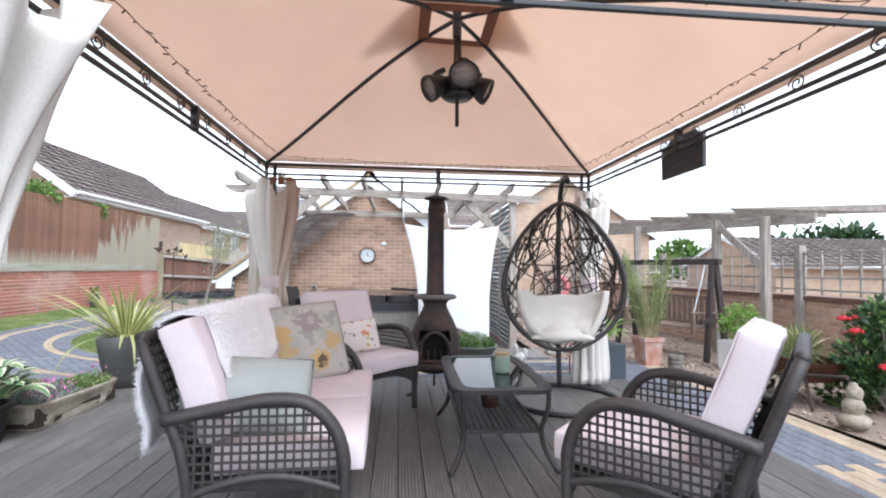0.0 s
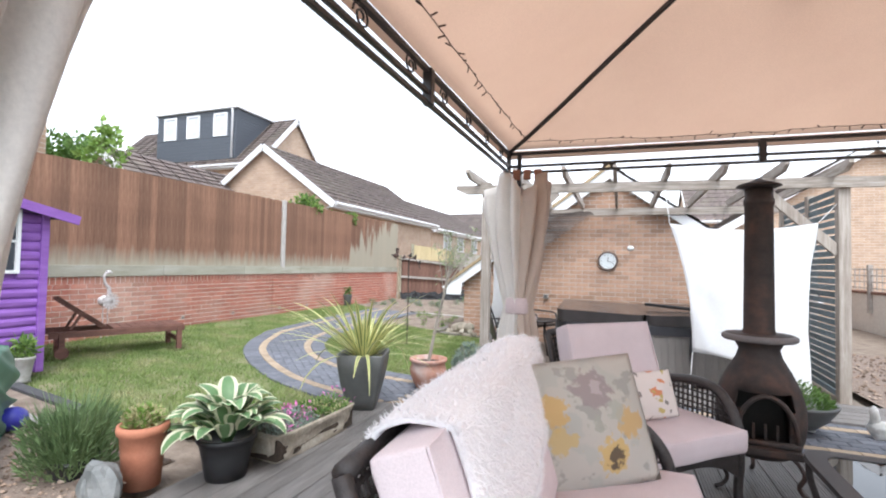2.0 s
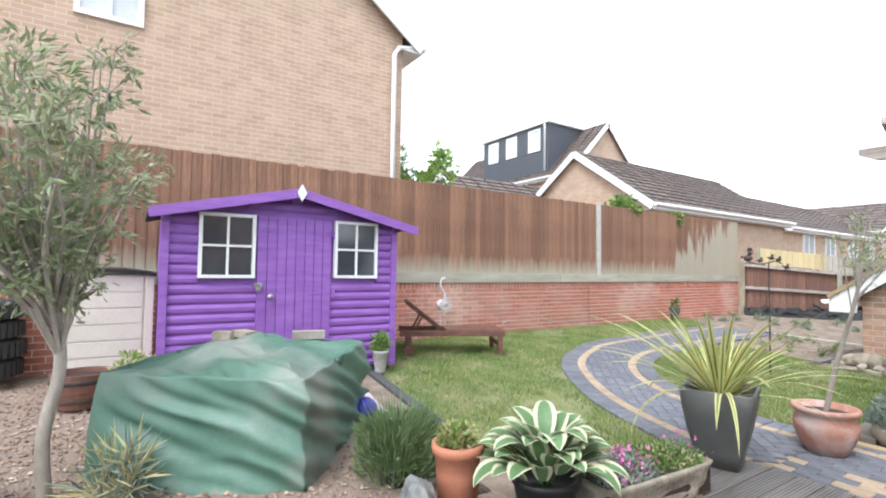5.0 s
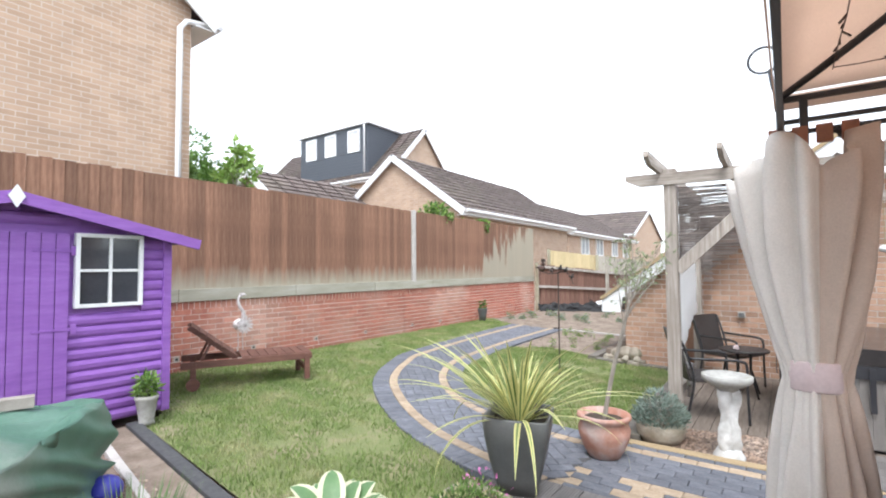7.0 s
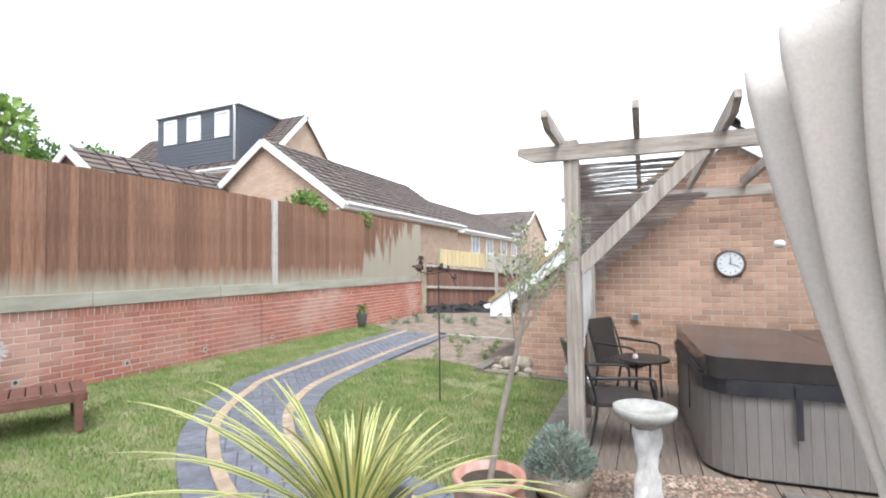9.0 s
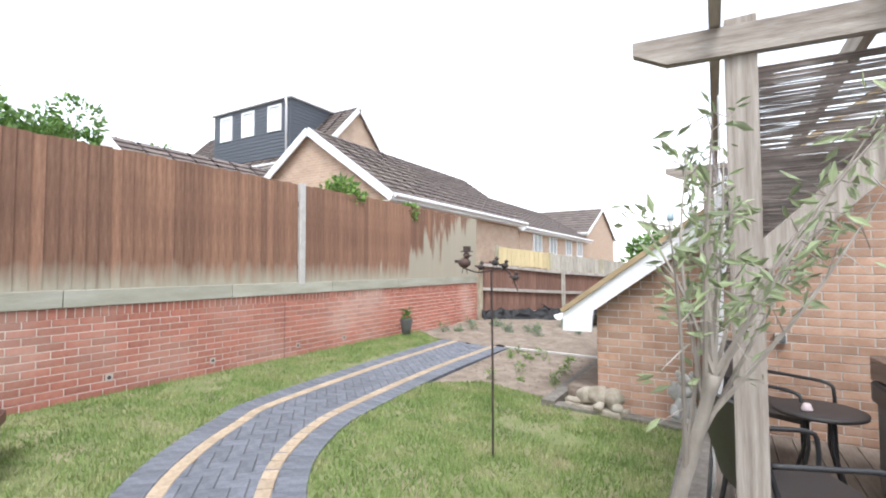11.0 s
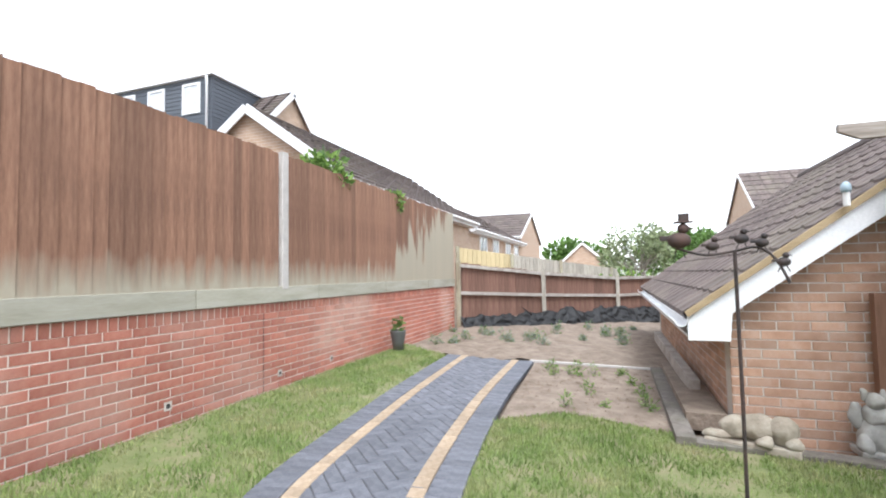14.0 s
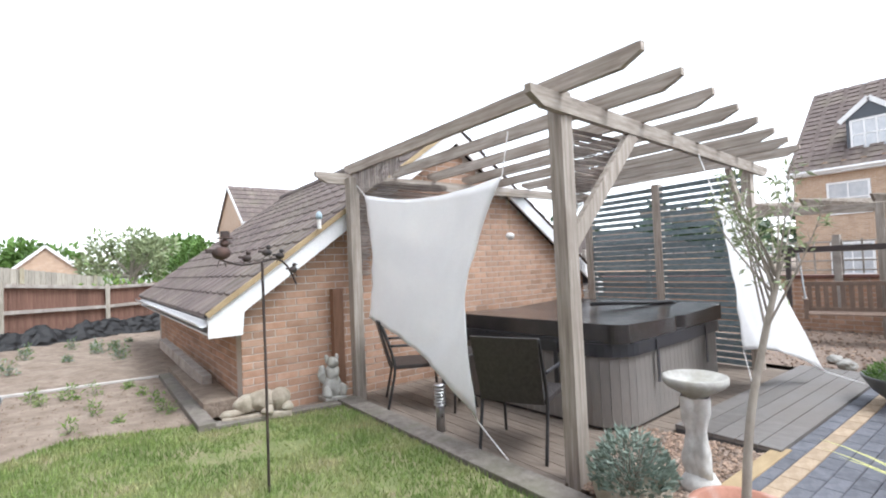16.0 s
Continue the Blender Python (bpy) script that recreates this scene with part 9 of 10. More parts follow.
def small_fixtures():
    t = thing("outdoor_socket", "grey weatherproof socket on the garage wall", "socket", Matrix.Translation((5.93, GY, 0.68)))
    bm = bmesh.new()
    box(bm, -0.045, 0.045, -0.05, 0.0, -0.045, 0.045, 0.008)
    part("housing", bm, "concrete", t)
    bm = bmesh.new()
    box(bm, -0.035, 0.035, -0.058, -0.05, -0.035, 0.03, 0.004)
    part("flap", bm, "pot_grey", t)
    bm = bmesh.new()
    box(bm, 5.24, 5.36, -0.03, 0.05, -0.15, 1.02, 0.006)
    tagged(part("brown_plank", bm, M["brown_plank"]), "brown timber plank standing against the garage wall", "plank")
    # dark step before the membrane and a timber offcut along the garage side
    bm = bmesh.new()
    beam(bm, (4.18, 1.0, 0.05), (4.05, 3.6, 0.22), 0.10, 0.14, 0.01)
    tagged(part("timber_offcut", bm, "grey_timber"), "weathered sleeper lying along the garage side", "timber")
    bm = bmesh.new()
    box(bm, 3.99, 4.30, 0.15, 2.6, -0.13, 0.02, 0.01)
    tagged(part("drain_edge", bm, "soil"), "earth strip along the garage side", "soil bed", "", "structure")
    t = thing("solar_light", "small clear solar light on the garage roof edge", "lamp", Matrix.Translation((5.08, -0.12, 1.66)))
    bm = bmesh.new()
    tube(bm, [(0, 0, 0), (0, 0, 0.10)], 0.022, 10)
    part("post", bm, "pebble_white", t)
    bm = bmesh.new()
    lathe(bm, [(0.03, 0.10), (0.035, 0.13), (0.03, 0.16), (0.012, 0.18)], 12)
    part("lantern", bm, M["pale_blue"], t, smooth=True)


M["brown_plank"] = material("brown_plank", [(0.17, 0.085, 0.05), (0.25, 0.135, 0.085)], 5, (4, 4, 0.6), rough=0.75)
M["pale_blue"] = material("pale_blue_glass", [(0.30, 0.40, 0.46), (0.42, 0.50, 0.54)], 6, rough=0.2, bump=0)
small_fixtures()


def bowl_planter():
    t = thing("bowl_planter", "wide dark bowl planter with low green foliage", "planter", Matrix.Translation((8.62, -3.95, PATIO + 0.004)))
    for a in (0.3, 2.4, 4.5):
        bm = bmesh.new()
        lathe(bm, [(0.03, 0), (0.035, 0.01), (0.03, 0.05)], 10, 0.14 * math.cos(a), 0.14 * math.sin(a))
        part("foot", bm, "white_stone", t, "pale stone foot")
    bm = bmesh.new()
    lathe(bm, [(0.15, 0.05), (0.24, 0.13), (0.31, 0.24), (0.315, 0.26), (0.295, 0.26), (0.25, 0.2), (0.02, 0.2)], 32)
    part("bowl", bm, "pot_grey", t, smooth=True)

    def spot(r):
        a, q = r.uniform(0, 6.28), math.sqrt(r.random()) * 0.27
        return (q * math.cos(a), q * math.sin(a), 0.20 + r.uniform(0, 0.22) * (1 - (q / 0.33) ** 2)), (math.cos(a), math.sin(a), 1)
    foliage("leaves", t, 1500, spot, 0.045, "leaf_mid", 20, 0.25)


bowl_planter()


# ---- right-hand garden beyond the deck ----
def square_pot():
    t = thing("square_planter", "slate-blue square planter with a lime green fern", "planter", Matrix.Translation((9.99, -4.72, PATIO + 0.004)) @ Matrix.Rotation(radians(14), 4, "Z"))
    bm = bmesh.new()
    box(bm, -0.18, 0.18, -0.18, 0.18, 0, 0.40, 0.012)
    part("pot", bm, M["slate_pot"], t)
    meshes = [strap_leaf(0.5, 0.05, 1.5, 1.2, 8, ("leaf_limeleaf", "leaf_limeleaf"), 0.5, 0.2), strap_leaf(0.4, 0.045, 2.0, 1.1, 8, ("leaf_limeleaf", "leaf_limeleaf"), 0.5, 0.2)]
    for i in range(26):
        a = i * 2.4
        share("leaf", meshes[i % 2], t, Matrix.Translation((0.03 * math.cos(a), 0.03 * math.sin(a), 0.39)) @ Matrix.Rotation(a, 4, "Z"))


M["slate_pot"] = material("slate_planter", [(0.045, 0.055, 0.07), (0.07, 0.08, 0.095)], 4, rough=0.5, bump=0.1)
M["leaf_limeleaf"] = material("lime_fern", [(0.20, 0.34, 0.06), (0.30, 0.44, 0.10)], 5, rough=0.5, vary=0.2, bump=0, translucent=0.3)
square_pot()


def flamingo_pink():
    t = thing("flamingo_ornament", "pink painted flamingo garden ornament", "ornament", Matrix.Translation((9.75, -4.45, PATIO)))
    bm = bmesh.new()
    for s in (-1, 1):
        tube(bm, [(s * 0.04, 0, 0), (s * 0.04, 0, 0.55)], 0.008, 6)
    bmesh.ops.create_icosphere(bm, subdivisions=3, radius=1, matrix=Matrix.Translation((0.03, 0, 0.66)) @ Matrix.Diagonal((0.20, 0.10, 0.14, 1)))
    pts = smooth_line([(-0.10, 0.70), (-0.17, 0.84), (-0.08, 0.98), (-0.10, 1.10), (-0.18, 1.13), (-0.24, 1.06)], 24)
    tube(bm, [(p.x, 0, p.y) for p in pts], [0.05 - 0.0012 * i for i in range(25)], 8)
    part("figure", bm, "flamingo_pink", t, smooth=True)


flamingo_pink()


def bamboo():
    t = thing("potted_bamboo", "feathery pale green bamboo in a square terracotta pot", "plant", Matrix.Translation((10.95, -3.95, PATIO)) @ Matrix.Rotation(radians(8), 4, "Z"))
    bm = bmesh.new()
    lathe(bm, [(0.15, 0), (0.19, 0.30), (0.205, 0.31), (0.205, 0.36), (0.18, 0.36), (0.17, 0.3), (0.02, 0.3)], 4)
    bmesh.ops.rotate(bm, cent=(0, 0, 0), matrix=Matrix.Rotation(math.pi / 4, 3, "Z"), verts=bm.verts[:])
    part("pot", bm, "terracotta", t)
    rng = random.Random(2)
    bm = bmesh.new()
    stems = []
    for i in range(34):
        a, q = rng.uniform(0, 6.28), rng.uniform(0.0, 0.10)
        h = rng.uniform(0.7, 1.25)
        b = Vector((q * math.cos(a), q * math.sin(a), 0.3))
        e = b + Vector((math.cos(a) * 0.22, math.sin(a) * 0.22, h))
        tube(bm, [b, b.lerp(e, 0.5) + Vector((0, 0, 0.04)), e], [0.005, 0.004, 0.002], 4)
        stems.append((b, e))
    part("canes", bm, "leaf_straw", t)

    def spot(r):
        b, e = stems[r.randrange(len(stems))]
        return b.lerp(e, r.uniform(0.15, 1.0) ** 0.8), Vector((r.uniform(-1, 1), r.uniform(-1, 1), 0.4))
    foliage("leaves", t, 2600, spot, 0.075, "leaf_limepale", 22, 0.13)


M["leaf_limepale"] = material("pale_bamboo_leaf", [(0.20, 0.27, 0.09), (0.32, 0.38, 0.16)], 3, rough=0.6, island=0.25, bump=0, translucent=0.3)
bamboo()


def column_stub():
    t = thing("log_planter", "short round weathered log standing on the paving", "planter", Matrix.Translation((10.47, -5.37, PATIO + 0.004)))
    bm = bmesh.new()
    lathe(bm, [(0.072, 0), (0.075, 0.02)] + [(0.066 + 0.007 * (k % 2), 0.04 + 0.02 * k) for k in range(16)] + [(0.07, 0.37), (0.055, 0.375), (0.05, 0.35), (0.01, 0.35)], 20, wobble=0.02)
    part("log", bm, "sleeper", t)


column_stub()


def white_box():
    t = thing("white_planter", "white square planter with a bright green bush", "planter", Matrix.Translation((11.93, -4.38, PATIO)) @ Matrix.Rotation(radians(62), 4, "Z"))
    bm = bmesh.new()
    lathe(bm, [(0.245, 0), (0.25, 0.33), (0.255, 0.34), (0.255, 0.36), (0.225, 0.36), (0.22, 0.32), (0.02, 0.31)], 4)
    part("pot", bm, "pebble_white", t)

    def spot(r):
        d = Vector((r.gauss(0, 1), r.gauss(0, 1), r.gauss(0, 1))).normalized()
        return Vector((0, 0, 0.60)) + d * r.uniform(0.06, 0.17) * Vector((1, 1, 1.3)).length * 0.7, d
    foliage("leaves", t, 1100, spot, 0.05, "leaf_lime", 24, 0.5)
    bm = bmesh.new()
    tube(bm, [(0, 0, 0.3), (0, 0, 0.6)], 0.012, 6)
    part("stem", bm, "bark", t)


white_box()


def swing_seat():
    t = thing("swing_seat", "brown slatted wooden swing bench in an A-frame", "swing bench", Matrix.Translation((11.77, -3.02, PATIO)) @ Matrix.Rotation(radians(-73), 4, "Z"))
    W, H = 0.80, 1.36
    for s in (-1, 1):
        for e in (-1, 1):
            bm = bmesh.new()
            beam(bm, (s * (W + 0.03), e * 0.20, 0), (s * W, e * 0.03, H), 0.06, 0.07, 0.006)
            part("leg", bm, M["dark_frame"], t)
        bm = bmesh.new()
        beam(bm, (s * (W + 0.03), -0.3, 0.55), (s * (W + 0.03), 0.16, 0.55), 0.04, 0.06, 0.005)
        part("cross_bar", bm, M["dark_frame"], t)
    bm = bmesh.new()
    beam(bm, (-W - 0.1, 0, H), (W + 0.1, 0, H), 0.08, 0.08, 0.006)
    part("top_beam", bm, M["dark_frame"], t)
    for i in range(5):
        bm = bmesh.new()
        box(bm, -0.62, 0.62, -0.22 + i * 0.09, -0.15 + i * 0.09, 0.42, 0.44, 0.004)
        part("seat_slat", bm, M["swing_wood"], t)
    for i in range(13):
        bm = bmesh.new()
        box(bm, -0.60 + i * 0.097, -0.54 + i * 0.097, 0.24, 0.26, 0.48, 0.82, 0.004)
        part("back_slat", bm, M["swing_wood"], t)
    for z in (0.46, 0.84):
        bm = bmesh.new()
        box(bm, -0.63, 0.63, 0.235, 0.275, z - 0.03, z + 0.03, 0.005)
        part("back_rail", bm, M["swing_wood"], t)
    for s in (-1, 1):
        bm = bmesh.new()
        box(bm, s * 0.63 - 0.03, s * 0.63 + 0.03, -0.25, 0.27, 0.62, 0.65, 0.006)
        box(bm, s * 0.63 - 0.025, s * 0.63 + 0.025, -0.23, -0.18, 0.36, 0.62, 0.005)
        part("armrest", bm, M["swing_wood"], t)
        bm = bmesh.new()
        tube(bm, [(s * 0.63, -0.2, 0.6), (s * 0.68, 0, H)], 0.012, 6)
        part("chain", bm, "steel", t, "pale chain sleeve")


M["dark_frame"] = material("dark_swing_frame", [(0.035, 0.025, 0.024), (0.06, 0.045, 0.042)], 5, (1, 1, 3), rough=0.7)
M["swing_wood"] = material("swing_wood", [(0.17, 0.115, 0.085), (0.25, 0.18, 0.14)], 5, (3, 1, 1), rough=0.8, vary=0.1)
swing_seat()


def right_wall():
    a, b = Vector((12.98, 9.0)), Vector((12.98, -14.0))
    d = (b - a).normalized()
    ang = math.atan2(d.y, d.x)
    L = (b - a).length
    base = Matrix.Translation((a.x, a.y, 0)) @ Matrix.Rotation(ang, 4, "Z")
    bm = bmesh.new()
    box(bm, 0, L, 0.01, 0.22, -0.4, 0.72)
    w = tagged(part("wall_east", bm, "mortar"), "low brown brick garden wall with a trellis on top", "wall", "", "structure")
    w.matrix_basis = base
    face = Matrix.Translation((0, 0.009, 0)) @ Matrix.Rotation(-math.pi / 2, 4, "Z")
    brick_field(w, face, stretcher(4.0, 17.0, -0.25, 13), "brick_buff", lambda u, z: False, "brown bricks")
    for i in range(8):
        bm = bmesh.new()
        x = i * L / 8
        box(bm, x + 0.01, x + L / 8 - 0.01, -0.02, 0.24, 0.72, 0.78, 0.008)
        part("coping", bm, M["brown_wood"], w)
    t = thing("trellis_fence", "grey timber trellis panels on the brick wall", "trellis", base)
    n = 14
    for i in range(n + 1):
        bm = bmesh.new()
        x = i * L / n
        box(bm, x - 0.05, x + 0.05, -0.06, 0.04, 0.25, 1.44, 0.006)
        part("post", bm, "grey_timber", t)
    for i in range(n):
        x0, x1 = i * L / n + 0.06, (i + 1) * L / n - 0.06
        for k in range(7):
            bm = bmesh.new()
            x = x0 + (x1 - x0) * k / 6
            box(bm, x - 0.012, x + 0.012, -0.01, 0.01, 0.80, 1.36, 0.002)
            part("upright", bm, "grey_timber", t)
        for k in range(4):
            bm = bmesh.new()
            z = 0.86 + k * 0.155
            box(bm, x0, x1, -0.022, -0.008, z - 0.012, z + 0.012, 0.002)
            part("lath", bm, "grey_timber", t)


right_wall()


def pergola_two():
    t = thing("pergola", "second weathered timber pergola behind the swing bench", "pergola")
    a, b = Vector((12.75, -4.55, 1.72)), Vector((11.95, 0.0, 1.87))

    def on(y):
        return a.lerp(b, (y - a.y) / (b.y - a.y))
    for y in (-3.94, -3.14, -1.33):
        p = on(y)
        bm = bmesh.new()
        box(bm, p.x - 0.05, p.x + 0.05, y - 0.05, y + 0.05, -0.2, p.z + 0.10, 0.008)
        part("post", bm, "timber_z", t)
    bm = bmesh.new()
    beam(bm, a + Vector((0.075, 0, 0.04)), b + Vector((0.075, 0, 0.04)), 0.045, 0.13, 0.008)
    part("beam", bm, "timber_y", t)
    for y in (-4.2, -3.4, -2.6, -1.8, -1.0, -0.2):
        p = on(y)
        bm = bmesh.new()
        beam(bm, (p.x - 0.55, y + 0.25, p.z + 0.16), (p.x + 1.1, y - 0.45, p.z + 0.16), 0.042, 0.11, 0.008)
        for v in bm.verts:
            if v.co.x < p.x - 0.4 and v.co.z < p.z + 0.15:
                v.co.x += 0.14
        part("rafter", bm, "timber_x", t)
    p, q = on(-3.9), on(-3.2)
    bm = bmesh.new()
    beam(bm, (p.x, p.y, 1.15), (q.x, q.y, q.z), 0.045, 0.1, 0.006)
    part("brace", bm, "timber_z", t)


pergola_two()


def rose_bush():
    t = bush("rose_bush", "dark green rose bush with red blooms", (11.98, -6.15, PATIO), 0.46, 3200, 0.075, ("leaf_dark", "leaf_dark", "leaf_mid"), 51, 0.55)
    rng = random.Random(3)
    for i in range(11):
        a = rng.uniform(0, 6.28)
        r = rng.uniform(0.22, 0.44)
        p = Vector((r * math.cos(a), r * math.sin(a), rng.uniform(0.42, 0.88)))
        bm = bmesh.new()
        for k in range(14):
            q = k * 2.4
            s = 0.010 + 0.0036 * k
            bmesh.ops.create_icosphere(bm, subdivisions=1, radius=0.02, matrix=Matrix.Translation(p + Vector((s * math.cos(q), s * math.sin(q), 0.012 - s * 0.4))) @ Matrix.Rotation(q, 4, "Z") @ Matrix.Diagonal((0.35, 1.0, 0.9, 1)))
        part("bloom", bm, "red", t, "red rose bloom")


rose_bush()


def wheelbarrow():
    t = thing("wheelbarrow", "old rusty brown wheelbarrow planter under the roses", "wheelbarrow", Matrix.Translation((11.52, -5.72, PATIO)) @ Matrix.Rotation(radians(-88), 4, "Z"))
    bm = bmesh.new()
    rings = []
    for s, z in ((0.6, 0.22), (1.0, 0.42)):
        rings.append([bm.verts.new((x * s, y * s, z)) for x, y in ((-0.32, -0.24), (0.38, -0.22), (0.38, 0.22), (-0.32, 0.24))])
    bm.faces.new(rings[0][::-1])
    for k in range(4):
        bm.faces.new((rings[0][k], rings[0][(k + 1) % 4], rings[1][(k + 1) % 4], rings[1][k]))
    bmesh.ops.solidify(bm, geom=bm.faces[:], thickness=0.012)
    part("tray", bm, "brown_wood", t)
    bm = bmesh.new()
    tube(bm, [(-0.55, 0, 0.14 + 0.14 * math.sin(0))] * 1 + [(-0.45 + 0.14 * math.cos(a), 0, 0.16 + 0.14 * math.sin(a)) for a in (2 * math.pi * k / 20 for k in range(20))][1:], 0.022, 6, closed=True)
    part("wheel", bm, "rusty_iron", t)
    for s in (-1, 1):
        bm = bmesh.new()
        tube(bm, [(-0.5, s * 0.06, 0.16), (-0.1, s * 0.2, 0.24), (0.7, s * 0.26, 0.38)], 0.016, 6)
        part("handle", bm, "rusty_iron", t)
        bm = bmesh.new()
        tube(bm, [(0.25, s * 0.2, 0.28), (0.32, s * 0.2, 0.0)], 0.014, 6)
        part("leg", bm, "rusty_iron", t)


wheelbarrow()
bush("ornamental_grass", "pale feathery ornamental grass growing in the wheelbarrow", (11.55, -5.62, PATIO + 0.27), 0.19, 700, 0.20, ("leaf_straw", "leaf_limepale"), 52, 0.04)
bush("shrub", "bright green leafy shrub by the brick wall", (12.62, -4.15, PATIO), 0.20, 400, 0.07, ("leaf_lime", "leaf_mid"), 53)
bush("shrub", "yellow-green tall shrub at the boundary", (13.9, -6.2, PATIO), 0.62, 900, 0.12, ("leaf_lime", "leaf_straw"), 54)

# ---- beyond the boundary ----
gable_house("buff brick house beyond the pergola with a pitched roof", 10.2, 17.0, 7.0, 15.0, 2.6, 4.75, "y", overhang=0.3, courses=12)


def dormer_house():
    h = gable_house("brick house with a brown roof and a white dormer window", 27.2, 35.5, -12.0, 2.2, 4.7, 8.6, "y", overhang=0.35, courses=18)
    west = Matrix.Rotation(-math.pi / 2, 4, "Z")
    for y in (-0.3, -5.5):
        bm = bmesh.new()
        box(bm, 27.75, 30.0, y - 0.75, y + 0.75, 5.0, 6.3)
        v = [bm.verts.new(p) for p in ((27.7, y - 0.8, 6.3), (27.7, y + 0.8, 6.3), (27.7, y, 7.0), (30.3, y - 0.8, 6.3), (30.3, y + 0.8, 6.3), (30.3, y, 7.0))]
        for f in ((0, 1, 2), (0, 2, 5, 3), (1, 4, 5, 2)):
            bm.faces.new([v[i] for i in f])
        part("dormer", bm, "slate_clad", h)
        for s in (-1, 1):
            bm = bmesh.new()
            beam(bm, (27.65, y, 7.05), (27.65, y + s * 0.95, 6.25), 0.05, 0.18, 0)
            part("bargeboard", bm, "white_paint", h)
        window(h, "window", -y - 0.55, -y + 0.55, 5.15, 6.2, Matrix.Translation((27.72, 0, 0)) @ west, (2, 1), 0.08, "glass_sky")
        for z in (2.6, 0.2):
            window(h, "window", -y - 1.3, -y - 0.1, z, z + 1.15, Matrix.Translation((27.17, 0, 0)) @ west, (1, 1), 0.08, "glass_sky")


dormer_house()
gable_house("distant brown-roofed brick house beyond the trellis", 28.0, 46.0, 14.0, 22.0, 1.6, 3.3, "x", overhang=0.3, courses=10)
gable_house("distant brown-roofed brick house beyond the trellis", 18.0, 26.5, 23.0, 29.0, 1.2, 2.8, "x", overhang=0.3, courses=8)


def crown_tree(label, p, h, r, n, size, mat, seed, squash=1.0):
    """A broad tree: tapered trunk, limbs and an uneven crown of leaf clumps with gaps."""
    t = thing("tree", label, "tree", Matrix.Translation(p))
    rng = random.Random(seed)
    bm = bmesh.new()
    tube(bm, [(0, 0, 0), (0.1 * r, 0, h * 0.3), (0, 0.05 * r, h * 0.6)], [r * 0.07, r * 0.05, r * 0.03], 8)
    clumps = []
    for i in range(26):
        a = rng.uniform(0, 6.28)
        e = rng.uniform(-0.5, 1.3)
        q = rng.uniform(0.45, 1.0)
        c = Vector((math.cos(a) * math.cos(e) * r * q, math.sin(a) * math.cos(e) * r * q, h * 0.62 + math.sin(e) * r * q * squash))
        clumps.append((c, r * rng.uniform(0.18, 0.36)))
        tube(bm, [(0, 0, h * rng.uniform(0.25, 0.55)), c * 0.6 + Vector((0, 0, h * 0.2)), c], [r * 0.025, r * 0.015, r * 0.006], 4)
    part("trunk", bm, "bark", t)

    def spot(q):
        c, s = clumps[q.randrange(len(clumps))]
        d = Vector((q.gauss(0, 1), q.gauss(0, 1), q.gauss(0, 0.8)))
        d = d.normalized()
        return c + d * s * q.uniform(0.3, 1.0) ** 0.5, d + Vector((0, 0, 0.3))
    foliage("crown", t, n, spot, size, mat, seed + 3, 0.6)


crown_tree("tall green tree behind the houses", (-17.5, 0.5, 0), 7.6, 3.0, 9000, 0.26, "leaf_mid", 61)
crown_tree("tall green tree behind the houses", (-21.0, 5.0, 0), 8.6, 3.2, 9000, 0.28, "leaf_mid", 62)
crown_tree("tall green tree behind the houses", (-22.0, -2.5, 0), 9.0, 3.6, 9000, 0.28, "leaf_lime", 63)
crown_tree("tall green tree behind the houses", (-26.0, 11.0, 0), 9.6, 3.2, 7000, 0.3, "leaf_mid", 60)
crown_tree("young lime-green maple just behind the fence", (-0.5, -3.72, 0), 4.7, 0.27, 420, 0.11, "leaf_lime", 64, 1.7)
crown_tree("leafy tree beyond the garden's end", (4.6, 19.0, -0.3), 3.3, 1.7, 2600, 0.20, "leaf_olive", 65)
crown_tree("leafy tree beyond the garden's end", (7.3, 22.0, -0.3), 2.9, 1.5, 2600, 0.20, "leaf_mid", 66)
for i in range(7):
    bush("hedge_shrub", "rough green shrubs beyond the end fence", (3.3 + 1.35 * i, 14.5 + 1.1 * (i % 3), -0.2), 1.0, 1500, 0.16, ("leaf_lime", "leaf_mid"), 70 + i, 0.5, squash=0.62)
for i, (x, y, r) in enumerate(((-0.25, 1.15, 0.34), (-0.3, 1.55, 0.26), (-0.12, 3.0, 0.20), (-0.3, 2.3, 0.22))):
    bush("climber", "lime-green creeper spilling over the fence top", (x, y, 2.48 - 0.06 * i), r, 500, 0.10, ("leaf_lime", "leaf_mid"), 90 + i, 0.6, squash=0.55)
for i in range(9):
    crown_tree("distant dark green trees on the horizon", (-30 + 14 * i, 62 + 6 * (i % 3), -2), 7.0, 5.5, 1800, 0.9, "leaf_mid", 110 + i, 0.6)
for i in range(5):
    crown_tree("distant dark green trees on the horizon", (46 + 3 * (i % 2), -22 + 13 * i, -2), 6.0, 5.5, 1500, 0.9, "leaf_dark", 130 + i, 0.6)


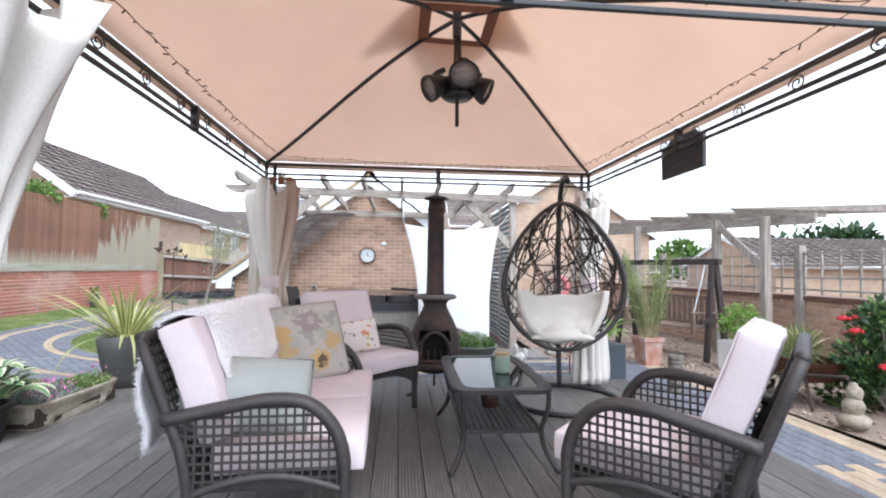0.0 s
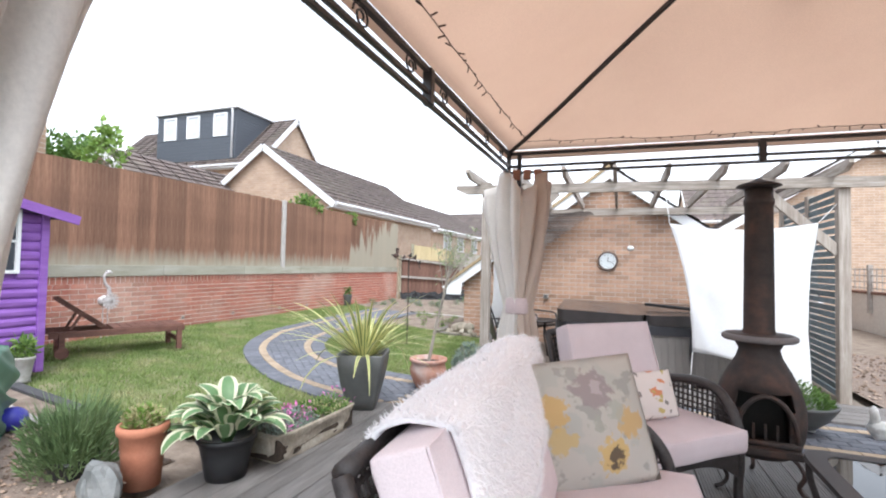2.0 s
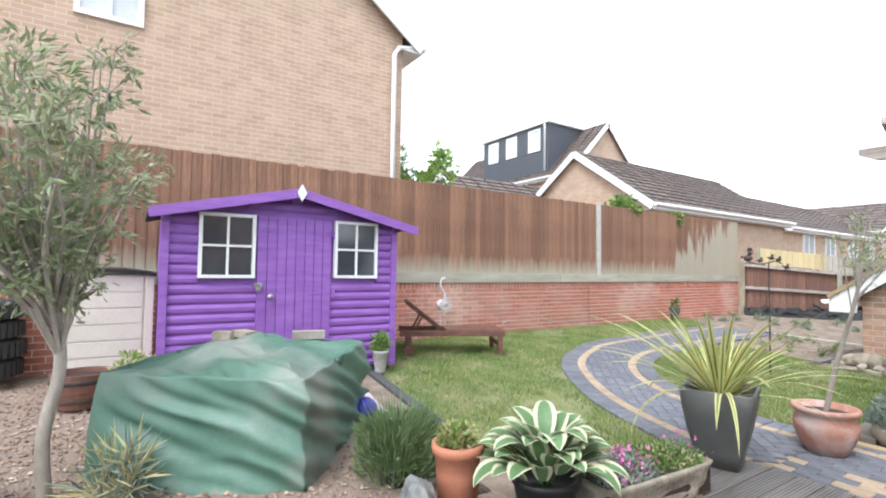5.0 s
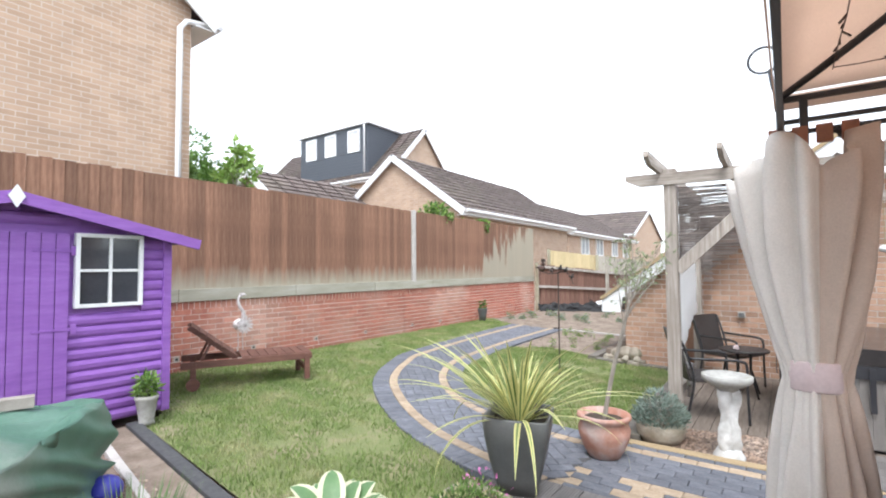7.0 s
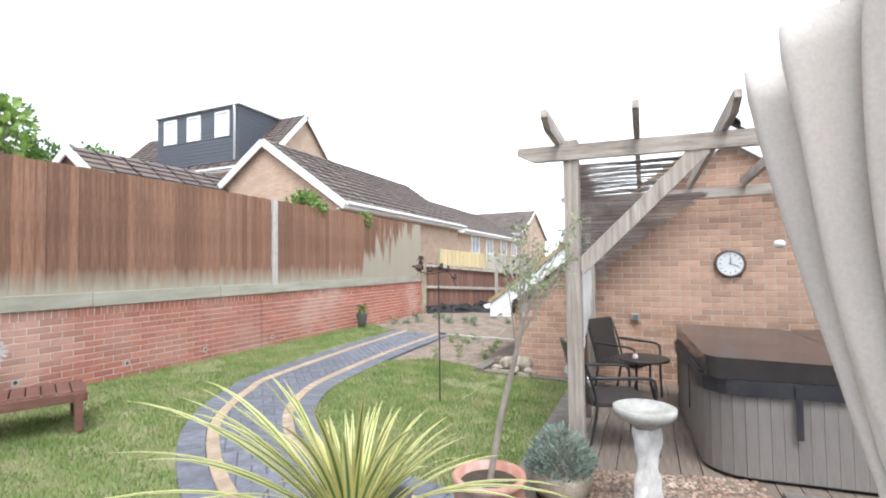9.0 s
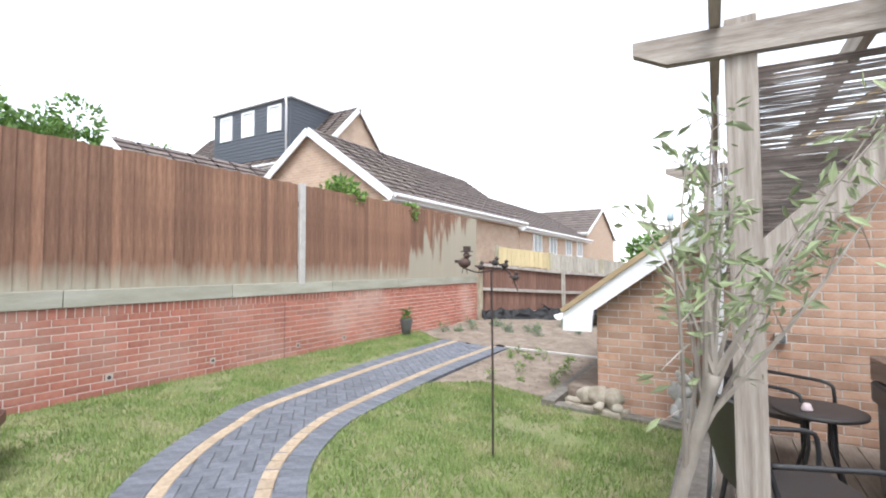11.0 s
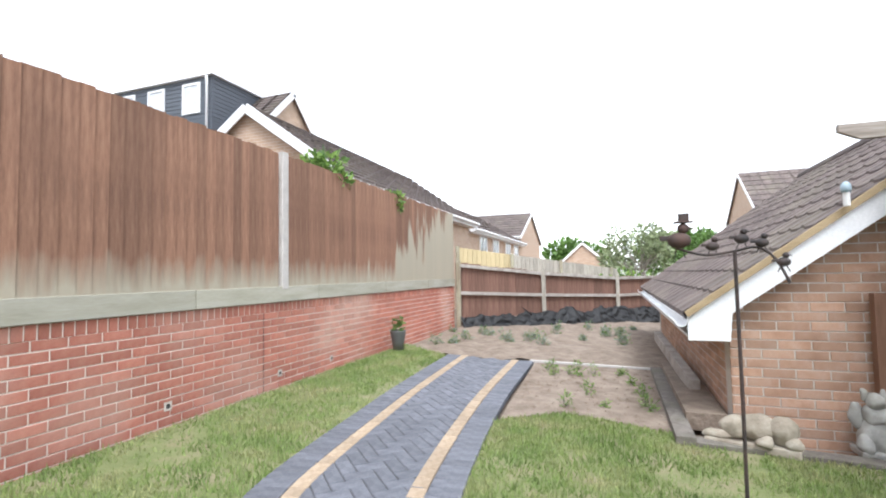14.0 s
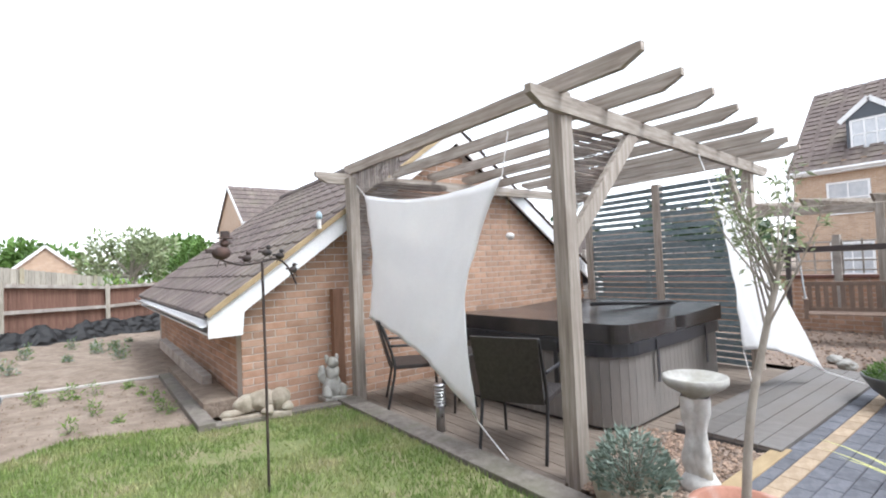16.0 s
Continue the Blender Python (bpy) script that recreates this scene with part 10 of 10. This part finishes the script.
def neighbour_fence():
    t = thing("neighbour_fence", "pale timber fence panels of the next garden", "fence", kind="structure")
    a, b = Vector((-1.2, 10.0)), Vector((3.6, 15.0))
    for i in range(40):
        s = i / 40
        p = a.lerp(b, s)
        bm = bmesh.new()
        q = a.lerp(b, (i + 0.94) / 40)
        top = 2.05 - 0.75 * s
        beam(bm, (p.x, p.y, top / 2 - 0.2), (q.x, q.y, top / 2 - 0.2), 0.02, top + 0.4, 0)
        part("board", bm, M["pale_fence"] if s < 0.3 else M["fence_grey"], t)
    for s in (0.0, 0.3, 0.6, 0.95):
        p = a.lerp(b, s)
        bm = bmesh.new()
        box(bm, p.x - 0.05, p.x + 0.05, p.y - 0.12, p.y - 0.02, -0.3, 2.1 - 0.75 * s, 0.006)
        part("post", bm, "fence_green", t)


M["pale_fence"] = material("pale_new_timber", [(0.46, 0.37, 0.20), (0.56, 0.46, 0.27)], 5, (6, 6, 0.8), rough=0.85, vary=0.1)
neighbour_fence()


# ---- weeds and loose stones ----
def weeds():
    rng = random.Random(17)
    for i in range(16):
        x, y = rng.uniform(2.55, 3.75), rng.uniform(0.2, 2.2)
        bush("weed", "small green weed growing in the bare soil", (x, y, gz(x) - 0.02), rng.uniform(0.035, 0.08), 70, 0.05, ("leaf_mid", "leaf_lime"), 200 + i, 0.2, "weed")
    for i in range(22):
        u = rng.random()
        x, y = 0.25 + 3.6 * u, 3.0 + 2.6 * rng.random() + 1.6 * u
        bush("weed", "straggling green weed near the end fence", (x, y, gz(x) - 0.06), rng.uniform(0.06, 0.14), 120, 0.07, ("leaf_mid", "leaf_grey"), 240 + i, 0.2, "weed")
    vs, fs = [], []
    for i in range(1500):
        x, y = rng.uniform(0.2, 3.9), rng.uniform(0.0, 6.0)
        if y < 2.4 and not inside((x, y), SOIL_POLY):
            continue
        r = rng.uniform(0.008, 0.03)
        z = gz(x) - (0.006 if y < 2.4 else 0.088)
        k = len(vs)
        for j in range(4):
            q = r * rng.uniform(0.6, 1.2)
            vs.append((x + q * math.cos(j * 1.571), y + q * math.sin(j * 1.571), z))
        vs.append((x, y, z + r * 0.7))
        fs += [(k + j, k + (j + 1) % 4, k + 4) for j in range(4)]
    stuff("soil_clods", vs, fs, "soil", "loose clods and stones on bare soil", category="soil")


weeds()
# raised earth before the end fence
bme = bmesh.new()


def earth(u, v):
    x, y = 0.15 + 5.2 * u, 2.5 + 6.5 * v
    return (x, y, gz(x) - 0.03 + 0.05 * noise.noise((x * 2.5, y * 2.5, 0)) + 0.02 * noise.noise((x * 9, y * 9, 3)))


sheet(bme, earth, 60, 60)
tagged(part("earth_bank", bme, "soil", smooth=True), "rough bare earth before the end fence", "soil bed", "", "structure")
